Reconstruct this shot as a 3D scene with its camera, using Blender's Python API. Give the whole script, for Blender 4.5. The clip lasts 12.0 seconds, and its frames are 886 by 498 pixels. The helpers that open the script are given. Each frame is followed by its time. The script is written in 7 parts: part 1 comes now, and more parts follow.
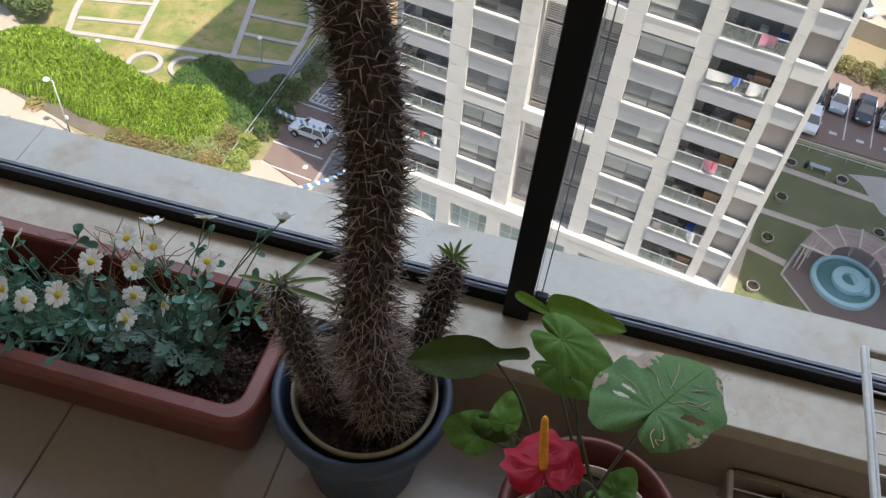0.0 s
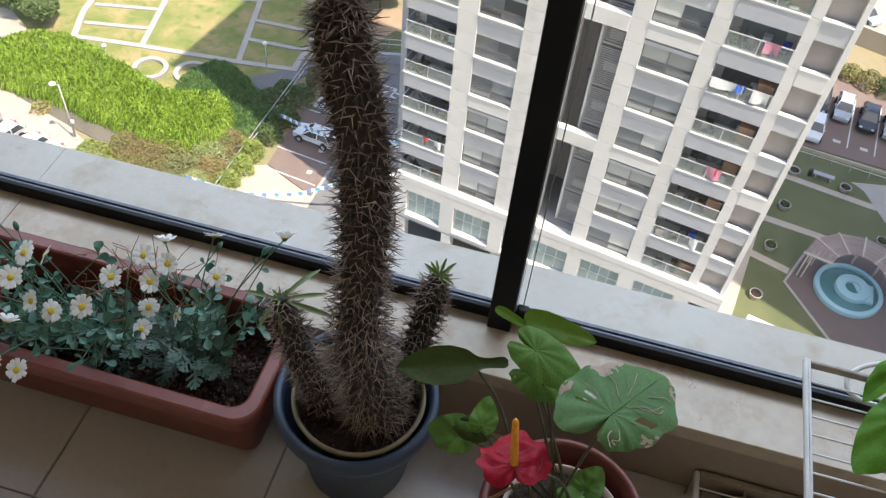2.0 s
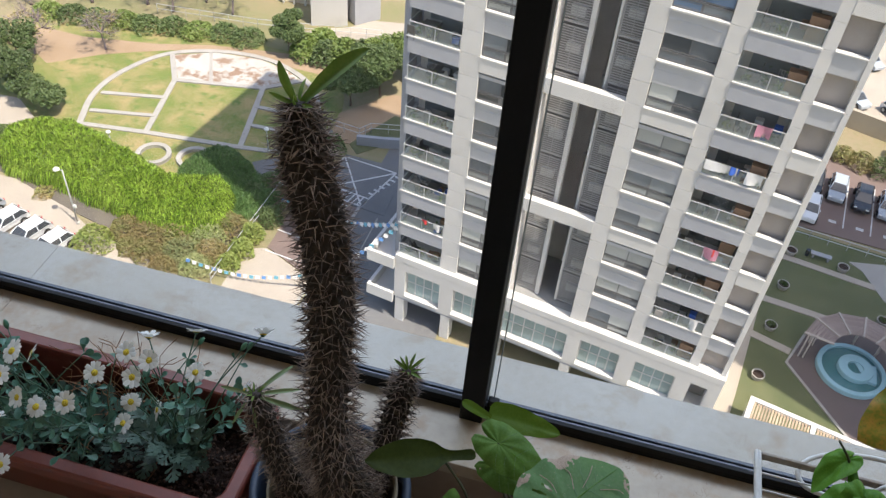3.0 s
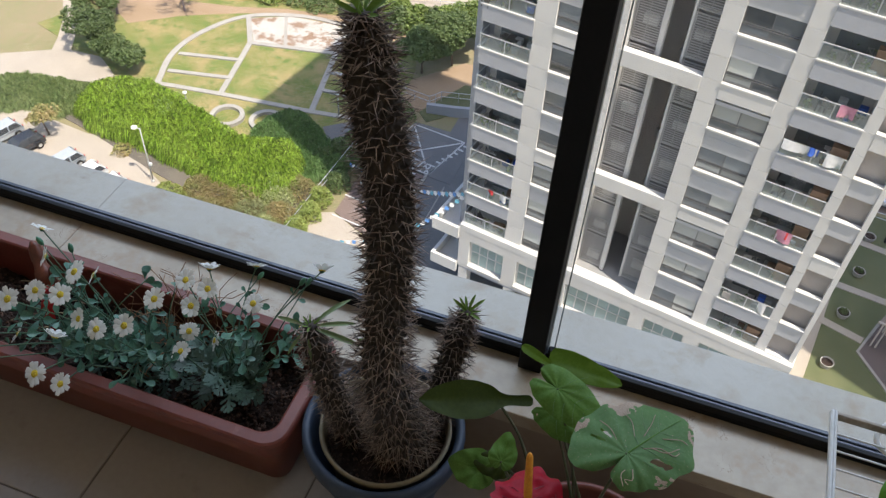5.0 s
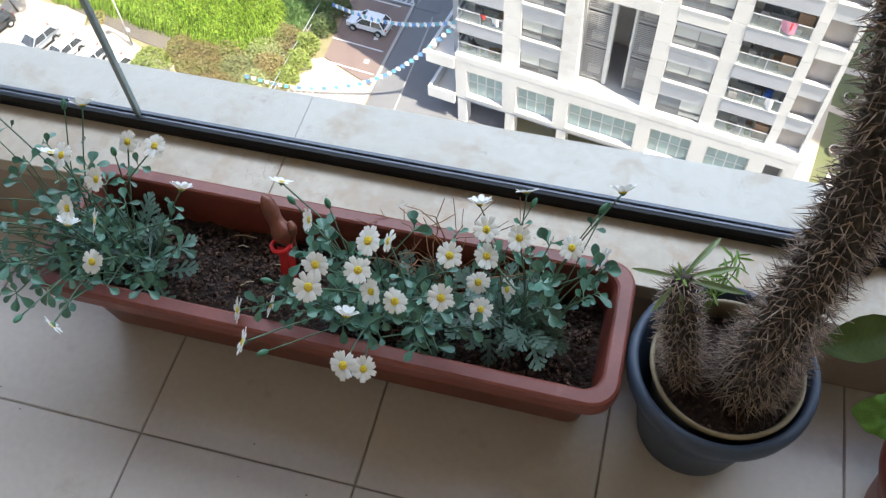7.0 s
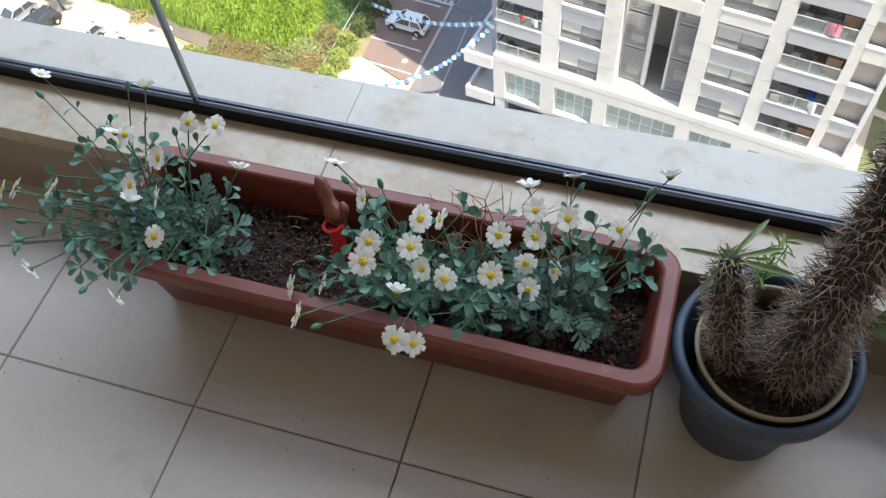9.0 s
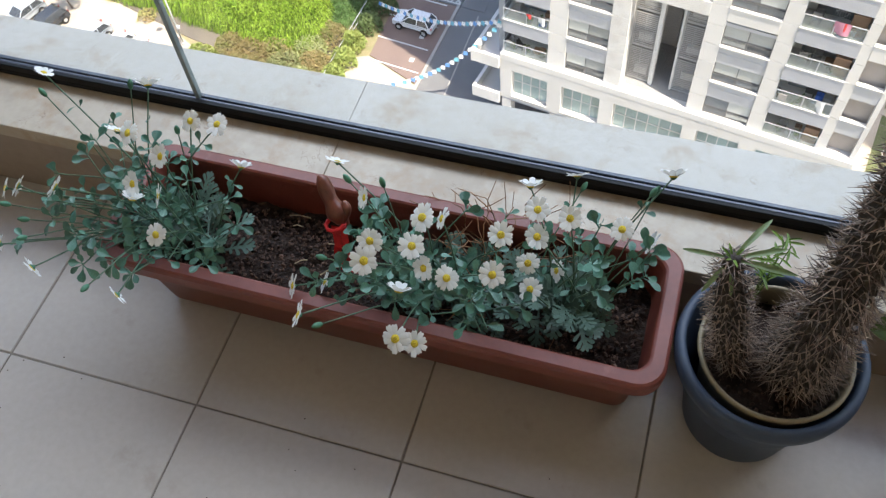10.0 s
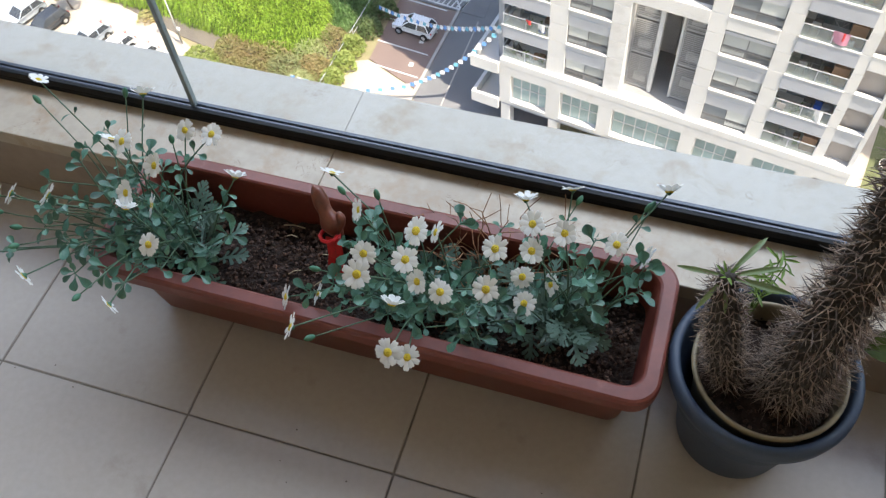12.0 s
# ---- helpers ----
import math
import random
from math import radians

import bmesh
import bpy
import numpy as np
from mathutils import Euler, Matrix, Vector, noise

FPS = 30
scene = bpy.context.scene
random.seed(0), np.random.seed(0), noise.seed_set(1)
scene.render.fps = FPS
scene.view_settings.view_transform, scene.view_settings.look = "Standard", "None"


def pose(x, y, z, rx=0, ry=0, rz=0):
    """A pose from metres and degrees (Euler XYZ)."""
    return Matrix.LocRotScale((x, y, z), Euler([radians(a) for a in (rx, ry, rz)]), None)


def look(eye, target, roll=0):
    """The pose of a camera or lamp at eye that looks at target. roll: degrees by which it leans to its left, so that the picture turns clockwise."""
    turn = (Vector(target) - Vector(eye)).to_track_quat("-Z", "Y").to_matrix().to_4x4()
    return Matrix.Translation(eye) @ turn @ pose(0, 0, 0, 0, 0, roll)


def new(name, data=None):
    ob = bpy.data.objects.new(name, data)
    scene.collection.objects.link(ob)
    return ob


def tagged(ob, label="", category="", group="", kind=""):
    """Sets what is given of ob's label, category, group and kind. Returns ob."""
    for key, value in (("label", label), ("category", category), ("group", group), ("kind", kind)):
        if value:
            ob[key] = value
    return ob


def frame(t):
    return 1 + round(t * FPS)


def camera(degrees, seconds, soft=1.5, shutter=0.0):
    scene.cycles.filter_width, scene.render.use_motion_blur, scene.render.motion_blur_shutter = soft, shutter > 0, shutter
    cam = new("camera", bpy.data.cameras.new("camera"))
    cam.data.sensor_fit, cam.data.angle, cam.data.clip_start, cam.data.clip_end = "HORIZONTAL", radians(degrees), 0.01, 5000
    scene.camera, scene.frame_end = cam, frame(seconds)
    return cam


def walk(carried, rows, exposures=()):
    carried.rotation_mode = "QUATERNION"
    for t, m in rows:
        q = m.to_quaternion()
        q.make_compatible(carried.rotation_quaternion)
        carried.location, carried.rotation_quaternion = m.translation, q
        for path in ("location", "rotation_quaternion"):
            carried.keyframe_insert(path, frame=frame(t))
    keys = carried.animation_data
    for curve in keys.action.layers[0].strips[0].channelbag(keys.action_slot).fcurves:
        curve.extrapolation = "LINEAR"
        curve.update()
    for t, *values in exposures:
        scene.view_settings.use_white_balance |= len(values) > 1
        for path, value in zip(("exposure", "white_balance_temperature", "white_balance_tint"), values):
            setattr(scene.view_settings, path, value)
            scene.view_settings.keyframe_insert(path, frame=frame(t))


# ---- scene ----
cam = camera(54.50, 12.0, soft=1.3)
PATH = [
    (0, look((0.0357, -0.7526, 1.1758), (-0.1904, 0.5317, -0.3407), 6.283)),
    (0.5, look((0.0381, -0.7577, 1.1791), (-0.1872, 0.5286, -0.3358), 6.464)),
    (1, look((0.0416, -0.7677, 1.1805), (-0.1997, 0.5167, -0.3334), 6.167)),
    (1.5, look((0.0493, -0.7811, 1.1921), (-0.1947, 0.5070, -0.3183), 6.202)),
    (2, look((0.0648, -0.8034, 1.2693), (-0.1722, 0.4880, -0.2394), 6.299)),
    (2.5, look((0.0883, -0.8118, 1.3158), (-0.1704, 0.5596, -0.1168), 5.749)),
    (3, look((0.1093, -0.8189, 1.3324), (-0.1715, 0.6028, -0.0460), 5.429)),
    (5, look((0.1157, -0.8215, 1.2751), (-0.2913, 0.5107, -0.1600), 3.753)),
    (5.5, look((-0.0794, -0.7916, 1.2141), (-0.4483, 0.4273, -0.3280), 2.262)),
    (6, look((-0.2774, -0.7234, 1.1883), (-0.6153, 0.3834, -0.4430), -2.948)),
    (6.5, look((-0.3308, -0.7091, 1.1752), (-0.6522, 0.3360, -0.4995), -3.366)),
    (7, look((-0.3435, -0.7229, 1.1928), (-0.6640, 0.3207, -0.4830), -3.205)),
    (7.5, look((-0.3490, -0.7451, 1.2009), (-0.6784, 0.2946, -0.4755), -3.635)),
    (9.5, look((-0.3515, -0.7613, 1.2001), (-0.7624, 0.2573, -0.4713), -6.206)),
    (10, look((-0.3468, -0.7575, 1.1977), (-0.7591, 0.2591, -0.4746), -6.292)),
    (10.5, look((-0.3465, -0.7577, 1.1936), (-0.7628, 0.2576, -0.4785), -6.321)),
    (11, look((-0.3483, -0.7548, 1.1964), (-0.7640, 0.2605, -0.4758), -6.127)),
    (11.5, look((-0.3439, -0.7530, 1.1967), (-0.7563, 0.2630, -0.4759), -5.771)),
    (12, look((-0.3460, -0.7453, 1.1995), (-0.7550, 0.2815, -0.4674), -5.371)),
]
walk(cam, PATH, exposures=[(0.0, 1.0, 6780, 11.5), (1.5, 1.25, 6780, 11.5), (2.1, 1.25, 6750, 11.5), (3.0, 0.88, 6650, 11.5), (5.0, 0.82, 6650, 11), (5.5, 1.05, 6620, 10),
                            (6.5, 1.62, 6620, 10), (7.5, 1.65, 6650, 10), (9.3, 1.52, 6780, 10.5), (12.0, 1.5, 6800, 11)])

# ---- world and sun ----
SUN_EL = radians(63.9)
sun_flat = Vector((26.1, -13.6, 0)).normalized()          # towards the sun, over the ground
world = bpy.data.worlds.new("sky")
scene.world = world
world.use_nodes = True
wn = world.node_tree.nodes
sky = wn.new("ShaderNodeTexSky")
sky.sky_type, sky.sun_disc = "NISHITA", False
sky.sun_elevation, sky.sun_rotation = SUN_EL, math.atan2(sun_flat.x, sun_flat.y)
sky.dust_density = 2.0
wn["Background"].inputs["Strength"].default_value = 0.15
world.node_tree.links.new(sky.outputs["Color"], wn["Background"].inputs["Color"])
sun = new("sun", bpy.data.lights.new("sun", "SUN"))
sun.data.energy, sun.data.angle, sun.data.color = 3.6, radians(0.53), (1.0, 0.93, 0.83)
sun.matrix_world = look((sun_flat * math.cos(SUN_EL) + Vector((0, 0, math.sin(SUN_EL)))) * 100, (0, 0, 0))
# area lamp added outside the glazing; it stands in for sky light indoors
sky_lamp = new("sky_fill_light", bpy.data.lights.new("sky_fill_light", "AREA"))
sky_lamp.data.shape, sky_lamp.data.size, sky_lamp.data.size_y = "RECTANGLE", 6.0, 1.0
sky_lamp.data.energy, sky_lamp.data.color = 59.0, (0.70, 0.83, 1.0)
sky_lamp.matrix_world = look((-0.4, 2.0, 2.75), (-0.4, -0.5, 0.3))

# ---- materials ----
def material(name, colour, rough=0.6, second=None, scale=8.0, fine=60.0, mix=0.5, bump=0.15, metal=0.0, spec=0.5,
             per_object=0.0, per_island=0.0, contrast=(0.35, 0.65), depth=0.01, stain=None, stain_scale=3.0, stain_edge=(0.6, 0.72)):
    """A surface with colour varied at two scales, fine relief and, where given, stains."""
    m = bpy.data.materials.new(name)
    m.use_nodes = True
    nt = m.node_tree
    n, l = nt.nodes, nt.links
    b = n["Principled BSDF"]
    b.inputs["Roughness"].default_value = rough
    b.inputs["Metallic"].default_value = metal
    b.inputs["Specular IOR Level"].default_value = spec
    co = n.new("ShaderNodeTexCoord")
    big, small = n.new("ShaderNodeTexNoise"), n.new("ShaderNodeTexNoise")
    big.inputs["Scale"].default_value, small.inputs["Scale"].default_value = scale, fine
    big.inputs["Detail"].default_value, small.inputs["Detail"].default_value = 4, 3
    l.new(co.outputs["Object"], big.inputs["Vector"])
    l.new(co.outputs["Object"], small.inputs["Vector"])
    add = n.new("ShaderNodeMath"); add.operation = "MULTIPLY_ADD"
    l.new(small.outputs["Fac"], add.inputs[0]); add.inputs[1].default_value = 0.4
    half = n.new("ShaderNodeMath"); half.operation = "MULTIPLY"; half.inputs[1].default_value = 0.6
    l.new(big.outputs["Fac"], half.inputs[0]); l.new(half.outputs[0], add.inputs[2])
    rng = n.new("ShaderNodeMapRange")
    rng.inputs["From Min"].default_value, rng.inputs["From Max"].default_value = contrast
    rng.inputs["To Max"].default_value = mix * 2 if mix < 0.5 else 1.0
    l.new(add.outputs[0], rng.inputs["Value"])
    mx = n.new("ShaderNodeMix"); mx.data_type = "RGBA"
    c2 = second or tuple(c * 0.75 for c in colour)
    mx.inputs["A"].default_value, mx.inputs["B"].default_value = (*colour, 1), (*c2, 1)
    l.new(rng.outputs["Result"], mx.inputs["Factor"])
    out = mx.outputs["Result"]
    if stain:
        sn = n.new("ShaderNodeTexNoise"); sn.inputs["Scale"].default_value, sn.inputs["Detail"].default_value = stain_scale, 8
        sn.inputs["Roughness"].default_value = 0.65
        l.new(co.outputs["Object"], sn.inputs["Vector"])
        sr = n.new("ShaderNodeMapRange")
        sr.inputs["From Min"].default_value, sr.inputs["From Max"].default_value = stain_edge
        l.new(sn.outputs["Fac"], sr.inputs["Value"])
        sm = n.new("ShaderNodeMix"); sm.data_type = "RGBA"
        l.new(sr.outputs["Result"], sm.inputs["Factor"]); l.new(out, sm.inputs["A"]); sm.inputs["B"].default_value = (*stain, 1)
        out = sm.outputs["Result"]
    if per_object or per_island:
        src = n.new("ShaderNodeObjectInfo").outputs["Random"] if per_object else n.new("ShaderNodeNewGeometry").outputs["Random Per Island"]
        amount = per_object or per_island
        r2 = n.new("ShaderNodeMapRange")
        r2.inputs["To Min"].default_value, r2.inputs["To Max"].default_value = 1 - amount, 1 + amount
        l.new(src, r2.inputs["Value"])
        hs = n.new("ShaderNodeHueSaturation")
        l.new(r2.outputs["Result"], hs.inputs["Value"]); l.new(out, hs.inputs["Color"])
        out = hs.outputs["Color"]
    l.new(out, b.inputs["Base Color"])
    if bump:
        bp = n.new("ShaderNodeBump")
        bp.inputs["Strength"].default_value, bp.inputs["Distance"].default_value = bump, depth
        l.new(add.outputs[0], bp.inputs["Height"]); l.new(bp.outputs["Normal"], b.inputs["Normal"])
    return m


def cracked(m, colour, scale=26.0, width=0.012, share=(0.56, 0.62)):
    """Adds short thin crooked cracks to a material: level lines of one noise, kept where another is high."""
    n, l = m.node_tree.nodes, m.node_tree.links
    b = n["Principled BSDF"]
    co, line, mask = n.new("ShaderNodeTexCoord"), n.new("ShaderNodeTexNoise"), n.new("ShaderNodeTexNoise")
    line.inputs["Scale"].default_value, line.inputs["Detail"].default_value, line.inputs["Distortion"].default_value = scale, 3, 1.2
    mask.inputs["Scale"].default_value, mask.inputs["Detail"].default_value = scale * 0.45, 2
    away, gap, keep, both, mx = n.new("ShaderNodeMath"), n.new("ShaderNodeMath"), n.new("ShaderNodeMapRange"), n.new("ShaderNodeMath"), n.new("ShaderNodeMix")
    away.operation, gap.operation, both.operation, mx.data_type = "COMPARE", "MULTIPLY", "MULTIPLY", "RGBA"
    away.inputs[1].default_value, away.inputs[2].default_value = 0.5, width
    keep.inputs["From Min"].default_value, keep.inputs["From Max"].default_value = share
    l.new(co.outputs["Object"], line.inputs["Vector"]); l.new(co.outputs["Object"], mask.inputs["Vector"])
    l.new(line.outputs["Fac"], away.inputs[0]); l.new(mask.outputs["Fac"], keep.inputs["Value"])
    l.new(away.outputs[0], both.inputs[0]); l.new(keep.outputs["Result"], both.inputs[1])
    l.new(both.outputs[0], gap.inputs[0]); gap.inputs[1].default_value = 0.75
    old = b.inputs["Base Color"].links[0].from_socket
    l.new(old, mx.inputs["A"]); mx.inputs["B"].default_value = (*colour, 1)
    l.new(gap.outputs[0], mx.inputs["Factor"]); l.new(mx.outputs["Result"], b.inputs["Base Color"])
    return m


def clear_glass(name, tint=(0.93, 0.97, 0.95), gloss=0.02):
    """Thin clear glass: see-through, with a gloss that grows towards grazing views."""
    m = bpy.data.materials.new(name)
    m.use_nodes = True
    n, l = m.node_tree.nodes, m.node_tree.links
    n.remove(n["Principled BSDF"])
    tr, gl, mx, lw = n.new("ShaderNodeBsdfTransparent"), n.new("ShaderNodeBsdfGlossy"), n.new("ShaderNodeMixShader"), n.new("ShaderNodeLayerWeight")
    tr.inputs["Color"].default_value = (*tint, 1)
    gl.inputs["Roughness"].default_value = gloss
    pw, ad = n.new("ShaderNodeMath"), n.new("ShaderNodeMath")
    pw.operation, ad.operation = "POWER", "MULTIPLY_ADD"
    pw.inputs[1].default_value, ad.inputs[1].default_value, ad.inputs[2].default_value = 5.0, 0.9, 0.012
    l.new(lw.outputs["Facing"], pw.inputs[0]); l.new(pw.outputs[0], ad.inputs[0])
    l.new(ad.outputs[0], mx.inputs[0]); l.new(tr.outputs[0], mx.inputs[1]); l.new(gl.outputs[0], mx.inputs[2])
    l.new(mx.outputs[0], n["Material Output"].inputs["Surface"])
    return m


def milky_glass(name, tint, milk):
    """Glass with a pale film that scatters light: milky railings, added haze in the window."""
    m = clear_glass(name, tint, 0.05)
    n, l = m.node_tree.nodes, m.node_tree.links
    df, mx = n.new("ShaderNodeBsdfDiffuse"), n.new("ShaderNodeMixShader")
    df.inputs["Color"].default_value, mx.inputs[0].default_value = (0.72, 0.74, 0.72, 1), milk
    old = n["Material Output"].inputs["Surface"].links[0].from_socket
    l.new(old, mx.inputs[1]); l.new(df.outputs[0], mx.inputs[2]); l.new(mx.outputs[0], n["Material Output"].inputs["Surface"])
    return m


def leafy(name, colour, second, rough=0.5, scale=40.0, through_light=0.25, per_object=0.2, per_island=0.0, stain=None, stain_scale=20.0, stain_edge=(0.6, 0.66), spec=0.5):
    """A leaf surface that lets some light through."""
    m = material(name, colour, rough, second, scale, scale * 6, per_object=per_object, per_island=per_island, bump=0.1, depth=0.002, spec=spec,
                 stain=stain, stain_scale=stain_scale, stain_edge=stain_edge)
    n, l = m.node_tree.nodes, m.node_tree.links
    b = n["Principled BSDF"]
    ts, mx = n.new("ShaderNodeBsdfTranslucent"), n.new("ShaderNodeMixShader")
    l.new(b.inputs["Base Color"].links[0].from_socket, ts.inputs["Color"])
    mx.inputs[0].default_value = through_light
    l.new(b.outputs[0], mx.inputs[1]); l.new(ts.outputs[0], mx.inputs[2])
    l.new(mx.outputs[0], n["Material Output"].inputs["Surface"])
    return m


M_TILE = material("floor_tile_ceramic", (0.47, 0.43, 0.385), 0.22, (0.42, 0.38, 0.335), 4, 90, per_object=0.05, bump=0.02, stain=(0.28, 0.225, 0.17), stain_scale=7, stain_edge=(0.58, 0.85), spec=0.5)
M_GROUT = material("floor_grout", (0.24, 0.21, 0.18), 0.9, (0.15, 0.13, 0.105), 20, 200)
M_MARBLE = material("sill_marble", (0.44, 0.37, 0.275), 0.35, (0.36, 0.29, 0.205), 9, 60, bump=0.05, contrast=(0.38, 0.62), stain=(0.35, 0.24, 0.14), stain_scale=16, stain_edge=(0.50, 0.68))
M_MARBLE_OUT = material("sill_marble_outdoor", (0.475, 0.445, 0.385), 0.55, (0.405, 0.365, 0.295), 4, 70, bump=0.03, contrast=(0.40, 0.70), stain=(0.37, 0.295, 0.205), stain_scale=13, stain_edge=(0.52, 0.70))
M_MARBLE, M_MARBLE_OUT = cracked(M_MARBLE, (0.20, 0.13, 0.08), 46.0, 0.008, (0.60, 0.66)), cracked(M_MARBLE_OUT, (0.30, 0.25, 0.19), 34.0, 0.007, (0.58, 0.63))
M_CURB = material("curb_stone_facing", (0.31, 0.245, 0.19), 0.6, (0.26, 0.20, 0.155), 5, 60, bump=0.05)
# for the unseen south wall, toned for its warm bounce on the floor
M_WALL_BOUNCE = material("bounce_wall_plaster", (0.54, 0.41, 0.27), 0.9, (0.48, 0.36, 0.235), 3, 80)
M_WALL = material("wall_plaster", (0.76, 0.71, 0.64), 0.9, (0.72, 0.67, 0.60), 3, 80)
M_ALU = material("black_aluminium", (0.006, 0.006, 0.0065), 0.5, (0.010, 0.010, 0.011), 20, 200, bump=0.03, spec=0.2)
M_ALU_LIP = material("aluminium_track_lip", (0.09, 0.10, 0.12), 0.35, (0.05, 0.055, 0.07), 30, 200, metal=0.3)
M_RUBBER = material("rubber_gasket", (0.02, 0.02, 0.02), 0.7)
# a faint film on the window glass adds haze over the view outdoors
M_GLASS = milky_glass("window_glass", (0.985, 0.99, 0.985), 0.012)
M_SEAM = material("glass_seam", (0.20, 0.25, 0.25), 0.25, (0.3, 0.36, 0.36), 20, 200, metal=0.3)
# terracotta darkened to put the planter's shaded front into the colour
M_TERRA = material("terracotta_plastic", (0.165, 0.038, 0.025), 0.42, (0.12, 0.030, 0.020), 9, 120, bump=0.05, stain=(0.26, 0.11, 0.08), stain_scale=25, stain_edge=(0.60, 0.85))
# lighter copy of the terracotta for the rim, which catches the light
M_TERRA_RIM = material("light_terracotta_plastic", (0.200, 0.050, 0.033), 0.42, (0.155, 0.038, 0.026), 9, 120, bump=0.05, stain=(0.28, 0.12, 0.09), stain_scale=25, stain_edge=(0.58, 0.85))
M_TERRA_DARK = material("red_plastic_pot", (0.23, 0.05, 0.04), 0.45, (0.18, 0.04, 0.03), 9, 120, bump=0.05)
M_BLUE_POT = material("blue_grey_plastic", (0.033, 0.052, 0.088), 0.5, (0.03, 0.044, 0.07), 10, 150, bump=0.06, stain=(0.08, 0.09, 0.10), stain_scale=30, stain_edge=(0.62, 0.8))
M_CREAM_POT = material("cream_plastic_pot", (0.27, 0.215, 0.13), 0.5, (0.20, 0.155, 0.09), 20, 120, bump=0.08)
M_WHITE_POT = material("white_plastic_pot", (0.62, 0.52, 0.44), 0.5, (0.5, 0.4, 0.33), 20, 120)
M_SOIL = material("dark_soil", (0.048, 0.026, 0.017), 0.95, (0.017, 0.010, 0.007), 45, 260, bump=0.9, depth=0.01)
M_PEBBLE = material("soil_crumb", (0.125, 0.070, 0.048), 0.9, (0.045, 0.026, 0.019), 60, 300, per_island=0.5)
M_STRAW = material("dry_straw", (0.42, 0.33, 0.2), 0.8, per_island=0.3)
M_CACTUS = material("cactus_skin", (0.070, 0.053, 0.040), 0.85, (0.030, 0.022, 0.017), 60, 300, bump=0.6, depth=0.004)
M_SPINE = material("cactus_spine", (0.30, 0.235, 0.185), 0.45, (0.115, 0.068, 0.050), 60, 300, per_island=0.65, bump=0, contrast=(0.42, 0.58))
M_SPINE_ONE = material("cactus_spine_single", (0.30, 0.235, 0.185), 0.45, (0.115, 0.068, 0.050), 60, 300, per_object=0.65, bump=0, contrast=(0.42, 0.58))
M_CLEAF = leafy("cactus_leaf_green", (0.10, 0.20, 0.02), (0.16, 0.24, 0.04), per_object=0.15)
M_CLEAF_PALE = leafy("cactus_leaf_pale", (0.16, 0.26, 0.10), (0.26, 0.32, 0.14), per_object=0.15)
M_DLEAF = leafy("daisy_leaf", (0.030, 0.100, 0.062), (0.115, 0.25, 0.175), rough=0.33, scale=60, per_object=0.3, through_light=0.15)
M_DLEAF_DULL = leafy("daisy_leaf_lobed", (0.045, 0.090, 0.060), (0.115, 0.18, 0.135), rough=0.45, scale=60, per_object=0.3, through_light=0.15)
M_STEM = material("daisy_stem", (0.050, 0.105, 0.055), 0.6, (0.085, 0.155, 0.095), 60, 300)
M_BUD = leafy("daisy_bud", (0.06, 0.20, 0.11), (0.10, 0.25, 0.15), per_object=0.2)
M_PETAL = leafy("daisy_petal_white", (0.84, 0.84, 0.81), (0.76, 0.76, 0.72), rough=0.6, scale=90, through_light=0.3, per_object=0.06)
M_CENTRE = material("daisy_centre_yellow", (0.80, 0.62, 0.05), 0.8, (0.60, 0.42, 0.025), 250, 600, bump=0.7, depth=0.002)
M_TWIG = material("dry_twig", (0.30, 0.150, 0.070), 0.85, (0.17, 0.08, 0.04), 60, 300)
M_CLAY = material("red_brown_clay", (0.21, 0.060, 0.034), 0.35, (0.11, 0.035, 0.02), 25, 150, bump=0.1)
M_RIBBON = material("red_ribbon", (0.62, 0.012, 0.015), 0.45, (0.45, 0.01, 0.012), 60, 200)
M_ANTH = leafy("anthurium_leaf", (0.080, 0.170, 0.024), (0.120, 0.230, 0.048), rough=0.5, scale=25, per_object=0.15, through_light=0.3, spec=0.24)
# dark olive copy of the leaf colour, used on two leaves
M_ANTH_DARK = leafy("anthurium_leaf_dark", (0.034, 0.050, 0.006), (0.052, 0.072, 0.010), rough=0.6, scale=25, per_object=0.1, through_light=0.3, spec=0.24)
M_ANTH_TOP = leafy("anthurium_leaf_olive", (0.090, 0.170, 0.012), (0.120, 0.205, 0.020), rough=0.5, scale=25, per_object=0.05, through_light=0.4, spec=0.24)
M_VEIN = material("leaf_vein", (0.095, 0.20, 0.07), 0.45, (0.12, 0.22, 0.09), 30, 200)
M_CREASE = material("spathe_crease", (0.17, 0.012, 0.025), 0.5, (0.30, 0.02, 0.04), 40, 200)
M_ANTH_OLD = leafy("anthurium_leaf_scarred", (0.080, 0.175, 0.050), (0.115, 0.215, 0.078), rough=0.55, scale=25, per_object=0.05, through_light=0.2, stain=(0.36, 0.28, 0.19), stain_scale=34, stain_edge=(0.63, 0.68), spec=0.24)
M_SCAR = material("withered_leaf_edge", (0.50, 0.38, 0.29), 0.8, (0.30, 0.22, 0.16), 60, 300, bump=0.4)
M_SPATHE = leafy("red_spathe", (0.33, 0.004, 0.016), (0.42, 0.012, 0.034), rough=0.5, scale=9, per_object=0, through_light=0.2, stain=(0.50, 0.09, 0.12), stain_scale=40, stain_edge=(0.62, 0.74), spec=0.24)
M_SPADIX = material("orange_spadix", (0.80, 0.36, 0.02), 0.55, (0.62, 0.2, 0.015), 120, 500, bump=0.9, depth=0.002)
M_ASTEM = material("anthurium_stalk", (0.045, 0.060, 0.020), 0.5, (0.08, 0.07, 0.03), 40, 200)
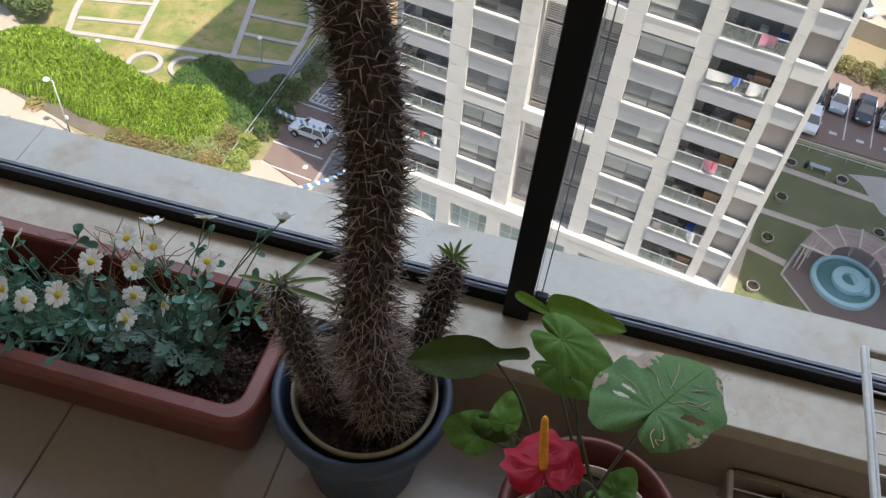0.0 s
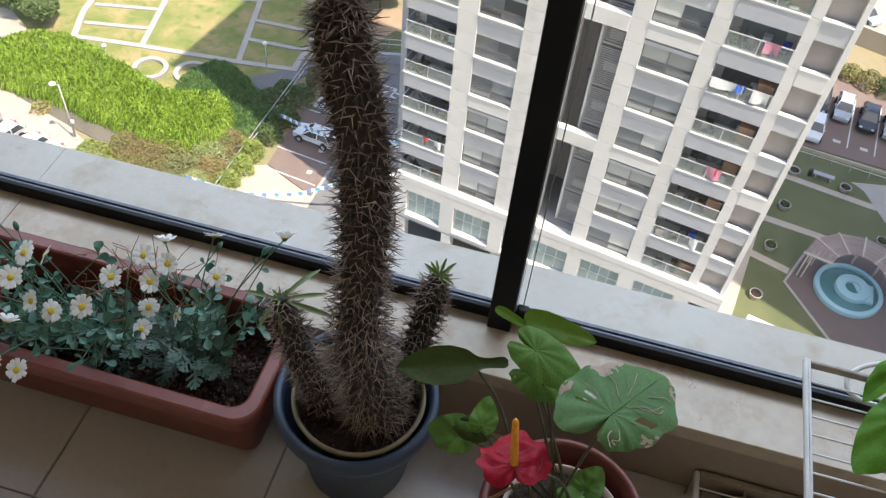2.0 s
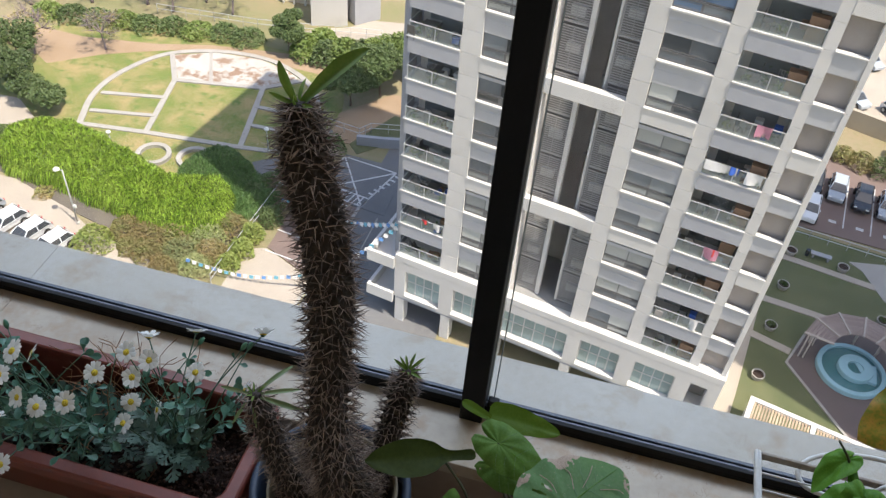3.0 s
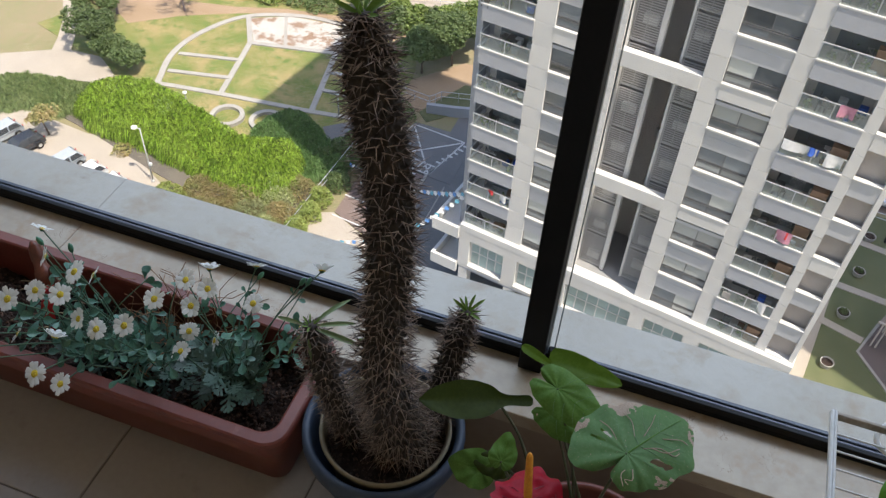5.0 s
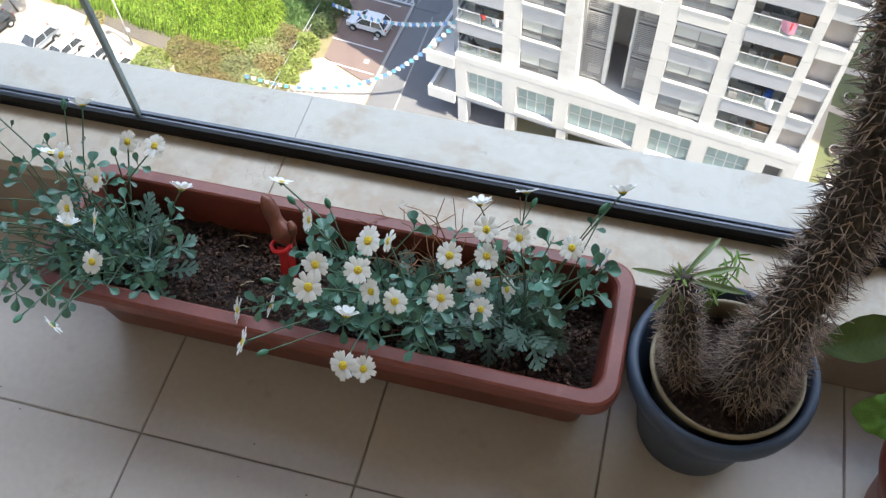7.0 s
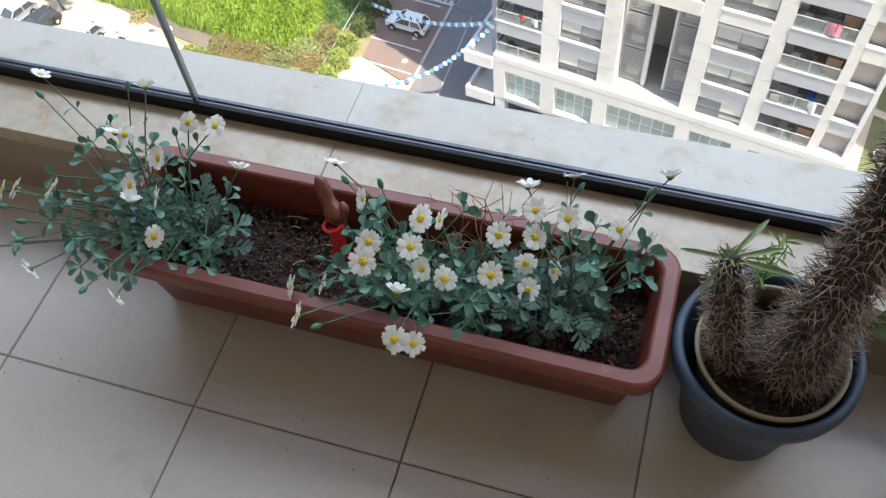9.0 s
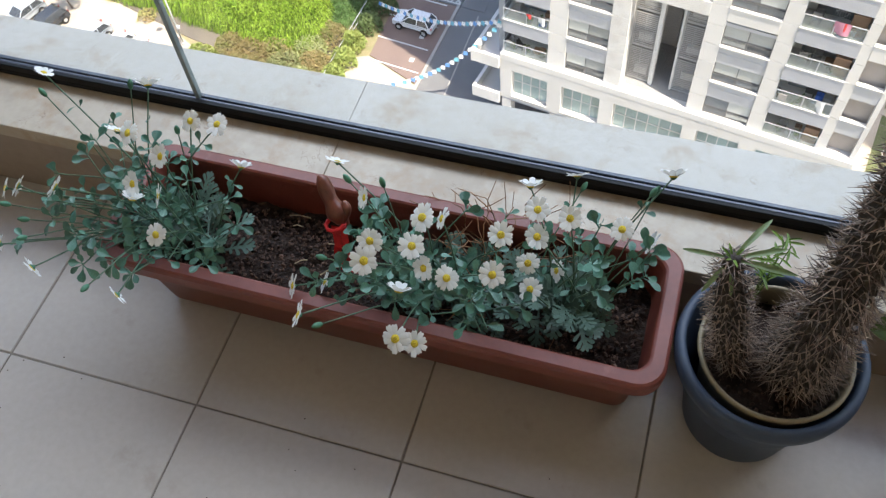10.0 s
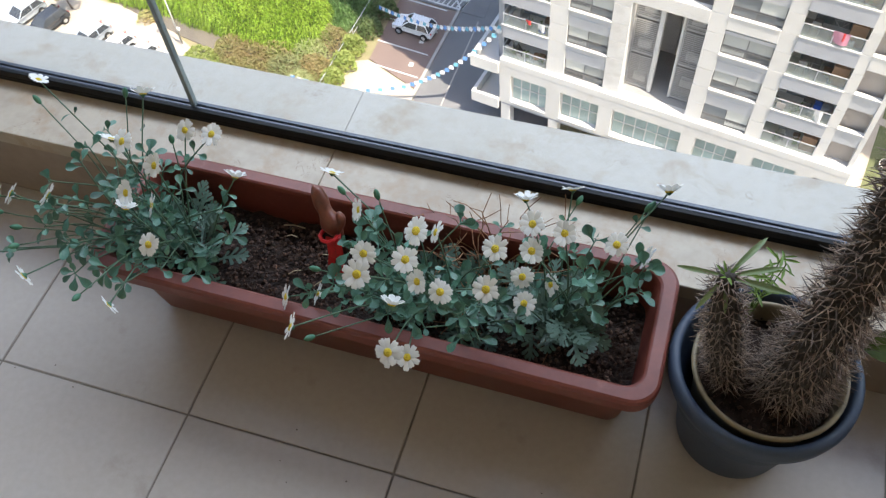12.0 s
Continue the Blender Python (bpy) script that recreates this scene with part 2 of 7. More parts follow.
M_RACK = material("white_coated_wire", (0.70, 0.70, 0.68), 0.35, (0.6, 0.58, 0.54), 40, 200, stain=(0.28, 0.2, 0.12), stain_scale=60, stain_edge=(0.66, 0.75))
# brown wire coat, darkened further for the shaded front of the end bar
M_RACK_OLD = material("rusty_shaded_wire", (0.36, 0.31, 0.25), 0.5, (0.22, 0.17, 0.12), 40, 200)
M_PLEAF = leafy("pothos_leaf", (0.07, 0.20, 0.015), (0.12, 0.27, 0.03), rough=0.5, scale=30, per_object=0.2, spec=0.24)
M_PLEAF_OLD = leafy("pothos_leaf_withering", (0.12, 0.20, 0.02), (0.48, 0.24, 0.04), rough=0.4, scale=3.5, per_object=0.1, stain=(0.10, 0.03, 0.02), stain_scale=30, stain_edge=(0.62, 0.68), spec=0.24)

# outdoors
M_STONE = material("white_stone_cladding", (0.64, 0.62, 0.585), 0.75, (0.565, 0.55, 0.52), 0.7, 7, bump=0.1, depth=0.02, per_object=0.035, stain=(0.47, 0.44, 0.40), stain_scale=0.5, stain_edge=(0.58, 0.80))
M_SLAB = material("blue_grey_render", (0.42, 0.425, 0.445), 0.8, (0.36, 0.365, 0.385), 0.8, 8, bump=0.05)
M_SPANDREL = material("grey_spandrel_panel", (0.50, 0.50, 0.505), 0.5, (0.43, 0.43, 0.435), 0.8, 8, bump=0.03, per_object=0.05)
M_GREY_WALL = material("grey_render", (0.36, 0.37, 0.395), 0.85, (0.31, 0.32, 0.34), 0.6, 6, bump=0.08)
M_INNER = material("balcony_inner_wall", (0.72, 0.68, 0.62), 0.85, (0.64, 0.60, 0.54), 0.8, 8)
# dark grey for recessed parts, with their shade put into the colour
M_RECESS_SHADE = material("recess_shade_grey", (0.32, 0.31, 0.295), 0.9, (0.26, 0.25, 0.24), 0.8, 8)
M_LOUVRE = material("louvre_grey", (0.60, 0.585, 0.56), 0.6, (0.50, 0.49, 0.47), 1, 12)
M_SHAFT = material("shaft_render", (0.68, 0.65, 0.61), 0.9, (0.56, 0.54, 0.51), 0.8, 8)
# floor grey darkened to hold the shaft's shade; the walls stay pale
M_SHAFT_FLOOR = material("shaft_floor_shade", (0.32, 0.315, 0.305), 0.9, (0.26, 0.255, 0.25), 0.8, 8)
M_LOGGIA = material("loggia_shutter", (0.42, 0.375, 0.335), 0.8, (0.35, 0.31, 0.28), 0.8, 8, per_object=0.15)
M_SHAFT_SLAT = material("shaft_louvre_slat", (0.46, 0.45, 0.435), 0.6, (0.37, 0.36, 0.35), 1, 12)
M_WFRAME = material("window_frame_grey", (0.15, 0.15, 0.15), 0.5)
M_PANE = material("building_window_glass", (0.14, 0.155, 0.165), 0.06, (0.20, 0.215, 0.22), 0.35, 2.0, per_object=0.75, bump=0, spec=0.7)
# the mid grey and blue panes carry reflected sky in their base colour
M_PANE_MID = material("painted_reflection_glass", (0.24, 0.26, 0.265), 0.08, (0.17, 0.185, 0.19), 0.4, 2.0, per_object=0.35, bump=0, spec=0.7)
M_PANE_BLUE = material("painted_sky_glass", (0.17, 0.25, 0.36), 0.06, (0.13, 0.19, 0.28), 0.3, 2.0, per_object=0.25, bump=0, spec=0.7)
M_JOINT = material("cladding_joint", (0.48, 0.46, 0.43), 0.9)
M_HEDGE_DARK = leafy("dark_hedge_blade", (0.095, 0.185, 0.055), (0.14, 0.23, 0.075), rough=0.6, scale=0.6, per_object=0, per_island=0.45, through_light=0.2)
M_HEDGE_GREY = leafy("grey_green_hedge_blade", (0.13, 0.19, 0.065), (0.21, 0.26, 0.10), rough=0.6, scale=0.6, per_object=0, per_island=0.45, through_light=0.2)
M_GROUND_DARK = material("dark_ground_strip", (0.115, 0.10, 0.085), 0.95, (0.16, 0.14, 0.11), 0.5, 5, bump=0.4, depth=0.05)
M_EARTH = material("bare_brown_earth", (0.36, 0.26, 0.175), 0.95, (0.30, 0.21, 0.13), 0.3, 4, bump=0.3, depth=0.05)
M_BARE = material("bare_branch", (0.26, 0.21, 0.22), 0.9, (0.18, 0.14, 0.14), 3, 20, bump=0.4)
# dark backing colour that makes the louvre gaps look shaded
M_LOUVRE_GAP = material("louvre_gap_shade", (0.24, 0.233, 0.225), 0.9, (0.19, 0.185, 0.18), 1, 8)
M_PANE_LIGHT = material("curtained_window_glass", (0.47, 0.475, 0.435), 0.15, (0.39, 0.40, 0.37), 0.35, 2.0, per_object=0.3, bump=0, spec=0.6)
M_PODIUM_PANE = material("green_grey_window_glass", (0.33, 0.42, 0.40), 0.10, (0.26, 0.34, 0.33), 0.3, 2.0, per_object=0.15, bump=0, spec=0.6)
M_RAIL_GLASS = milky_glass("railing_glass", (0.88, 0.92, 0.90), 0.12)
M_BFLOOR = material("balcony_floor_tile", (0.60, 0.57, 0.53), 0.7, (0.52, 0.49, 0.45), 0.8, 8)
M_RAIL = material("railing_metal", (0.62, 0.63, 0.64), 0.35, metal=0.4)
M_BOX = material("brown_cabinet", (0.34, 0.20, 0.12), 0.7, (0.26, 0.15, 0.09), 2, 20)
M_DIM = material("dim_furniture", (0.16, 0.15, 0.14), 0.7, (0.26, 0.24, 0.22), 2, 14, per_object=0.6)
M_CLOTH_BLUE = material("blue_cloth", (0.05, 0.14, 0.55), 0.8)
M_CLOTH_PINK = material("pink_cloth", (0.55, 0.25, 0.33), 0.8)
M_CLOTH_RED = material("red_cloth", (0.60, 0.05, 0.05), 0.8)
M_CLOTH_WHITE = material("white_cloth", (0.75, 0.74, 0.72), 0.8)
M_AC = material("air_conditioner_white", (0.60, 0.60, 0.58), 0.6, (0.5, 0.5, 0.48), 2, 14)
M_GROUND = material("dry_ground", (0.30, 0.235, 0.15), 0.95, (0.20, 0.20, 0.09), 0.08, 1.5, bump=0.4, depth=0.1)
M_LAWN = material("park_lawn", (0.15, 0.185, 0.045), 0.95, (0.33, 0.255, 0.12), 0.34, 6.0, bump=0.8, depth=0.10, contrast=(0.40, 0.62), stain=(0.115, 0.17, 0.04), stain_scale=0.9, stain_edge=(0.50, 0.66))
# darker than the park lawn: part of the courtyard's shade is in this colour
M_LAWN_SHADE = material("shaded_lawn", (0.078, 0.098, 0.042), 0.95, (0.140, 0.145, 0.070), 0.45, 5.0, bump=0.6, depth=0.06)
M_KERB = material("pale_concrete_kerb", (0.40, 0.38, 0.345), 0.9, (0.32, 0.30, 0.27), 0.8, 8)
M_PAVE = material("beige_pavement", (0.43, 0.375, 0.31), 0.9, (0.36, 0.315, 0.26), 0.3, 5, stain=(0.36, 0.31, 0.25), stain_scale=0.5, stain_edge=(0.6, 0.7))
M_PLAZA = material("white_plaza_paving", (0.50, 0.475, 0.43), 0.9, (0.40, 0.37, 0.33), 0.5, 6, stain=(0.27, 0.18, 0.125), stain_scale=0.45, stain_edge=(0.50, 0.57))
M_ASPHALT = material("asphalt", (0.14, 0.14, 0.142), 0.95, (0.18, 0.18, 0.18), 0.25, 12, stain=(0.21, 0.205, 0.20), stain_scale=0.6, stain_edge=(0.55, 0.75))
M_BRICKPAVE = material("red_brown_paving", (0.205, 0.150, 0.13), 0.9, (0.165, 0.12, 0.105), 0.6, 9)
# paving darkened like the courtyard lawn, to deepen the shade there
M_PLUMPAVE = material("plum_brick_paving", (0.125, 0.100, 0.095), 0.9, (0.155, 0.118, 0.11), 0.7, 9)
M_PAINT = material("white_road_paint", (0.62, 0.62, 0.60), 0.8, (0.45, 0.45, 0.44), 1.5, 12)
M_TAN_WALL = material("tan_boundary_wall", (0.44, 0.385, 0.30), 0.9, (0.38, 0.33, 0.26), 0.5, 6)
M_POOL = material("turquoise_pool_lining", (0.16, 0.42, 0.46), 0.4, (0.20, 0.50, 0.54), 0.8, 6)
M_POOL_RIM = material("pale_blue_pool_rim", (0.30, 0.50, 0.56), 0.6, (0.24, 0.42, 0.48), 0.8, 8)
M_WATER = material("shallow_water", (0.06, 0.17, 0.18), 0.08, (0.085, 0.21, 0.215), 0.6, 3, bump=0.1)
M_PERGOLA = material("weathered_pergola_wood", (0.36, 0.285, 0.255), 0.85, (0.28, 0.22, 0.20), 1.0, 10, per_object=0.12)
M_PERGOLA_RIB = material("pale_pergola_rib", (0.50, 0.45, 0.41), 0.8, (0.42, 0.37, 0.33), 1.0, 10)
M_WOOD = material("brown_wood_slat", (0.46, 0.36, 0.26), 0.8, (0.36, 0.27, 0.19), 1.5, 12, per_object=0.2)
M_HEDGE = leafy("bright_hedge_blade", (0.16, 0.275, 0.024), (0.31, 0.43, 0.065), rough=0.6, scale=0.6, per_object=0, per_island=0.75, through_light=0.3)
# dark core colour stands in for the shade between hedge blades
M_HEDGE_GAP = material("hedge_gap_shade", (0.035, 0.080, 0.012), 0.95, (0.06, 0.12, 0.02), 1, 8, bump=0.8, depth=0.1)
M_SHRUB = leafy("olive_shrub_leaf", (0.25, 0.29, 0.09), (0.36, 0.25, 0.13), rough=0.7, scale=0.8, per_object=0.2, per_island=0.6)
M_SHRUB_RUST = leafy("rusty_shrub_leaf", (0.30, 0.215, 0.10), (0.24, 0.23, 0.085), rough=0.7, scale=0.8, per_object=0.2, per_island=0.5)
M_SHRUB_LIGHT = leafy("light_shrub_leaf", (0.26, 0.31, 0.12), (0.33, 0.33, 0.16), rough=0.7, scale=0.8, per_object=0.2, per_island=0.5)
M_SHRUB_YEL = leafy("yellow_green_shrub_leaf", (0.21, 0.29, 0.07), (0.33, 0.35, 0.10), rough=0.7, scale=0.5, per_object=0.1, per_island=0.35)
M_TREE = leafy("tree_leaf_green", (0.095, 0.145, 0.048), (0.145, 0.195, 0.068), rough=0.6, scale=0.4, per_object=0.15, per_island=0.4)
M_TREE_LIGHT = leafy("tree_leaf_light", (0.16, 0.24, 0.06), (0.24, 0.30, 0.08), rough=0.6, scale=0.4, per_object=0.1, per_island=0.4)
M_BARK = material("bark", (0.16, 0.115, 0.08), 0.9, (0.10, 0.07, 0.05), 3, 20, bump=0.5)
M_POLE = material("galvanised_pole", (0.50, 0.50, 0.48), 0.5, (0.42, 0.42, 0.40), 2, 20, metal=0.2)
M_LAMP_HEAD = material("pale_lamp_head", (0.78, 0.78, 0.74), 0.4)
M_CAR_WHITE = material("white_car_paint", (0.74, 0.75, 0.76), 0.25, (0.70, 0.71, 0.72), 1, 8, bump=0, spec=0.7)
M_CAR_SILVER = material("silver_car_paint", (0.42, 0.46, 0.50), 0.25, (0.38, 0.42, 0.46), 1, 8, bump=0, spec=0.7)
M_CAR_DARK = material("dark_car_paint", (0.035, 0.04, 0.05), 0.2, (0.03, 0.035, 0.042), 1, 8, bump=0, spec=0.7)
# car windows lightened to carry some of the outdoor haze
M_CAR_GLASS = material("car_window_glass", (0.06, 0.066, 0.072), 0.05, bump=0, spec=0.8)
M_TYRE = material("tyre_rubber", (0.02, 0.02, 0.02), 0.9)
# flag colours lightened to put the haze over the courtyard into them
M_FLAG_BLUE = material("blue_bunting", (0.12, 0.27, 0.55), 0.8)
M_FLAG_TEAL = material("teal_bunting", (0.14, 0.38, 0.48), 0.8)
M_FAR = material("far_building_render", (0.62, 0.55, 0.44), 0.9, (0.54, 0.48, 0.38), 0.4, 5)


# ---- mesh tools ----
def mesh_of(name, verts, faces, mat, smooth=False):
    me = bpy.data.meshes.new(name)
    me.from_pydata([tuple(v) for v in verts], [], faces)
    for m in (mat if isinstance(mat, (list, tuple)) else [mat]):
        me.materials.append(m)
    if smooth:
        me.polygons.foreach_set("use_smooth", [True] * len(me.polygons))
    me.update()
    return me


class Shape:
    """Vertices and faces gathered into one mesh."""

    def __init__(self):
        self.v, self.f = [], []

    def add(self, verts, faces):
        k = len(self.v)
        self.v += [tuple(v) for v in verts]
        self.f += [tuple(i + k for i in q) for q in faces]
        return self

    def box(self, lo, hi, bevel=0.0, m=None):
        """A box with its upright and level edges cut back by bevel."""
        (x0, y0, z0), (x1, y1, z1) = lo, hi
        if bevel:
            e = bevel
            ring = lambda x0, y0, x1, y1, c: [(x0 + c, y0), (x1 - c, y0), (x1, y0 + c), (x1, y1 - c), (x1 - c, y1), (x0 + c, y1), (x0, y1 - c), (x0, y0 + c)]
            rows = [(ring(x0 + e, y0 + e, x1 - e, y1 - e, e), z0), (ring(x0, y0, x1, y1, e), z0 + e), (ring(x0, y0, x1, y1, e), z1 - e), (ring(x0 + e, y0 + e, x1 - e, y1 - e, e), z1)]
            vs = [(x, y, z) for r, z in rows for x, y in r]
            fs = [tuple(range(7, -1, -1)), tuple(range(24, 32))]
            fs += [(8 * k + i, 8 * k + (i + 1) % 8, 8 * k + 8 + (i + 1) % 8, 8 * k + 8 + i) for k in range(3) for i in range(8)]
        else:
            vs = [(x, y, z) for z in (z0, z1) for x, y in ((x0, y0), (x1, y0), (x1, y1), (x0, y1))]
            fs = [(3, 2, 1, 0), (4, 5, 6, 7), (0, 1, 5, 4), (1, 2, 6, 5), (2, 3, 7, 6), (3, 0, 4, 7)]
        if m is not None:
            vs = [m @ Vector(v) for v in vs]
        return self.add(vs, fs)

    def lathe(self, profile, segs=32, at=(0, 0, 0), closed=False):
        """A turned form from (radius, height) pairs."""
        vs = [(at[0] + r * math.cos(2 * math.pi * i / segs), at[1] + r * math.sin(2 * math.pi * i / segs), at[2] + z) for r, z in profile for i in range(segs)]
        fs = [(k * segs + i, k * segs + (i + 1) % segs, (k + 1) * segs + (i + 1) % segs, (k + 1) * segs + i) for k in range(len(profile) - 1) for i in range(segs)]
        if closed:
            fs.append(tuple(range(segs - 1, -1, -1)))
            fs.append(tuple((len(profile) - 1) * segs + i for i in range(segs)))
        return self.add(vs, fs)

    def tube(self, pts, radii, segs=6):
        """A tapering tube along points, closed at both ends."""
        pts = [Vector(p) for p in pts]
        radii = radii if isinstance(radii, (list, tuple)) else [radii] * len(pts)
        vs = []
        for i, p in enumerate(pts):
            t = (pts[min(i + 1, len(pts) - 1)] - pts[max(i - 1, 0)]).normalized()
            a = t.orthogonal().normalized() if i == 0 else (side - t * side.dot(t)).normalized()
            side, b = a, t.cross(a)
            vs += [p + (a * math.cos(2 * math.pi * k / segs) + b * math.sin(2 * math.pi * k / segs)) * radii[i] for k in range(segs)]
        fs = [(i * segs + k, i * segs + (k + 1) % segs, (i + 1) * segs + (k + 1) % segs, (i + 1) * segs + k) for i in range(len(pts) - 1) for k in range(segs)]
        fs += [tuple(range(segs - 1, -1, -1)), tuple((len(pts) - 1) * segs + k for k in range(segs))]
        return self.add(vs, fs)

    def mesh(self, name, mat, smooth=False):
        return mesh_of(name, self.v, self.f, mat, smooth)


def part(name, shape, mat, parent=None, label="", smooth=False, m=None):
    """One mesh object from a Shape or a mesh, under a thing or a part."""
    ob = new(name, shape.mesh(name, mat, smooth) if isinstance(shape, Shape) else shape)
    if parent is not None:
        ob.parent = parent
    if m is not None:
        ob.matrix_basis = m
    if label:
        ob["label"] = label
    return ob


def thing(name, label, category, group="", kind="", m=None):
    """The Empty at a thing's base that carries its parts."""
    ob = tagged(new(name), label, category, group, kind)
    ob.empty_display_size = 0.1
    if m is not None:
        ob.matrix_basis = m
    return ob


def curve(points, n=10):
    """Points along a smooth line through the given ones."""
    p = [Vector(q) for q in points]
    p = [p[0] * 2 - p[1]] + p + [p[-1] * 2 - p[-2]]
    out = []
    for i in range(1, len(p) - 2):
        for k in range(n):
            t = k / n
            out.append(0.5 * (2 * p[i] + (p[i + 1] - p[i - 1]) * t + (2 * p[i - 1] - 5 * p[i] + 4 * p[i + 1] - p[i + 2]) * t * t + (3 * p[i] - p[i - 1] - 3 * p[i + 1] + p[i + 2]) * t ** 3))
    return out + [p[-2]]


def aim(at, normal, turn=0.0, size=1.0):
    """The pose of a small thing whose z axis points along normal."""
    q = Vector(normal).to_track_quat("Z", "Y").to_matrix().to_4x4()
    return Matrix.Translation(at) @ q @ Matrix.Rotation(turn, 4, "Z") @ Matrix.Scale(size, 4)


def along(at, way, up=(0, 0, 1), size=1.0):
    """The pose of a leaf that grows along +y from at, its face turned towards up."""
    y = Vector(way).normalized()
    u = Vector(up)
    x = y.cross(u)
    x = x.normalized() if x.length > 1e-4 else y.orthogonal().normalized()
    z = x.cross(y)
    r = Matrix((x, y, z)).transposed().to_4x4()
    return Matrix.Translation(at) @ r @ Matrix.Scale(size, 4)


# ---- the balcony ----
SILL_Z, CURB_Y, TILE, X0, Y0 = 0.174, -0.074, 0.33, -1.254, -0.394
WEST, EAST, SOUTH, CEIL = -3.2, 2.6, -2.1, 2.55

floor = tagged(part("floor", Shape().box((WEST, SOUTH, -0.12), (EAST, CURB_Y, -0.0018)), M_GROUT), "floor bed with dark dirty grout between beige tiles", "floor", kind="structure")
sp = Shape().box((WEST, -0.078, -0.12), (EAST, 0.14, SILL_Z - 0.03))
wall_parapet = tagged(part("wall_parapet", sp, M_CURB), "low brown stone-faced kerb wall under the window sill", "wall", kind="structure")
# unseen walls that close the balcony; the south one shapes the bounce light
for name, lo, hi, lab in (("wall_south", (WEST - 0.1, SOUTH - 0.15, -0.12), (EAST + 0.1, SOUTH, CEIL), "unseen tan wall that sets the warm bounce light on the floor"),
                          ("wall_west", (WEST - 0.15, SOUTH, -0.12), (WEST, 0.14, CEIL), "plain beige plaster end wall"),
                          ("wall_east", (EAST, SOUTH, -0.12), (EAST + 0.15, 0.14, CEIL), "plain beige plaster end wall")):
    tagged(part(name, Shape().box(lo, hi), M_WALL_BOUNCE if name == "wall_south" else M_WALL), lab, "wall", kind="structure")
tagged(part("wall_lintel", Shape().box((WEST, -0.03, 2.35), (EAST, 0.14, CEIL)), M_WALL), "plaster beam over the balcony glazing", "wall", kind="structure")
tagged(part("ceiling", Shape().box((WEST - 0.15, SOUTH - 0.15, CEIL), (EAST + 0.15, 0.14, CEIL + 0.2)), M_WALL), "plain pale plaster balcony ceiling", "ceiling", kind="structure")
# the tower that the balcony belongs to, below and above it
tagged(part("wall_tower", Shape().box((-14, -16, -50), (14, -0.2, -0.15)).box((-14, -16, CEIL + 0.21), (14, -2.3, 12)), M_WALL), "plain rendered wall of the tower around the balcony", "wall", kind="structure")

sill = thing("window_sill", "pale marble window sill slabs, stained and pitted", "sill", kind="structure")
cuts = [WEST, -1.86, -0.815, 0.93, 1.95, EAST]
for a, b in zip(cuts, cuts[1:]):
    part("sill_slab", Shape().box((a + 0.0003, -0.085, SILL_Z - 0.03), (b - 0.0003, 0.030, SILL_Z), 0.0012), M_MARBLE, sill)
    part("sill_slab", Shape().box((a + 0.0003, 0.031, SILL_Z - 0.03), (b - 0.0003, 0.150, SILL_Z - 0.001), 0.0008), M_MARBLE_OUT, sill, "paler weathered marble outside the glass")

win = thing("window_1", "floor-to-ceiling balcony glazing in black aluminium", "window", kind="structure")
track = part("bottom_track", Shape().box((WEST, 0.019, SILL_Z), (EAST, 0.050, SILL_Z + 0.010), 0.001).box((WEST, 0.019, SILL_Z + 0.010), (EAST, 0.026, SILL_Z + 0.024), 0.001), M_ALU, win)
part("track_lip", Shape().box((WEST, 0.028, SILL_Z + 0.010), (EAST, 0.033, SILL_Z + 0.021), 0.001), M_ALU_LIP, track, "blue-grey aluminium lip")
part("track_lip", Shape().box((WEST, 0.039, SILL_Z + 0.010), (EAST, 0.046, SILL_Z + 0.017), 0.001), M_ALU_LIP, track, "blue-grey aluminium lip")
part("top_track", Shape().box((WEST, 0.012, 2.30), (EAST, 0.062, 2.35), 0.002), M_ALU, win)
part("mullion", Shape().box((0.0, 0.0, SILL_Z), (0.037, 0.056, 2.30), 0.0015), M_ALU, win, "thick black mullion post")
part("glass_seam", Shape().box((-1.065, 0.029, SILL_Z + 0.020), (-1.057, 0.039, 2.30), 0.001), M_SEAM, win, "grey-green sealed joint between panes")
part("sash_edge", Shape().box((0.0475, 0.030, SILL_Z + 0.020), (0.0492, 0.036, 2.30)), M_SEAM, win, "thin edge of a sliding pane")
part("sash_edge", Shape().box((0.0385, 0.034, SILL_Z + 0.020), (0.0395, 0.040, 2.30)), M_LAMP_HEAD, win, "thin pale edge of a pane")
part("roller", Shape().box((0.040, 0.020, SILL_Z + 0.024), (0.058, 0.034, SILL_Z + 0.036), 0.002), M_RUBBER, win)
for a, b in ((WEST, -1.066), (-1.056, 0.0), (0.037, EAST)):
    pane = part("pane", Shape().box((a, 0.0335, SILL_Z + 0.012), (b, 0.0375, 2.30)), M_GLASS, win, "clear pane of glass")
    pane.visible_shadow = False


# ---- planter box with artificial daisies ----
def rounded(x0, y0, x1, y1, r, z, n=6):
    out = []
    for cx, cy, a0 in ((x1 - r, y1 - r, 0), (x0 + r, y1 - r, 90), (x0 + r, y0 + r, 180), (x1 - r, y0 + r, 270)):
        for k in range(n + 1):
            a = radians(a0 + 90 * k / n)
            out.append((cx + r * math.cos(a), cy + r * math.sin(a), z))
    return out


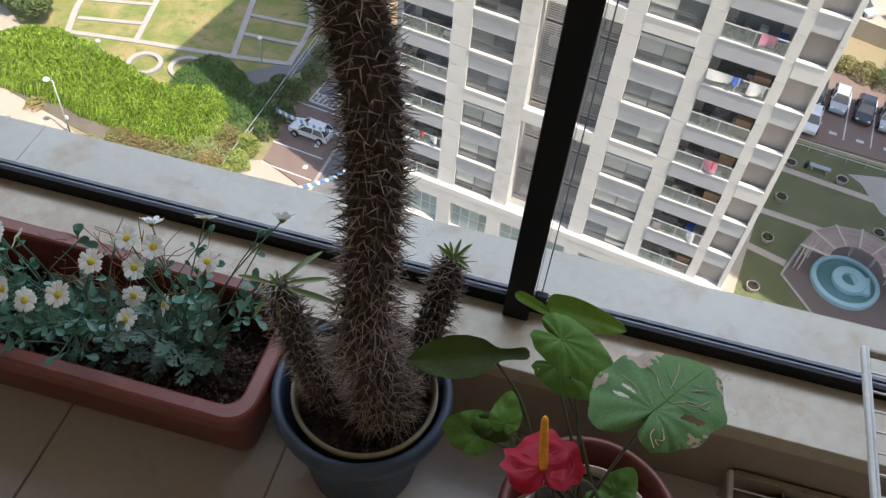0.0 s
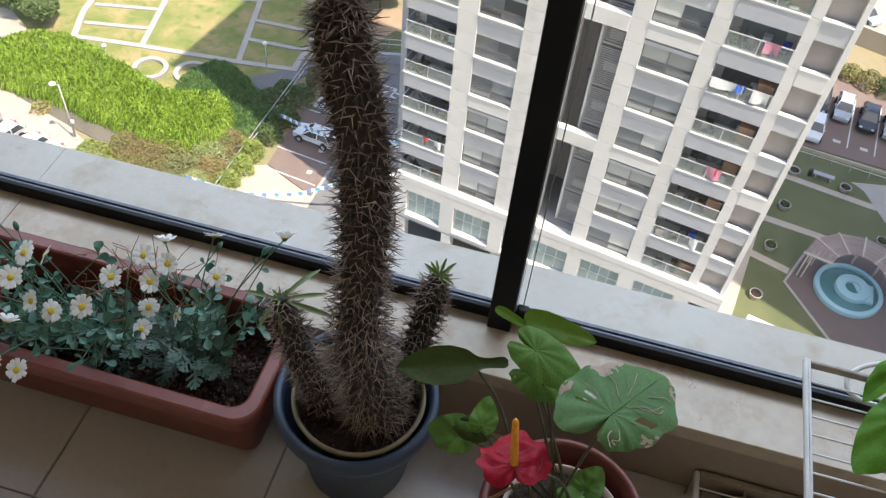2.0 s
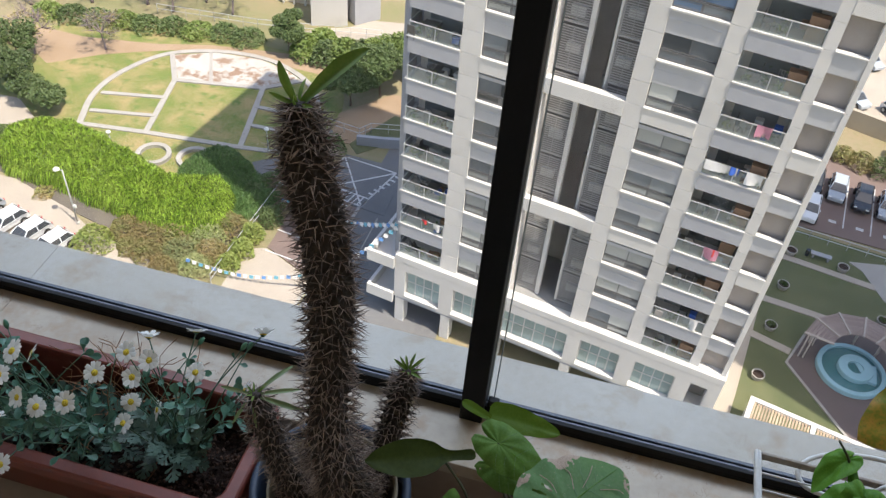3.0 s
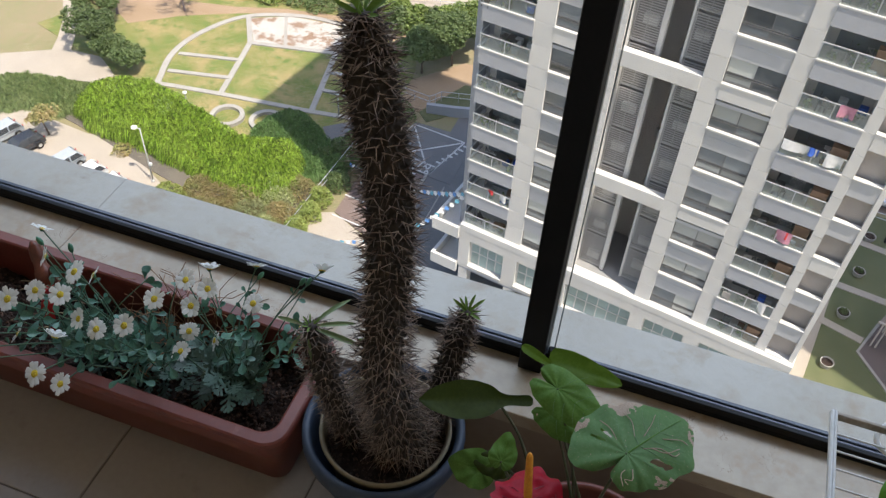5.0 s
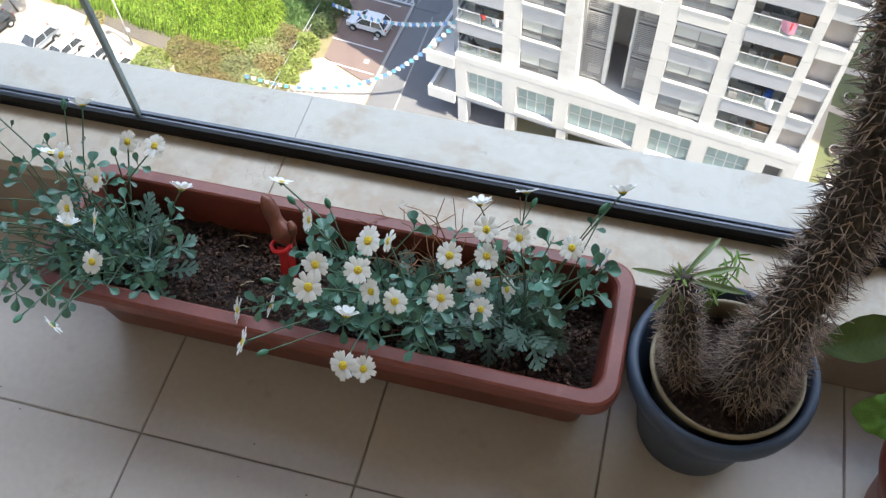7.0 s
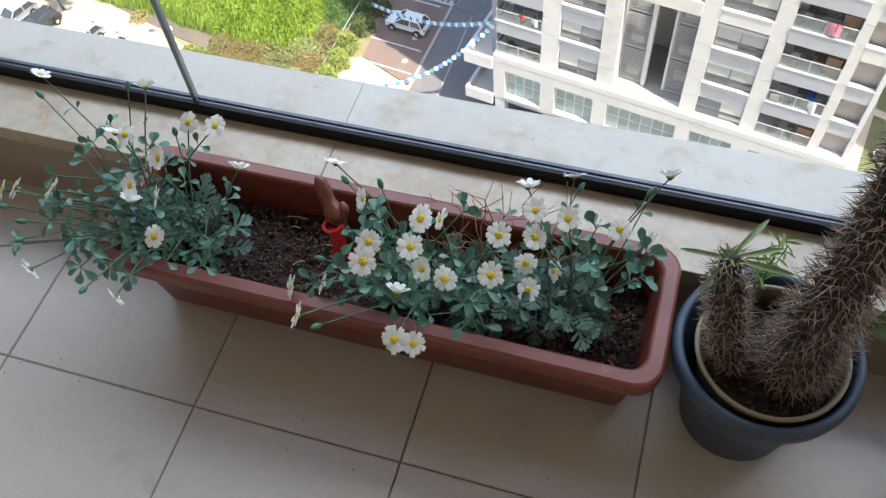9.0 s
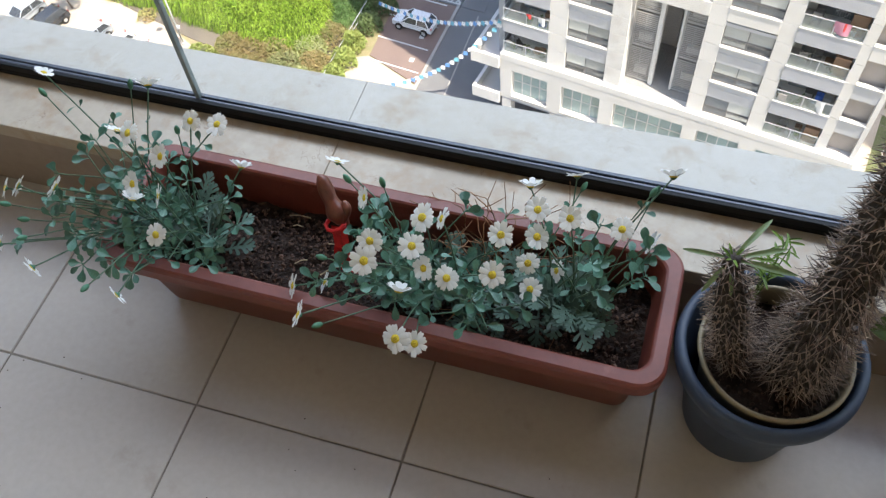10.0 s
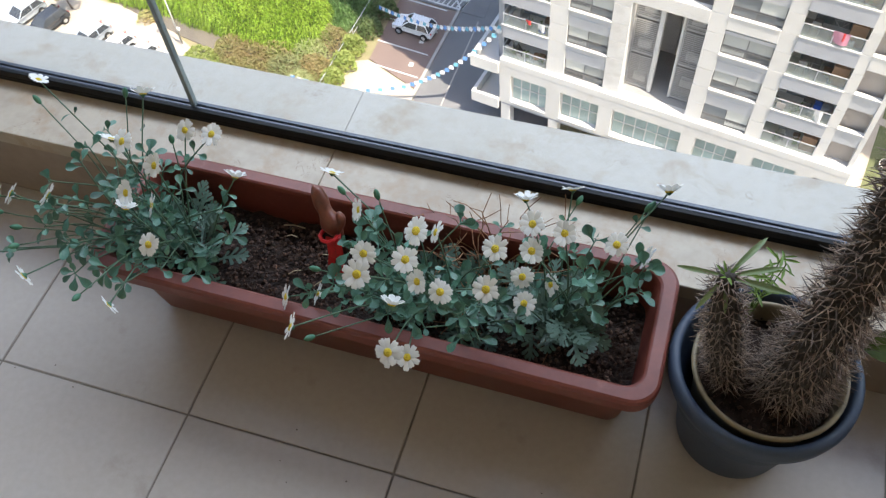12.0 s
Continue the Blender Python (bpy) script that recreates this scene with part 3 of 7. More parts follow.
def loft(rings, cap_first=True, cap_last=False):
    s, n = Shape(), len(rings[0])
    fs = [(k * n + i, k * n + (i + 1) % n, (k + 1) * n + (i + 1) % n, (k + 1) * n + i) for k in range(len(rings) - 1) for i in range(n)]
    if cap_first:
        fs.append(tuple(range(n - 1, -1, -1)))
    if cap_last:
        fs.append(tuple((len(rings) - 1) * n + i for i in range(n)))
    return s.add([p for r in rings for p in r], fs)


PX0, PX1, PY0, PY1, PZ = -1.082, -0.268, -0.288, -0.068, 0.202
planter = thing("planter_box", "long terracotta-red plastic planter box filled with soil", "planter", m=Matrix.Translation((0, 0, 0)))
body = []
for inset, front, z in ((0.046, 0.055, 0.010), (0.043, 0.052, 0.014), (0.034, 0.041, 0.10), (0.029, 0.034, 0.150), (0.029, 0.032, 0.168)):
    body.append(rounded(PX0 + inset * 0.8, PY0 + front, PX1 - inset * 0.8, PY1 - inset * 0.75, 0.024, z))
part("box", loft(body), M_TERRA, planter, smooth=True)
rim = [rounded(PX0 + i, PY0 + i, PX1 - i, PY1 - i, max(r, 0.012), z, 14) for i, r, z in (
    (0.027, 0.026, 0.166), (0.005, 0.036, 0.171), (0.001, 0.038, 0.174), (0.0, 0.038, 0.195), (0.002, 0.036, 0.200), (0.005, 0.034, 0.202), (0.020, 0.027, 0.202), (0.023, 0.025, 0.200),
    (0.025, 0.024, 0.195), (0.034, 0.022, 0.13), (0.036, 0.022, 0.10))]
part("rim", loft(rim, False), M_TERRA_RIM, planter, "thick flat-topped rim, pinkish and lighter than the box")
for x in (PX0 + 0.10, (PX0 + PX1) / 2, PX1 - 0.10):
    for y in (PY0 + 0.072, PY1 - 0.055):
        part("foot", Shape().box((x - 0.035, y - 0.012, 0.0), (x + 0.035, y + 0.012, 0.012), 0.003), M_TERRA_DARK, planter)


def soil_sheet(x0, y0, x1, y1, z, nx, ny, bump=0.008, seed=0.0):
    vs = [(x0 + (x1 - x0) * i / nx, y0 + (y1 - y0) * j / ny, 0) for j in range(ny + 1) for i in range(nx + 1)]
    vs = [(x, y, z + bump * (noise.noise(Vector((x * 14, y * 14, seed))) + 0.7 * noise.noise(Vector((x * 45, y * 45, seed))) + 0.4 * noise.noise(Vector((x * 120, y * 120, seed))))) for x, y, _ in vs]
    fs = [(j * (nx + 1) + i, j * (nx + 1) + i + 1, (j + 1) * (nx + 1) + i + 1, (j + 1) * (nx + 1) + i) for j in range(ny) for i in range(nx)]
    return Shape().add(vs, fs)


def crumbs(count, where, smallest, largest, rnd):
    s = Shape()
    for _ in range(count):
        x, y, z = where()
        r = rnd.uniform(smallest, largest)
        vs = [Vector((rnd.gauss(0, 1), rnd.gauss(0, 1), rnd.gauss(0, 0.7))).normalized() for _ in range(3)]
        a, b, c = Vector((1, 0.2, 0.1)), Vector((-0.3, 1, 0)), Vector((0.1, -0.2, 0.9))
        e = Euler((rnd.random() * 6, rnd.random() * 6, rnd.random() * 6)).to_matrix()
        o = [(e @ (q * rnd.uniform(0.6, 1.1))) * r + Vector((x, y, z)) for q in (a, b, -a, -b, c, -c)]
        s.add(o, [(0, 1, 4), (1, 2, 4), (2, 3, 4), (3, 0, 4), (1, 0, 5), (2, 1, 5), (3, 2, 5), (0, 3, 5)])
    return s


part("soil", soil_sheet(PX0 + 0.033, PY0 + 0.033, PX1 - 0.033, PY1 - 0.033, 0.135, 160, 36, 0.012), M_SOIL, planter, "dark crumbly soil", smooth=False)
rnd = random.Random(5)
ob = part("crumb_layer", crumbs(3200, lambda: (rnd.uniform(PX0 + 0.045, PX1 - 0.045), rnd.uniform(PY0 + 0.045, PY1 - 0.045), 0.137 + rnd.uniform(0, 0.008)), 0.0010, 0.0048, rnd), M_PEBBLE, planter)
tagged(ob, kind="stuff")
for _ in range(7):
    x, y, a = rnd.uniform(-0.90, -0.74), rnd.uniform(-0.22, -0.11), rnd.uniform(-0.6, 0.9)
    w = rnd.uniform(0.012, 0.035)
    part("straw", Shape().tube([(x, y, 0.148), (x + w * 0.5 * math.cos(a), y + w * 0.5 * math.sin(a), 0.152), (x + w * math.cos(a), y + w * math.sin(a), 0.148)], 0.0009, 4), M_STRAW, planter, "bit of dry straw on the soil")


# leaves and flowers share these meshes
def leaf_mesh(name, outline, mat, fold=0.15, droop=0.2, cols=5):
    """A leaf along +y of length 1: outline gives (place along, half width)."""
    vs, fs = [], []
    for t, w in outline:
        for c in range(cols):
            u = 2 * c / (cols - 1) - 1
            vs.append((u * w, t, fold * abs(u) * w - droop * t * t))
    for r in range(len(outline) - 1):
        for c in range(cols - 1):
            fs.append((r * cols + c, r * cols + c + 1, (r + 1) * cols + c + 1, (r + 1) * cols + c))
    return mesh_of(name, vs, fs, mat, True)


SPOONS = [leaf_mesh("leaf", [(0, 0.022), (0.28, 0.035), (0.46, 0.11), (0.62, w * 0.85), (0.78, w), (0.91, w * 0.78), (0.98, w * 0.35), (1.0, 0.03)], M_DLEAF, f, d, 5) for w, f, d in ((0.25, 0.35, 0.15), (0.22, 0.15, 0.32), (0.29, 0.5, 0.05))]


def lobed_mesh():
    """A feathered daisy leaf with blunt side lobes."""
    vs, fs = [], []
    def blade(p, a, length, width):
        k = len(vs)
        ca, sa = math.cos(a), math.sin(a)
        for t, w in ((0, 0.35), (0.5, 0.8), (0.85, 1.0), (1.0, 0.45)):
            for sgn in (-1, 1):
                x, y = sgn * w * width, t * length
                px, py = p[0] + x * ca + y * sa, p[1] - x * sa + y * ca
                vs.append((px, py, 0.12 * abs(px) - 0.22 * py * py))
        for i in range(3):
            fs.append((k + 2 * i, k + 2 * i + 1, k + 2 * i + 3, k + 2 * i + 2))
    blade((0, 0), 0, 1.0, 0.052)
    for y, ln, turn in ((0.34, 0.20, 0.95), (0.50, 0.30, 0.85), (0.66, 0.30, 0.7), (0.80, 0.20, 0.6)):
        for sgn in (-1, 1):
            blade((0, y), sgn * turn, ln, 0.045)
    return mesh_of("leaf", vs, fs, M_DLEAF_DULL, True)


LOBED = lobed_mesh()


def petals_mesh(cup, seed, count=10):
    r = random.Random(seed)
    vs, fs = [], []
    for i in range(count):
        a = 2 * math.pi * (i + r.uniform(-0.15, 0.15)) / count
        ln, lift, w = r.uniform(0.90, 1.10), cup + r.uniform(-0.16, 0.16), r.uniform(0.225, 0.27)
        k = len(vs)
        for t, ww, notch in ((0.22, 0.5, 0), (0.5, 0.9, 0), (0.78, 1.0, 0), (0.93, 0.85, 0.0), (1.0, 0.55, -0.06)):
            for u in (-1, 0, 1):
                rad = ln * t + (notch if u == 0 else 0)
                x, y = rad, u * ww * w
                z = lift * (t - 0.2) + 0.05 * (1 - abs(u)) - 0.10 * t * t + i % 2 * 0.03
                vs.append((x * math.cos(a) - y * math.sin(a), x * math.sin(a) + y * math.cos(a), z))
        for q in range(4):
            for u in range(2):
                b = k + q * 3 + u
                fs.append((b, b + 1, b + 4, b + 3))
    return mesh_of("flower", vs, fs, M_PETAL, True)


FLOWERS = [petals_mesh(c, s) for c, s in ((0.05, 1), (0.2, 2), (0.35, 3), (0.7, 4))]
centre = Shape().lathe([(0.02, 0.17), (0.14, 0.165), (0.24, 0.13), (0.31, 0.07), (0.32, 0.0), (0.27, -0.04)], 14)
CENTRE = centre.mesh("flower_centre", M_CENTRE, True)
CALYX = Shape().lathe([(0.30, 0.0), (0.27, -0.06), (0.14, -0.16), (0.07, -0.24)], 10).mesh("calyx", M_BUD, True)
BUD = Shape().lathe([(0.02, 0.0), (0.16, 0.12), (0.25, 0.42), (0.22, 0.72), (0.10, 0.95), (0.02, 1.0)], 10).mesh("bud", M_BUD, True)


def daisy(label, roots, heads, buds, shoots, leaves_per_shoot, reach, seed, feathers=14):
    """One artificial daisy plant: stems, leaves, buds and flower heads (x, y, z, kind)."""
    r = random.Random(seed)
    plant = thing("daisy_plant", label, "flowers", "daisies in the planter box", m=Matrix.Translation((*roots[0][:2], 0.135)))
    inv = plant.matrix_basis.inverted()
    placed = []

    def stem_to(end, width=0.0011, arch=0.35, name="stem"):
        root = Vector(min(roots, key=lambda q: abs(q[0] - end[0]) + 0.3 * r.random()))
        root = root + Vector((r.uniform(-0.02, 0.02), r.uniform(-0.02, 0.02), 0))
        e = Vector(end)
        mid = root.lerp(e, 0.5) + Vector((0, 0, arch * 0.25 * (e - root).length)) + Vector((r.uniform(-1, 1), r.uniform(-1, 1), 0)) * 0.008
        line = curve([root, mid, e], 6)
        part(name, Shape().tube([inv @ p for p in line], [width * 1.3] * 6 + [width] * (len(line) - 6), 5), M_STEM, plant, smooth=True)
        return line

    def leaf_on(p, way, size, mesh=None):
        up = Vector((r.uniform(-0.5, 0.5), r.uniform(-0.9, 0.3), 1.0))
        tip = p + way.normalized() * size
        low = min(p.z, tip.z)
        if min(p.y, tip.y) < PY0 + 0.02 and low < 0.23 and p.x > -1.07 or min(p.y, tip.y) < PY0 - 0.012 and low < 0.262 and p.x > -0.9 or low < 0.14:
            return
        part("leaf", mesh or SPOONS[r.randrange(3)], None, plant, m=inv @ along(p, way, up, size))

    def whorl(p, axis, count, size):
        """Spoon leaves that spread from the end of a sprig."""
        axis = axis.normalized()
        side = axis.orthogonal().normalized()
        other, turn = axis.cross(side), r.random() * 6.28
        for k in range(count):
            a = turn + 2 * math.pi * k / count + r.uniform(-0.3, 0.3)
            leaf_on(p - axis * r.uniform(0, 0.008), axis * r.uniform(0.35, 0.9) + (side * math.cos(a) + other * math.sin(a)), size * r.uniform(0.75, 1.2))

    for x, y, z, look_kind in heads:
        end = Vector((x, y, z))
        line = stem_to(end, 0.0011)
        n = {"c": Vector((r.uniform(-0.35, 0.15), r.uniform(-0.75, -0.35), 0.8)), "u": Vector((r.uniform(-0.35, 0.35), r.uniform(0.45, 0.85), 0.65)),
             "o": Vector((-0.9, r.uniform(-0.6, 0.1), 0.5)), "d": Vector((-0.5, -0.8, -0.15))}[look_kind]
        size = r.uniform(0.0148, 0.0172)
        shape = FLOWERS[2 + r.randrange(2)] if look_kind == "u" else FLOWERS[r.randrange(3)]
        m = inv @ aim(end, n, r.random() * 6, size)
        fl = part("flower", shape, None, plant, m=m)
        part("flower_centre", CENTRE, None, fl, "domed yellow centre")
        part("calyx", CALYX, None, fl, "green calyx")
        for k in range(5, len(line) - 3, 2):
            if r.random() < 0.5:
                way = (line[k + 1] - line[k]).normalized()
                whorl(line[k] + way * 0.004, way, r.randrange(2, 4), 0.017)
    for x, y, z in buds:
        line = stem_to((x, y, z), 0.0009)
        part("bud", BUD, None, plant, m=inv @ aim((x, y, z), (line[-1] - line[-3]).normalized(), 0, 0.016))
    for _ in range(shoots):
        cx, cy, sx, sy, zlo, zhi = reach[r.randrange(len(reach))]
        end = Vector((r.gauss(cx, sx), r.gauss(cy, sy), r.uniform(zlo, zhi)))
        if end.y < PY0 + 0.015:
            end.z = max(end.z, 0.235)
        end.y = max(end.y, PY0 + 0.012 if end.x > -0.9 else -0.33)
        line = stem_to(end, 0.0010, 0.5)
        whorl(line[-1], line[-1] - line[-3], r.randrange(3, 6), 0.023)
        for k in range(leaves_per_shoot - 3):
            i = min(len(line) - 2, int((0.35 + 0.55 * (k + r.random()) / leaves_per_shoot) * (len(line) - 1)))
            way = (line[i + 1] - line[i]).normalized()
            whorl(line[i], way, 2, 0.019)
    # feathered leaves low round the roots
    for root in roots:
        for k in range(feathers):
            a = 2 * math.pi * (k + r.random()) / feathers
            reach_out = Vector((math.cos(a), math.sin(a), 0))
            p = Vector(root) + reach_out * r.uniform(0.0, 0.022) + Vector((0, 0, r.uniform(0.006, 0.055)))
            leaf_on(p, reach_out + Vector((0, 0, r.uniform(0.15, 1.3))), r.uniform(0.042, 0.066), LOBED)
    return plant


SOILZ = 0.137
daisy("artificial white daisies with blue-green leaves trailing over the planter's end", [(-0.98, -0.17, SOILZ), (-0.94, -0.21, SOILZ), (-1.02, -0.20, SOILZ)],
      [(-1.19, -0.10, 0.35, "u"), (-1.022, -0.095, 0.36, "u"), (-1.04, -0.165, 0.34, "u"), (-1.02, -0.168, 0.345, "c"), (-0.968, -0.184, 0.33, "c"), (-0.946, -0.128, 0.345, "c"),
       (-0.88, -0.156, 0.387, "c"), (-0.862, -0.166, 0.317, "u"), (-0.99, -0.229, 0.32, "c"), (-0.915, -0.30, 0.33, "c"), (-1.15, -0.265, 0.31, "o"), (-1.17, -0.27, 0.305, "o"),
       (-0.96, -0.366, 0.27, "d"), (-0.985, -0.247, 0.31, "u"), (-0.95, -0.235, 0.315, "o"), (-1.09, -0.26, 0.32, "o"), (-1.08, -0.364, 0.285, "d"), (-1.13, -0.35, 0.30, "o")],
      [(-1.165, -0.136, 0.345), (-1.05, -0.10, 0.35), (-0.955, -0.15, 0.34), (-1.10, -0.33, 0.30), (-1.12, -0.30, 0.29), (-0.99, -0.37, 0.29), (-1.15, -0.29, 0.30)],
      48, 5, [(-0.99, -0.30, 0.05, 0.02, 0.235, 0.27), (-1.06, -0.22, 0.05, 0.04, 0.24, 0.31), (-0.96, -0.20, 0.06, 0.04, 0.20, 0.30), (-1.00, -0.24, 0.07, 0.05, 0.20, 0.28), (-1.08, -0.28, 0.05, 0.04, 0.22, 0.29), (-0.93, -0.27, 0.04, 0.03, 0.19, 0.25), (-1.08, -0.15, 0.05, 0.03, 0.24, 0.33)], 11)
daisy("artificial white daisies with thick blue-green foliage in the planter", [(-0.60, -0.19, SOILZ), (-0.56, -0.17, SOILZ), (-0.63, -0.21, SOILZ), (-0.52, -0.20, SOILZ)],
      [(-0.734, -0.134, 0.328, "u"), (-0.669, -0.198, 0.356, "o"), (-0.579, -0.237, 0.399, "c"), (-0.559, -0.227, 0.39, "o"), (-0.621, -0.314, 0.408, "c"), (-0.642, -0.256, 0.355, "c"),
       (-0.583, -0.268, 0.384, "c"), (-0.575, -0.262, 0.33, "c"), (-0.546, -0.265, 0.324, "c"), (-0.498, -0.194, 0.332, "c"), (-0.488, -0.27, 0.364, "c"), (-0.582, -0.353, 0.315, "c"),
       (-0.568, -0.335, 0.275, "c"), (-0.712, -0.343, 0.293, "o"), (-0.729, -0.249, 0.21, "o"), (-0.767, -0.268, 0.216, "o"), (-0.60, -0.29, 0.31, "u")],
      [(-0.68, -0.345, 0.29), (-0.70, -0.17, 0.34), (-0.66, -0.16, 0.33), (-0.72, -0.24, 0.26)],
      44, 5, [(-0.60, -0.22, 0.05, 0.04, 0.20, 0.32), (-0.54, -0.23, 0.05, 0.05, 0.20, 0.31), (-0.62, -0.28, 0.05, 0.03, 0.22, 0.30), (-0.50, -0.27, 0.04, 0.03, 0.20, 0.28), (-0.66, -0.20, 0.03, 0.03, 0.24, 0.33)], 12)
daisy("small artificial white daisy with pale lobed leaves", [(-0.42, -0.17, SOILZ), (-0.40, -0.18, SOILZ), (-0.45, -0.17, SOILZ)],
      [(-0.454, -0.219, 0.262, "c"), (-0.489, -0.075, 0.279, "u"), (-0.46, -0.165, 0.358, "c"), (-0.458, -0.17, 0.308, "c"), (-0.42, -0.172, 0.364, "c"), (-0.434, -0.03, 0.262, "u"),
       (-0.311, -0.04, 0.312, "u"), (-0.359, -0.159, 0.345, "c"), (-0.319, -0.104, 0.25, "o"), (-0.43, -0.17, 0.24, "o"), (-0.467, -0.177, 0.254, "c")],
      [(-0.425, -0.045, 0.25), (-0.335, -0.07, 0.30), (-0.33, -0.06, 0.29)],
      13, 4, [(-0.43, -0.17, 0.03, 0.03, 0.22, 0.30), (-0.39, -0.15, 0.03, 0.03, 0.22, 0.29), (-0.44, -0.12, 0.03, 0.02, 0.23, 0.30), (-0.325, -0.115, 0.012, 0.012, 0.22, 0.26)], 13, 26)

# dry twigs behind the daisies
tw = random.Random(3)
twigs = thing("dry_twigs", "tangle of dry reddish-brown twigs standing in the soil", "dried plant", m=Matrix.Translation((-0.52, -0.12, 0.135)))
for i in range(44):
    p = [Vector((tw.gauss(0, 0.022), tw.gauss(0, 0.010), 0))]
    way = Vector((tw.gauss(0, 0.5), tw.gauss(0, 0.35), 1)).normalized()
    for _ in range(7):
        way = (way + Vector((tw.gauss(0, 0.45), tw.gauss(0, 0.4), tw.gauss(0, 0.25)))).normalized()
        p.append(p[-1] + way * tw.uniform(0.016, 0.030))
    part("twig", Shape().tube(p, [0.0014 - 0.00012 * k for k in range(8)], 4), M_TWIG, twigs)

# clay ornament on a stick, with a red ribbon
orn = Shape().tube([(0, 0, 0), (0.002, -0.004, 0.06), (0.0, -0.010, 0.10)], [0.007, 0.009, 0.012], 10)
orn.tube(curve([(0.012, -0.028, 0.085), (0.002, -0.020, 0.105), (-0.010, -0.010, 0.122), (-0.020, 0.0, 0.140), (-0.028, 0.004, 0.150)], 5), [0.008, 0.011, 0.014, 0.0165, 0.0175, 0.017, 0.0155, 0.0135, 0.012, 0.0118, 0.0122, 0.0128, 0.0130, 0.0126, 0.012, 0.0112, 0.0105, 0.009, 0.007, 0.005, 0.002], 14)
orn.tube(curve([(0.016, -0.010, 0.118), (0.020, -0.018, 0.105), (0.017, -0.030, 0.088)], 6), [0.003, 0.005, 0.007, 0.008, 0.009, 0.009, 0.0085, 0.008, 0.007, 0.006, 0.005, 0.004, 0.002], 10)
tagged(part("garden_ornament", orn, M_CLAY, smooth=True, m=Matrix.Translation((-0.747, -0.135, 0.140)) @ Matrix.Diagonal((0.85, 0.85, 0.98, 1))), "glossy red-brown clay figure on a stick in the soil", "ornament")
rb = Shape()
for s, e in ((0.0, 0.016), (0.012, -0.014)):
    line = curve([(s, -0.012, 0.095), (s + 0.006, -0.026, 0.070), (s + 0.004, -0.03, 0.045), (s + e + 0.012, -0.036, 0.022)], 6)
    rb.add([p + Vector((w, 0, 0.002 * math.sin(i))) for i, p in enumerate(line) for w in (-0.0055, 0.0, 0.0055)] + [p + Vector((w, 0.0008, 0.002 * math.sin(i))) for i, p in enumerate(line) for w in (-0.0055, 0.0, 0.0055)],
           [(3 * i + k, 3 * i + k + 1, 3 * i + k + 4, 3 * i + k + 3) for i in range(len(line) - 1) for k in range(2)] + [(3 * (i + len(line)) + k, 3 * (i + len(line)) + k + 3, 3 * (i + len(line)) + k + 4, 3 * (i + len(line)) + k + 1) for i in range(len(line) - 1) for k in range(2)])
rb.tube([(0.013 * math.cos(a * 0.7), -0.010 + 0.013 * math.sin(a * 0.7), 0.092 + 0.001 * a) for a in range(10)], 0.003, 6)
tagged(part("ribbon", rb, M_RIBBON, m=Matrix.Translation((-0.744, -0.155, 0.128))), "bright red ribbon tied below the clay figure", "ribbon")


# ---- cactus in two nested pots ----
CX, CY = -0.148, -0.192
pot = thing("flower_pot", "blue-grey plastic flower pot on the tiles", "pot", m=Matrix.Translation((CX, CY, 0)))
part("pot_wall", Shape().lathe([(0.0, 0.003), (0.071, 0.0), (0.077, 0.004), (0.097, 0.150), (0.100, 0.160), (0.103, 0.178)], 56), M_BLUE_POT, pot, smooth=True)
part("pot_rim", Shape().lathe([(0.102, 0.166), (0.112, 0.170), (0.1170, 0.177), (0.1188, 0.190), (0.1178, 0.201), (0.114, 0.206), (0.108, 0.206), (0.105, 0.202), (0.103, 0.17), (0.099, 0.12)], 56), M_BLUE_POT, pot, "thick rounded blue rim", smooth=True)
inner = thing("inner_pot", "cream plastic nursery pot holding the spiny plant", "pot", m=Matrix.Translation((CX + 0.004, CY - 0.003, 0.016)) @ Matrix.Diagonal((1.045, 1.045, 1, 1)))
part("pot_wall", Shape().lathe([(0.0, 0.002), (0.065, 0.0), (0.080, 0.14), (0.086, 0.172), (0.0895, 0.180), (0.0915, 0.187), (0.0905, 0.192), (0.087, 0.192), (0.0845, 0.186), (0.082, 0.15)], 52), M_CREAM_POT, inner, smooth=True)
sv = soil_sheet(-0.084, -0.084, 0.084, 0.084, 0.164, 40, 40, 0.006, 3.0)
keep = [q for q in sv.f if all(sv.v[i][0] ** 2 + sv.v[i][1] ** 2 < 0.0826 ** 2 for i in q)]
sv.f = keep
part("soil", sv, M_SOIL, inner, "dark soil round the spiny stems")
rnd = random.Random(8)
def in_disc(rad, z):
    a, q = rnd.random() * 6.283, rad * math.sqrt(rnd.random())
    return (q * math.cos(a), q * math.sin(a), z + rnd.uniform(0, 0.005))
tagged(part("crumb_layer", crumbs(420, lambda: in_disc(0.080, 0.166), 0.001, 0.0045, rnd), M_PEBBLE, inner), kind="stuff")


def spine_mesh():
    """A slightly curved spine, 2 cm long, thick at its foot."""
    sh = Shape().tube([(0, 0, -0.002), (0.0002, 0, 0.004), (0.0008, 0, 0.011), (0.0020, 0, 0.020)], [0.00095, 0.00074, 0.00048, 0.00010], 4)
    return sh.mesh("spine", M_SPINE_ONE, True)


SPINE = spine_mesh()


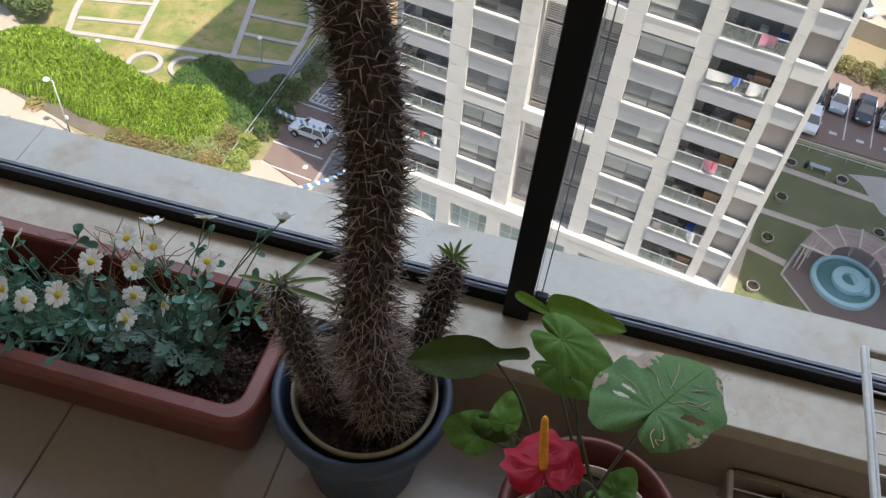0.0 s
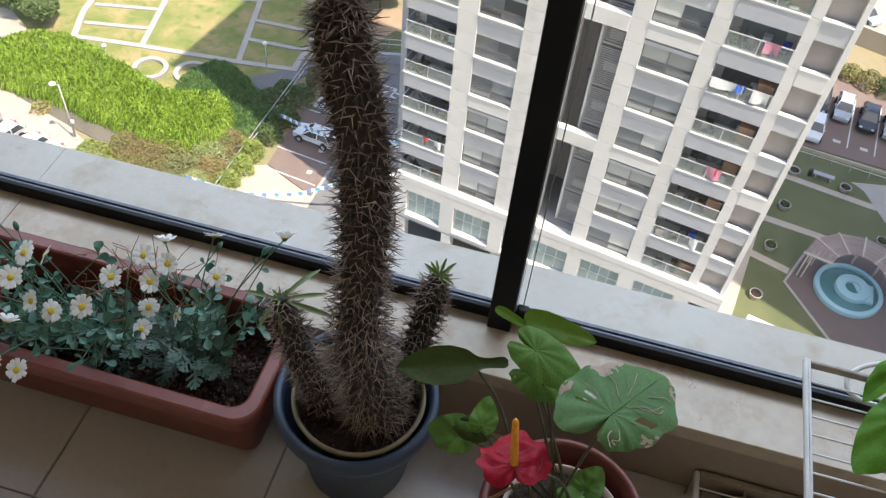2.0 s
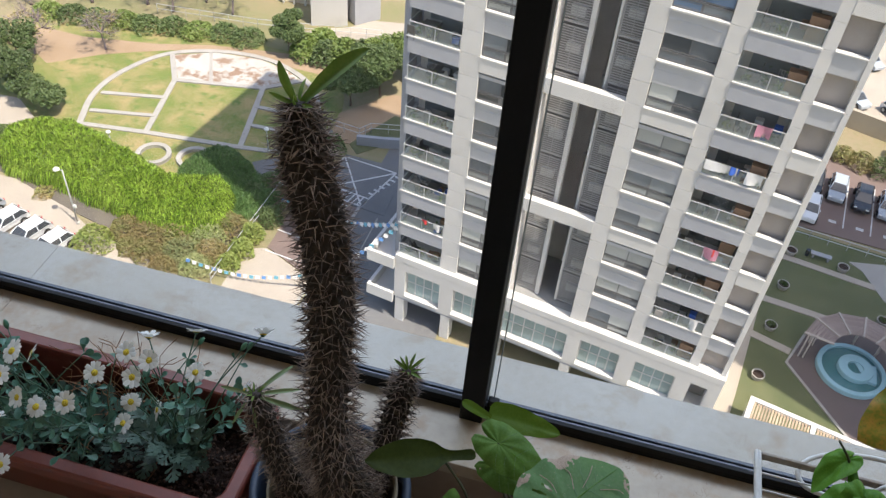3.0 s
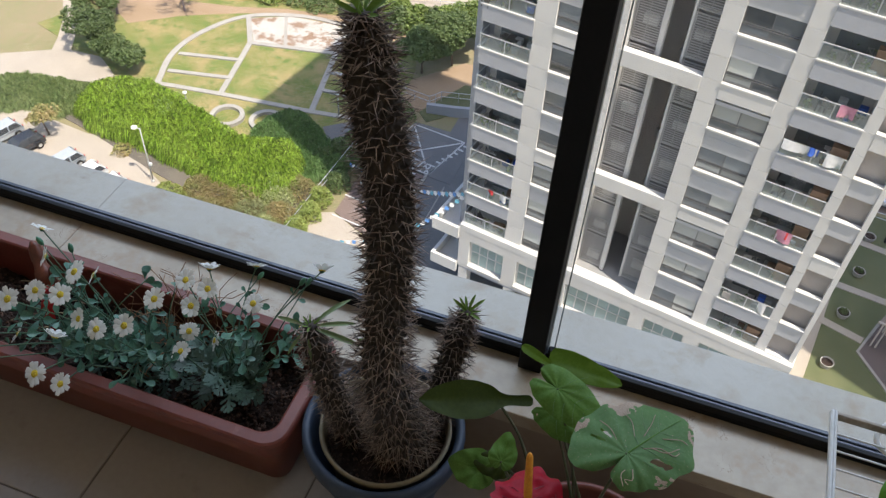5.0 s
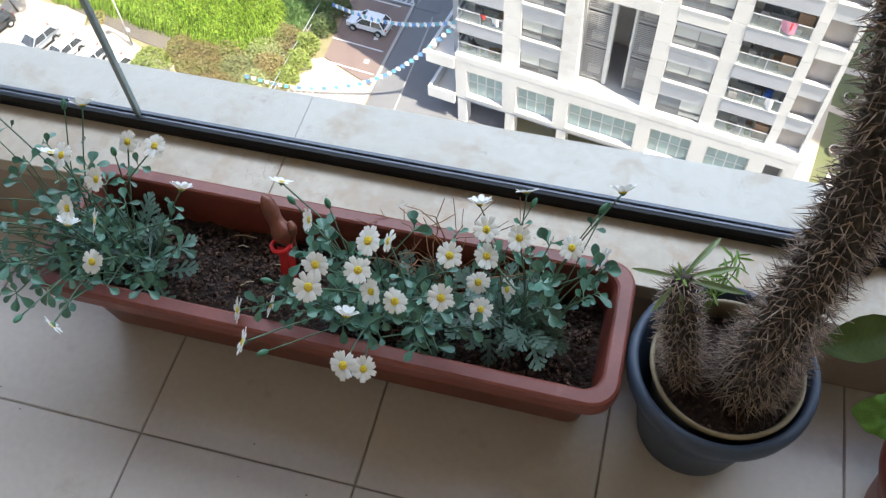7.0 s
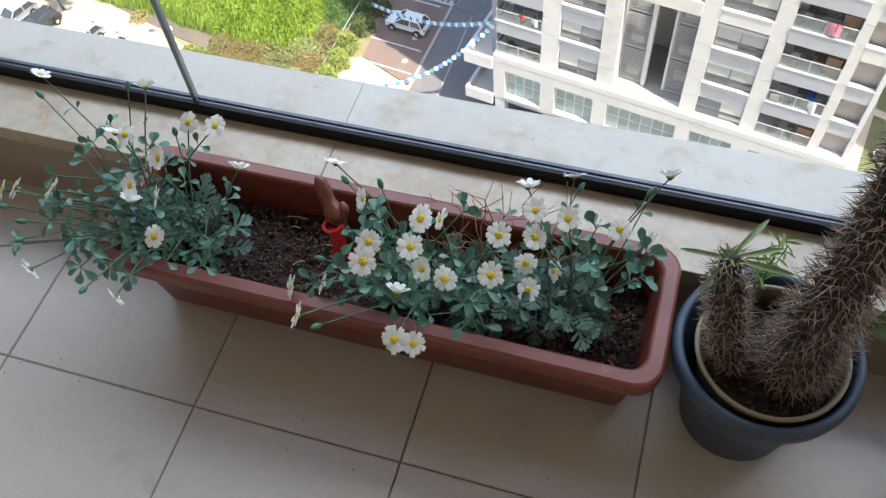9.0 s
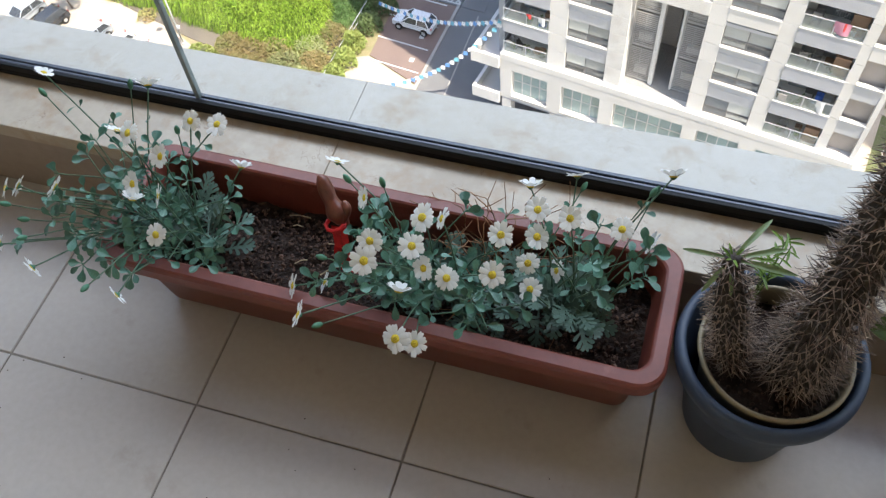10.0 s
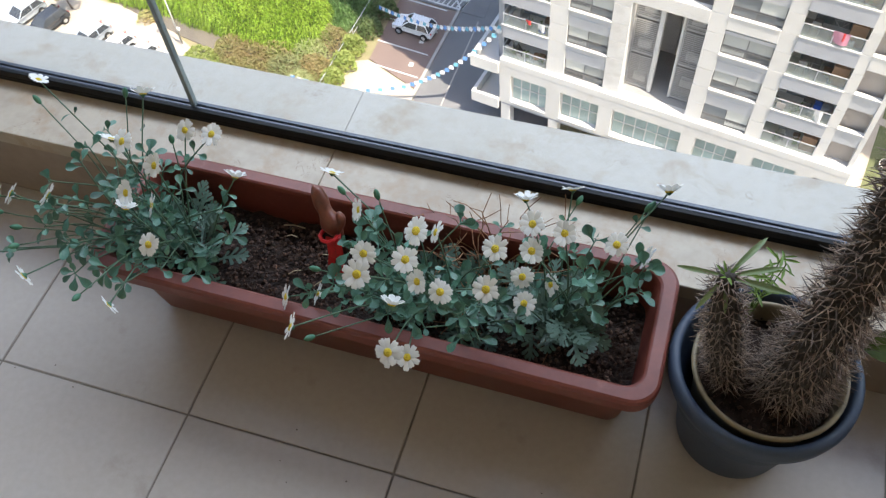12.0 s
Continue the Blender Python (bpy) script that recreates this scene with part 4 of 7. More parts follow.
def spiny_stem(parent, line, radius, rings, ribs, spine, seed, wild, single=(0.1, 0.34)):
    """A fleshy stem with knobs in a lozenge pattern, three spines on each. radius(t) along it; single: the stretch whose spines stand alone."""
    r = random.Random(seed)
    pts = curve(line, 24)
    n, segs = len(pts), ribs * 6
    dist = [0.0]
    for a, b in zip(pts, pts[1:]):
        dist.append(dist[-1] + (b - a).length)
    total = dist[-1]
    frames, side = [], None
    for i, p in enumerate(pts):
        t = (pts[min(i + 1, n - 1)] - pts[max(i - 1, 0)]).normalized()
        side = t.orthogonal().normalized() if side is None else (side - t * side.dot(t)).normalized()
        frames.append((p, t, side, t.cross(side)))
    def at(s):
        f = min(max(s, 0), 1) * (n - 1)
        i = min(int(f), n - 2)
        k = f - i
        a, b = frames[i], frames[i + 1]
        return [a[j].lerp(b[j], k) for j in range(4)]
    rows, vs = rings * 6, []
    for j in range(rows + 1):
        s = j / rows
        p, t, a, b = at(s)
        for k in range(segs):
            th = 2 * math.pi * k / segs
            wob = 0.35 * noise.noise(Vector((3 * math.cos(th), 3 * math.sin(th), s * 30 + seed)))
            knob = math.cos(ribs / 2 * th + math.pi * rings * s + wob) ** 2 * math.cos(ribs / 2 * th - math.pi * rings * s + wob) ** 2
            rad = radius(s) * (0.84 + 0.36 * knob)
            vs.append(p + (a * math.cos(th) + b * math.sin(th)) * rad)
    fs = [(j * segs + k, j * segs + (k + 1) % segs, (j + 1) * segs + (k + 1) % segs, (j + 1) * segs + k) for j in range(rows) for k in range(segs)]
    fs.append(tuple(rows * segs + k for k in range(segs)))
    body = part("stem", Shape().add(vs, fs), M_CACTUS, parent, "fleshy knobbly grey-brown stem", smooth=True)
    coat = Shape()
    count = 0
    for j in range(rings * 2 + 1):
        s = j / (rings * 2)
        for k in range(ribs):
            th = 2 * math.pi * (k + 0.5 * (j % 2)) / ribs
            p, t, a, b = at(min(max(s + r.uniform(-0.2, 0.2) / rings, 0), 1))
            out = a * math.cos(th) + b * math.sin(th)
            base = p + out * radius(s) * 1.10
            sideways = t.cross(out)
            for q in range(3 if s > 0.3 else 4):
                fan = (-0.85, 0.85, 0.0, 0.2)[q] + r.uniform(-0.35, 0.35)
                rise = (0.25, 0.25, -0.5, 0.6)[q] + r.uniform(-0.4, 0.4)
                way = (out + sideways * fan + t * rise + Vector((r.gauss(0, wild), r.gauss(0, wild), r.gauss(0, wild)))).normalized()
                ln = spine(s) * r.uniform(0.55, 1.35)
                m = aim(base, way, r.random() * 6.28, 1.0) @ Matrix.Diagonal((1, 1, ln / 0.02, 1))
                if single[0] <= s <= single[1] and out.y < 0.25 and count < 300:
                    part("spine", SPINE, None, body, m=m)
                    count += 1
                else:
                    coat.add([m @ v.co for v in SPINE.vertices], [tuple(f.vertices) for f in SPINE.polygons])
    tagged(part("spine_coat", coat, M_SPINE, body, "long grey-brown spines"), kind="stuff")
    return frames[-1]


def blade_mesh(name, mat, width=0.11, droop=0.35):
    return leaf_mesh(name, [(0, width * 0.35), (0.15, width * 0.5), (0.4, width * 0.85), (0.65, width), (0.85, width * 0.75), (0.96, width * 0.35), (1, width * 0.06)], mat, 0.5, droop)


BLADE, BLADE_PALE = blade_mesh("leaf", M_CLEAF, 0.085), blade_mesh("leaf", M_CLEAF_PALE, 0.058)
BLADE_BIG = blade_mesh("leaf", M_CLEAF, 0.115, 0.22)
cactus = thing("spiny_cactus_plant", "tall grey-brown spiny succulent with two side arms", "cactus", m=Matrix.Translation((-0.12, -0.22, 0.17)))
O = Vector((-0.12, -0.22, 0.17))
loc = lambda *p: Vector(p) - O
fr = spiny_stem(cactus, [loc(-0.116, -0.189, 0.150), loc(-0.119, -0.210, 0.25), loc(-0.130, -0.236, 0.40), loc(-0.128, -0.232, 0.50), loc(-0.127, -0.223, 0.60), loc(-0.134, -0.210, 0.70), loc(-0.157, -0.197, 0.80), loc(-0.166, -0.188, 0.865)],
                lambda s: 0.0345 * (1 - 0.32 * min(s / 0.42, 1)) * (1 if s < 0.86 else 1 - 0.55 * ((s - 0.86) / 0.14) ** 1.5) + 0.004 * math.sin(min(s / 0.2, 1) * math.pi),
                38, 13, lambda s: (0.025 if s < 0.22 else max(0.0175, 0.025 - 0.03 * (s - 0.22))) * min(1, 0.6 + s / 0.16), 21, 0.25)
top = fr[0]
for a, ln, tilt, mesh in ((2.9, 0.046, 1.5, BLADE_BIG), (0.55, 0.085, 1.15, BLADE_BIG), (1.9, 0.03, 1.0, BLADE), (4.4, 0.032, 1.2, BLADE), (5.3, 0.028, 0.9, BLADE), (3.7, 0.03, 0.8, BLADE)):
    part("leaf", mesh, None, cactus, "bright green leaf at the tip", m=along(top - Vector((0, 0, 0.006)), (math.cos(a), math.sin(a), tilt), (-0.3, -0.5, 0.6), ln))
for line, seed, pale in (([loc(-0.184, -0.202, 0.150), loc(-0.205, -0.212, 0.24), loc(-0.222, -0.216, 0.32), loc(-0.240, -0.214, 0.415)], 31, True),
                         ([loc(-0.092, -0.165, 0.150), loc(-0.084, -0.135, 0.24), loc(-0.075, -0.110, 0.32), loc(-0.066, -0.092, 0.385)], 32, False)):
    fr = spiny_stem(cactus, line, lambda s: 0.0185 * (1 if s < 0.75 else 1 - 0.5 * ((s - 0.75) / 0.25) ** 1.5), 17, 9, lambda s: 0.0155, seed, 0.25, (0.3, 0.8))
    rr = random.Random(seed)
    for k in range(9):
        a = 0.7 * k
        part("leaf", BLADE, None, cactus, m=along(fr[0] - fr[1] * 0.004, (math.cos(a), math.sin(a), rr.uniform(0.8, 1.8)), (0, -0.4, 1), rr.uniform(0.010, 0.019) * (1 if pale else 1.6)))
    if pale:
        for a, ln, tilt in ((-0.15, 0.066, 0.15), (0.25, 0.056, 0.40), (0.95, 0.060, 0.55), (3.2, 0.050, 0.1), (-2.2, 0.048, -0.55), (-1.35, 0.044, -0.9)):
            part("leaf", BLADE_PALE, None, cactus, "long pale green leaf", m=along(fr[0] - fr[1] * 0.003, (math.cos(a), math.sin(a), tilt), (-0.2, -0.6, 1), ln))
# a small seedling between the stems
seedling = thing("seedling", "small bright yellow-green seedling in the pot", "plant", m=Matrix.Translation((-0.185, -0.135, 0.178)))
rs = random.Random(4)
for k in range(7):
    tip = Vector((rs.uniform(-0.01, 0.022), rs.uniform(-0.02, 0.015), rs.uniform(0.10, 0.17)))
    part("stem", Shape().tube([(0, 0, 0), tip * 0.5 + Vector((0.003, 0, 0.01)), tip], 0.0007, 4), M_CLEAF, seedling)
    for j in range(6):
        a = rs.random() * 6.28
        part("leaf", BLADE, None, seedling, m=along(tip - Vector((0, 0, 0.004 * j)), (math.cos(a), math.sin(a), 0.5), (0, -0.4, 1), rs.uniform(0.014, 0.022)))

# ---- anthurium ----
AX, AY = 0.170, -0.265
apot = thing("flower_pot", "dark terracotta-red plastic flower pot on the tiles", "pot", m=Matrix.Translation((AX, AY, 0)))
part("pot_wall", Shape().lathe([(0.0, 0.003), (0.076, 0.0), (0.082, 0.005), (0.098, 0.135), (0.101, 0.142)], 52), M_TERRA_DARK, apot, smooth=True)
part("pot_rim", Shape().lathe([(0.101, 0.138), (0.112, 0.142), (0.1155, 0.150), (0.1155, 0.162), (0.112, 0.170), (0.106, 0.171), (0.102, 0.166), (0.099, 0.13), (0.095, 0.09)], 52), M_TERRA, apot, "rounded faded red rim", smooth=True)
ainner = thing("inner_pot", "thin white nursery pot with dark soil", "pot", m=Matrix.Translation((AX + 0.002, AY - 0.004, 0.01)))
part("pot_wall", Shape().lathe([(0.0, 0.002), (0.066, 0.0), (0.080, 0.128), (0.0855, 0.138), (0.0855, 0.141), (0.0835, 0.141), (0.080, 0.13)], 48), M_WHITE_POT, ainner, smooth=True)
sv = soil_sheet(-0.081, -0.081, 0.081, 0.081, 0.128, 36, 36, 0.006, 7.0)
sv.f = [q for q in sv.f if all(sv.v[i][0] ** 2 + sv.v[i][1] ** 2 < 0.0805 ** 2 for i in q)]
part("soil", sv, M_SOIL, ainner, "dark soil")


HEART = ((0, 1.0), (14, 0.90), (30, 0.78), (55, 0.66), (85, 0.60), (115, 0.60), (145, 0.60), (160, 0.56), (171, 0.42), (180, 0.10))


def heart_mesh(name, mat, fold=0.15, wave=0.02, seed=0, back=1.0, narrow=1.0, scars=0.0, torn=(), rough_edge=0.02, n=120, rings=16, right=None):
    """A heart-shaped leaf of length 1 from its stalk at (0, 0) to its tip at (0, 1), with lobes behind the stalk.
    scars: how much of its margin has withered; torn: (angle, half width, from, to) of holes;
    right: another width for the half beside +x, towards its stalk end."""
    angles, radii = zip(*HEART)
    def edge(a):
        d = abs(math.degrees(a))
        r = float(np.interp(d, angles, radii)) * (1 + (back - 1) * max(0, (d - 80) / 100))
        return r * (1 + rough_edge * noise.noise(Vector((3 * math.cos(a), 3 * math.sin(a), seed))))
    vs, fs, mats = [], [], []
    for j in range(rings + 1):
        q = j / rings
        for i in range(n):
            a = 2 * math.pi * i / n - math.pi
            rad = edge(a) * q
            x, y = rad * math.sin(a) * narrow, rad * math.cos(a)
            if right and x > 0:
                x *= right + (1 - right) * min(1, max(0, 1.6 * y + 0.1))
                y *= 0.62 if y < 0 else 1
            z = fold * abs(x) + wave * math.sin(3.1 * a + seed) * q ** 2 - 0.12 * q ** 3 + 0.012 * math.cos(11 * a) * q + 0.05 * wave / 0.03 * noise.noise(Vector((x * 3, y * 3, seed)))
            vs.append((x, y, z))
    for j in range(rings):
        for i in range(n):
            a, q = 2 * math.pi * (i + 0.5) / n - math.pi, (j + 0.5) / rings
            x, y = edge(a) * q * math.sin(a), edge(a) * q * math.cos(a)
            jag = 0.6 * noise.noise(Vector((x * 9, y * 9, seed))) + 0.3 * noise.noise(Vector((x * 25, y * 25, seed)))
            if any(abs(a - ta) < wa * (1 + jag) and q0 < q + jag * 0.12 < q1 for ta, wa, q0, q1 in torn):
                continue
            fs.append((j * n + i, j * n + (i + 1) % n, (j + 1) * n + (i + 1) % n, (j + 1) * n + i))
            wither = noise.noise(Vector((2.2 * math.cos(a), 2.2 * math.sin(a), seed + 5))) + 0.35 * noise.noise(Vector((x * 14, y * 14, seed)))
            mats.append(1 if scars and q > 0.72 and wither > 0.55 - scars - 0.9 * (q - 0.9) else 0)
    me = mesh_of(name, vs, fs, [mat, M_SCAR], True)
    me.polygons.foreach_set("material_index", mats)
    return me


ROOT = Vector((AX, AY, 0.12))
anth = thing("anthurium", "anthurium with glossy green heart-shaped leaves and one red flower", "plant", m=Matrix.Translation(ROOT))
ra = random.Random(2)


def anth_leaf(mesh, attach, tip, up, label="", bend=0.03, name="leaf", width=None):
    attach, tip = Vector(attach), Vector(tip)
    ob = part(name, mesh, None, anth, label, m=Matrix.Translation(-ROOT) @ along(attach, tip - attach, up, (tip - attach).length))
    foot = Vector((AX + ra.uniform(-0.03, 0.03), AY + ra.uniform(-0.03, 0.03), 0.12))
    mid = foot.lerp(attach, 0.55) + Vector((ra.uniform(-1, 1) * bend, ra.uniform(-0.3, 1) * bend, bend))
    part("stalk", Shape().tube([p - ROOT for p in curve([foot, mid, attach], 8)], [0.0024] * 8 + [0.0018] * 9, 7), M_ASTEM, anth, smooth=True)
    if name == "leaf":
        mp = [Vector((0, 0.02 + 0.1 * k, 0.004 - 0.12 * (0.1 * k) ** 3)) for k in range(10)]
        part("midrib", Shape().tube(mp, [0.012 - 0.0011 * k for k in range(10)], 5), M_PLEAF, ob)
    return ob


def long_leaf(name, mat, outline, fold, droop, wave, seed):
    """A leaf of length 1 along +y with a smooth outline of (place along, half width), for leaves seen from their edge."""
    rows = curve([(t, w, 0) for t, w in outline], 6)
    cols, vs = 11, []
    for q in rows:
        for c in range(cols):
            u = 2 * c / (cols - 1) - 1
            w = max(q.y, 0.002) * (1 + 0.05 * noise.noise(Vector((q.x * 9, u * 2, seed))))
            vs.append((u * w, q.x, fold * abs(u) * w - droop * (q.x - 0.4) ** 2 + wave * noise.noise(Vector((q.x * 5, u * 1.5, seed))) * abs(u)))
    fs = [(r * cols + c, r * cols + c + 1, (r + 1) * cols + c + 1, (r + 1) * cols + c) for r in range(len(rows) - 1) for c in range(cols - 1)]
    return mesh_of(name, vs, fs, mat, True)


def veins(leaf, mesh_fold, seed, count=4, mat=None):
    """Thin pale side veins on a heart leaf."""
    v = Shape()
    for sgn in (-1, 1):
        for k in range(count):
            y0 = 0.02 + 0.17 * k
            reach = (0.46, 0.44, 0.36, 0.22, 0.12)[k]
            line = curve([(0, y0, 0), (sgn * reach * 0.55, y0 + 0.10, 0), (sgn * reach, y0 + 0.24, 0)], 5)
            v.tube([Vector((q.x, q.y, mesh_fold * abs(q.x) + 0.004 - 0.12 * q.length ** 3)) for q in line], [0.0042 - 0.0003 * i for i in range(len(line))], 4)
    part("vein", v, mat or M_VEIN, leaf)


def stalk_to(attach, foot=None, bend=0.02, width=0.0019):
    attach = Vector(attach)
    foot = Vector(foot) if foot else Vector((AX + ra.uniform(-0.03, 0.03), AY + ra.uniform(-0.03, 0.03), 0.12))
    mid = foot.lerp(attach, 0.55) + Vector((ra.uniform(-1, 1) * bend, ra.uniform(-0.3, 1) * bend, bend))
    part("stalk", Shape().tube([p - ROOT for p in curve([foot, mid, attach], 8)], [width * 1.25] * 8 + [width] * 9, 7), M_ASTEM, anth, smooth=True)


def blade(mesh, start, tip, up, label):
    start, tip = Vector(start), Vector(tip)
    ob = part("leaf", mesh, None, anth, label, m=Matrix.Translation(-ROOT) @ along(start, tip - start, up, (tip - start).length))
    return ob


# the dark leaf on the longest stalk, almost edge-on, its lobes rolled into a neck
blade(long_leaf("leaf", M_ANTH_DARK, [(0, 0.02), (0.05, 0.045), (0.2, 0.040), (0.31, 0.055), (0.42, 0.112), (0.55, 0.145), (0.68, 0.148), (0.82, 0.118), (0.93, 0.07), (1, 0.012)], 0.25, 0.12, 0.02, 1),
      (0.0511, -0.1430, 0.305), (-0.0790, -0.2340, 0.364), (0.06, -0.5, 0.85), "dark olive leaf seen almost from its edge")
stalk_to((0.010, -0.172, 0.316), (0.088, -0.240, 0.235), 0.006)
stalk_to((0.088, -0.240, 0.236), None, 0.008)
# the top leaf, turned to the window
blade(long_leaf("leaf", M_ANTH_TOP, [(0, 0.09), (0.06, 0.16), (0.25, 0.185), (0.5, 0.165), (0.75, 0.12), (0.92, 0.07), (1, 0.012)], 0.2, 0.10, 0.03, 2),
      (0.0555, -0.1130, 0.364), (0.1575, -0.0980, 0.338), (0.0, -0.35, 0.92), "olive green leaf turned to the window")
blade(long_leaf("leaf", M_ANTH_TOP, [(0, 0.10), (0.3, 0.13), (0.7, 0.15), (0.92, 0.11), (1, 0.02)], 0.2, 0.12, 0.03, 3),
      (0.0590, -0.1190, 0.361), (0.0152, -0.1030, 0.362), (0.0, -0.45, 0.9), "rolled rear lobe of the top leaf")
stalk_to((0.060, -0.118, 0.358), (0.070, -0.140, 0.318), 0.003)
stalk_to((0.070, -0.140, 0.319), None, 0.01)
mid_a = anth_leaf(heart_mesh("leaf", M_ANTH, 0.14, 0.02, 3, narrow=0.66, back=0.74, rough_edge=0.05), (0.0790, -0.1785, 0.396), (0.1500, -0.2030, 0.380), (0.12, -0.35, 0.92), bend=0.012)
veins(mid_a, 0.14, 3)
mid_b = anth_leaf(heart_mesh("leaf", M_ANTH, 0.10, 0.03, 4, scars=0.10, narrow=0.66, back=0.55, rough_edge=0.16), (0.0850, -0.1800, 0.350), (0.1590, -0.1890, 0.334), (0.1, -0.35, 0.92), "leaf with a browned tear", bend=0.012)
veins(mid_b, 0.10, 4)
big = anth_leaf(heart_mesh("leaf", M_ANTH_OLD, 0.03, 0.02, 5, back=1.04, scars=0.27, narrow=1.08, right=0.66, torn=((0.95, 0.11, 0.50, 0.80), (-1.95, 0.05, 0.42, 0.66), (-1.62, 0.05, 0.40, 0.60)), rough_edge=0.07, n=240, rings=40),
                (0.1729, -0.2895, 0.474), (0.2275, -0.2110, 0.470), (0.02, -0.03, 1.0), "large pale green leaf with brown scars and holes", bend=0.012)
veins(big, 0.03, 5)
for pts in (((0.10, 0.30), (0.24, 0.40), (0.30, 0.56)), ((0.06, 0.20), (0.18, 0.36), (0.30, 0.42), (0.33, 0.52)), ((-0.04, 0.34), (-0.12, 0.52), (-0.22, 0.66)), ((-0.12, 0.22), (-0.26, 0.34), (-0.40, 0.34)),
            ((0.18, -0.10), (0.26, -0.18), (0.24, -0.24), (0.30, -0.28)), ((0.08, 0.50), (0.18, 0.66), (0.28, 0.70)), ((0.12, -0.16), (0.18, -0.26), (0.26, -0.32)), ((-0.20, 0.02), (-0.36, 0.05), (-0.50, 0.02))):
    part("scar", Shape().tube(curve([(x + 0.02 * math.sin(31 * y), y + 0.012 * math.sin(47 * x), 0.03 * abs(x) + 0.003 - 0.12 * (x * x + y * y) ** 1.5) for x, y in pts], 5), 0.0060, 5), M_SCAR, big, "pale brown scar line")
anth_leaf(heart_mesh("leaf", M_ANTH, 0.25, 0.05, 6, narrow=0.95, back=0.6, rough_edge=0.08), (0.0160, -0.266, 0.302), (-0.0290, -0.269, 0.300), (0.05, -0.55, 0.8), bend=0.012)
anth_leaf(heart_mesh("leaf", M_ANTH, 0.2, 0.04, 7, narrow=0.8, back=0.3, rough_edge=0.08), (0.0390, -0.2720, 0.347), (0.0385, -0.2400, 0.366), (-0.15, -0.55, 0.8), bend=0.008)
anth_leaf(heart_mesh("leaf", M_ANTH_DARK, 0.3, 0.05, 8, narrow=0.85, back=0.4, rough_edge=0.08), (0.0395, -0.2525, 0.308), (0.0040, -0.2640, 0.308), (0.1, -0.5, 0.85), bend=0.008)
anth_leaf(heart_mesh("leaf", M_ANTH, 0.2, 0.05, 8), (0.165, -0.300, 0.255), (0.205, -0.320, 0.250), (0, -0.3, 1))
anth_leaf(heart_mesh("leaf", M_ANTH, 0.3, 0.05, 9), (0.185, -0.262, 0.245), (0.200, -0.235, 0.262), (0, -0.6, 0.8))
spathe = anth_leaf(heart_mesh("spathe", M_SPATHE, 0.10, 0.09, 12, back=0.66, narrow=1.26, rough_edge=0.16), (0.0870, -0.3460, 0.408), (0.0765, -0.2940, 0.402), (-0.02, -0.50, 0.86), "wrinkled crimson flower spathe", name="spathe")
for pts in (((0.12, 0.10), (0.34, 0.16), (0.52, 0.10)), ((0.10, 0.30), (0.26, 0.42), (0.40, 0.44)), ((0.50, -0.10), (0.56, 0.10), (0.54, 0.26)), ((-0.12, 0.16), (-0.32, 0.30), (-0.44, 0.30)), ((-0.14, 0.04), (-0.36, 0.02), (-0.54, 0.10)), ((-0.40, 0.36), (-0.52, 0.28), (-0.60, 0.30)), ((0.46, -0.16), (0.50, -0.04), (0.46, 0.06))):
    part("crease", Shape().tube(curve([(x, y + 0.02 * math.sin(17 * x), 0.10 * abs(x) + 0.002 - 0.12 * (x * x + y * y) ** 1.5) for x, y in pts], 5), 0.009, 5), M_CREASE, spathe, "dark red crease line")
sd = Shape().tube(curve([(0, 0, 0), (-0.004, 0.008, 0.018), (-0.009, 0.022, 0.040), (-0.011, 0.027, 0.050)], 6), [0.0042, 0.0045, 0.0047, 0.0048, 0.0048, 0.0047, 0.0046, 0.0045, 0.0044, 0.0043, 0.0042, 0.0041, 0.004, 0.0039, 0.0038, 0.0036, 0.0032, 0.0024, 0.001], 12)
part("spadix", sd, M_SPADIX, anth, "bumpy orange spadix", smooth=True, m=Matrix.Translation(Vector((0.086, -0.344, 0.409)) - ROOT))
for k in range(7):
    a = ra.random() * 6.28
    p = [Vector((0.03 * math.cos(a), 0.03 * math.sin(a), 0)), Vector((0.06 * math.cos(a), 0.06 * math.sin(a), ra.uniform(0.05, 0.09))), Vector((0.105 * math.cos(a + 0.4), 0.105 * math.sin(a + 0.4), ra.uniform(0.03, 0.06)))]
    part("dry_stalk", Shape().tube(curve(p, 6), 0.0011, 5), M_TWIG, anth, "withered brown stalk")

# ---- white wire racks ----
RZ, RY1, RL = 0.441, 0.278, 0.552
rack = thing("wire_rack", "white coated wire rack shelf, chipped and rust-stained", "rack", m=Matrix.Translation((0.393, -0.396, 0)))
for x in (0.0, RL):
    part("side_bar", Shape().box((x - 0.0025, 0, RZ - 0.010), (x + 0.0055, RY1, RZ), 0.0022), M_RACK, rack, "flat side bar")
    for y in (0.008, 0.209):
        foot = x + (0.215 if x == 0 else -0.004)
        part("leg", Shape().tube([(foot, y, 0.0), (foot, y, RZ - 0.012)], 0.0032, 8), M_RACK, rack)
for y in (0.004, RY1 - 0.004):
    part("end_bar", Shape().box((0.005, y - 0.0025, RZ - 0.013), (RL - 0.005, y + 0.0025, RZ - 0.002), 0.001), M_RACK_OLD, rack, "browned end bar, darkened for its shaded front")
for k in range(10):
    part("wire", Shape().tube([(0, 0.247 - 0.0242 * k, RZ - 0.006), (RL, 0.247 - 0.0242 * k, RZ - 0.006)], 0.0013, 6), M_RACK, rack)
low = thing("wire_rack", "low grimy white wire shelf lying by the kerb", "rack", m=Matrix.Translation((0.372, -0.30, 0)))
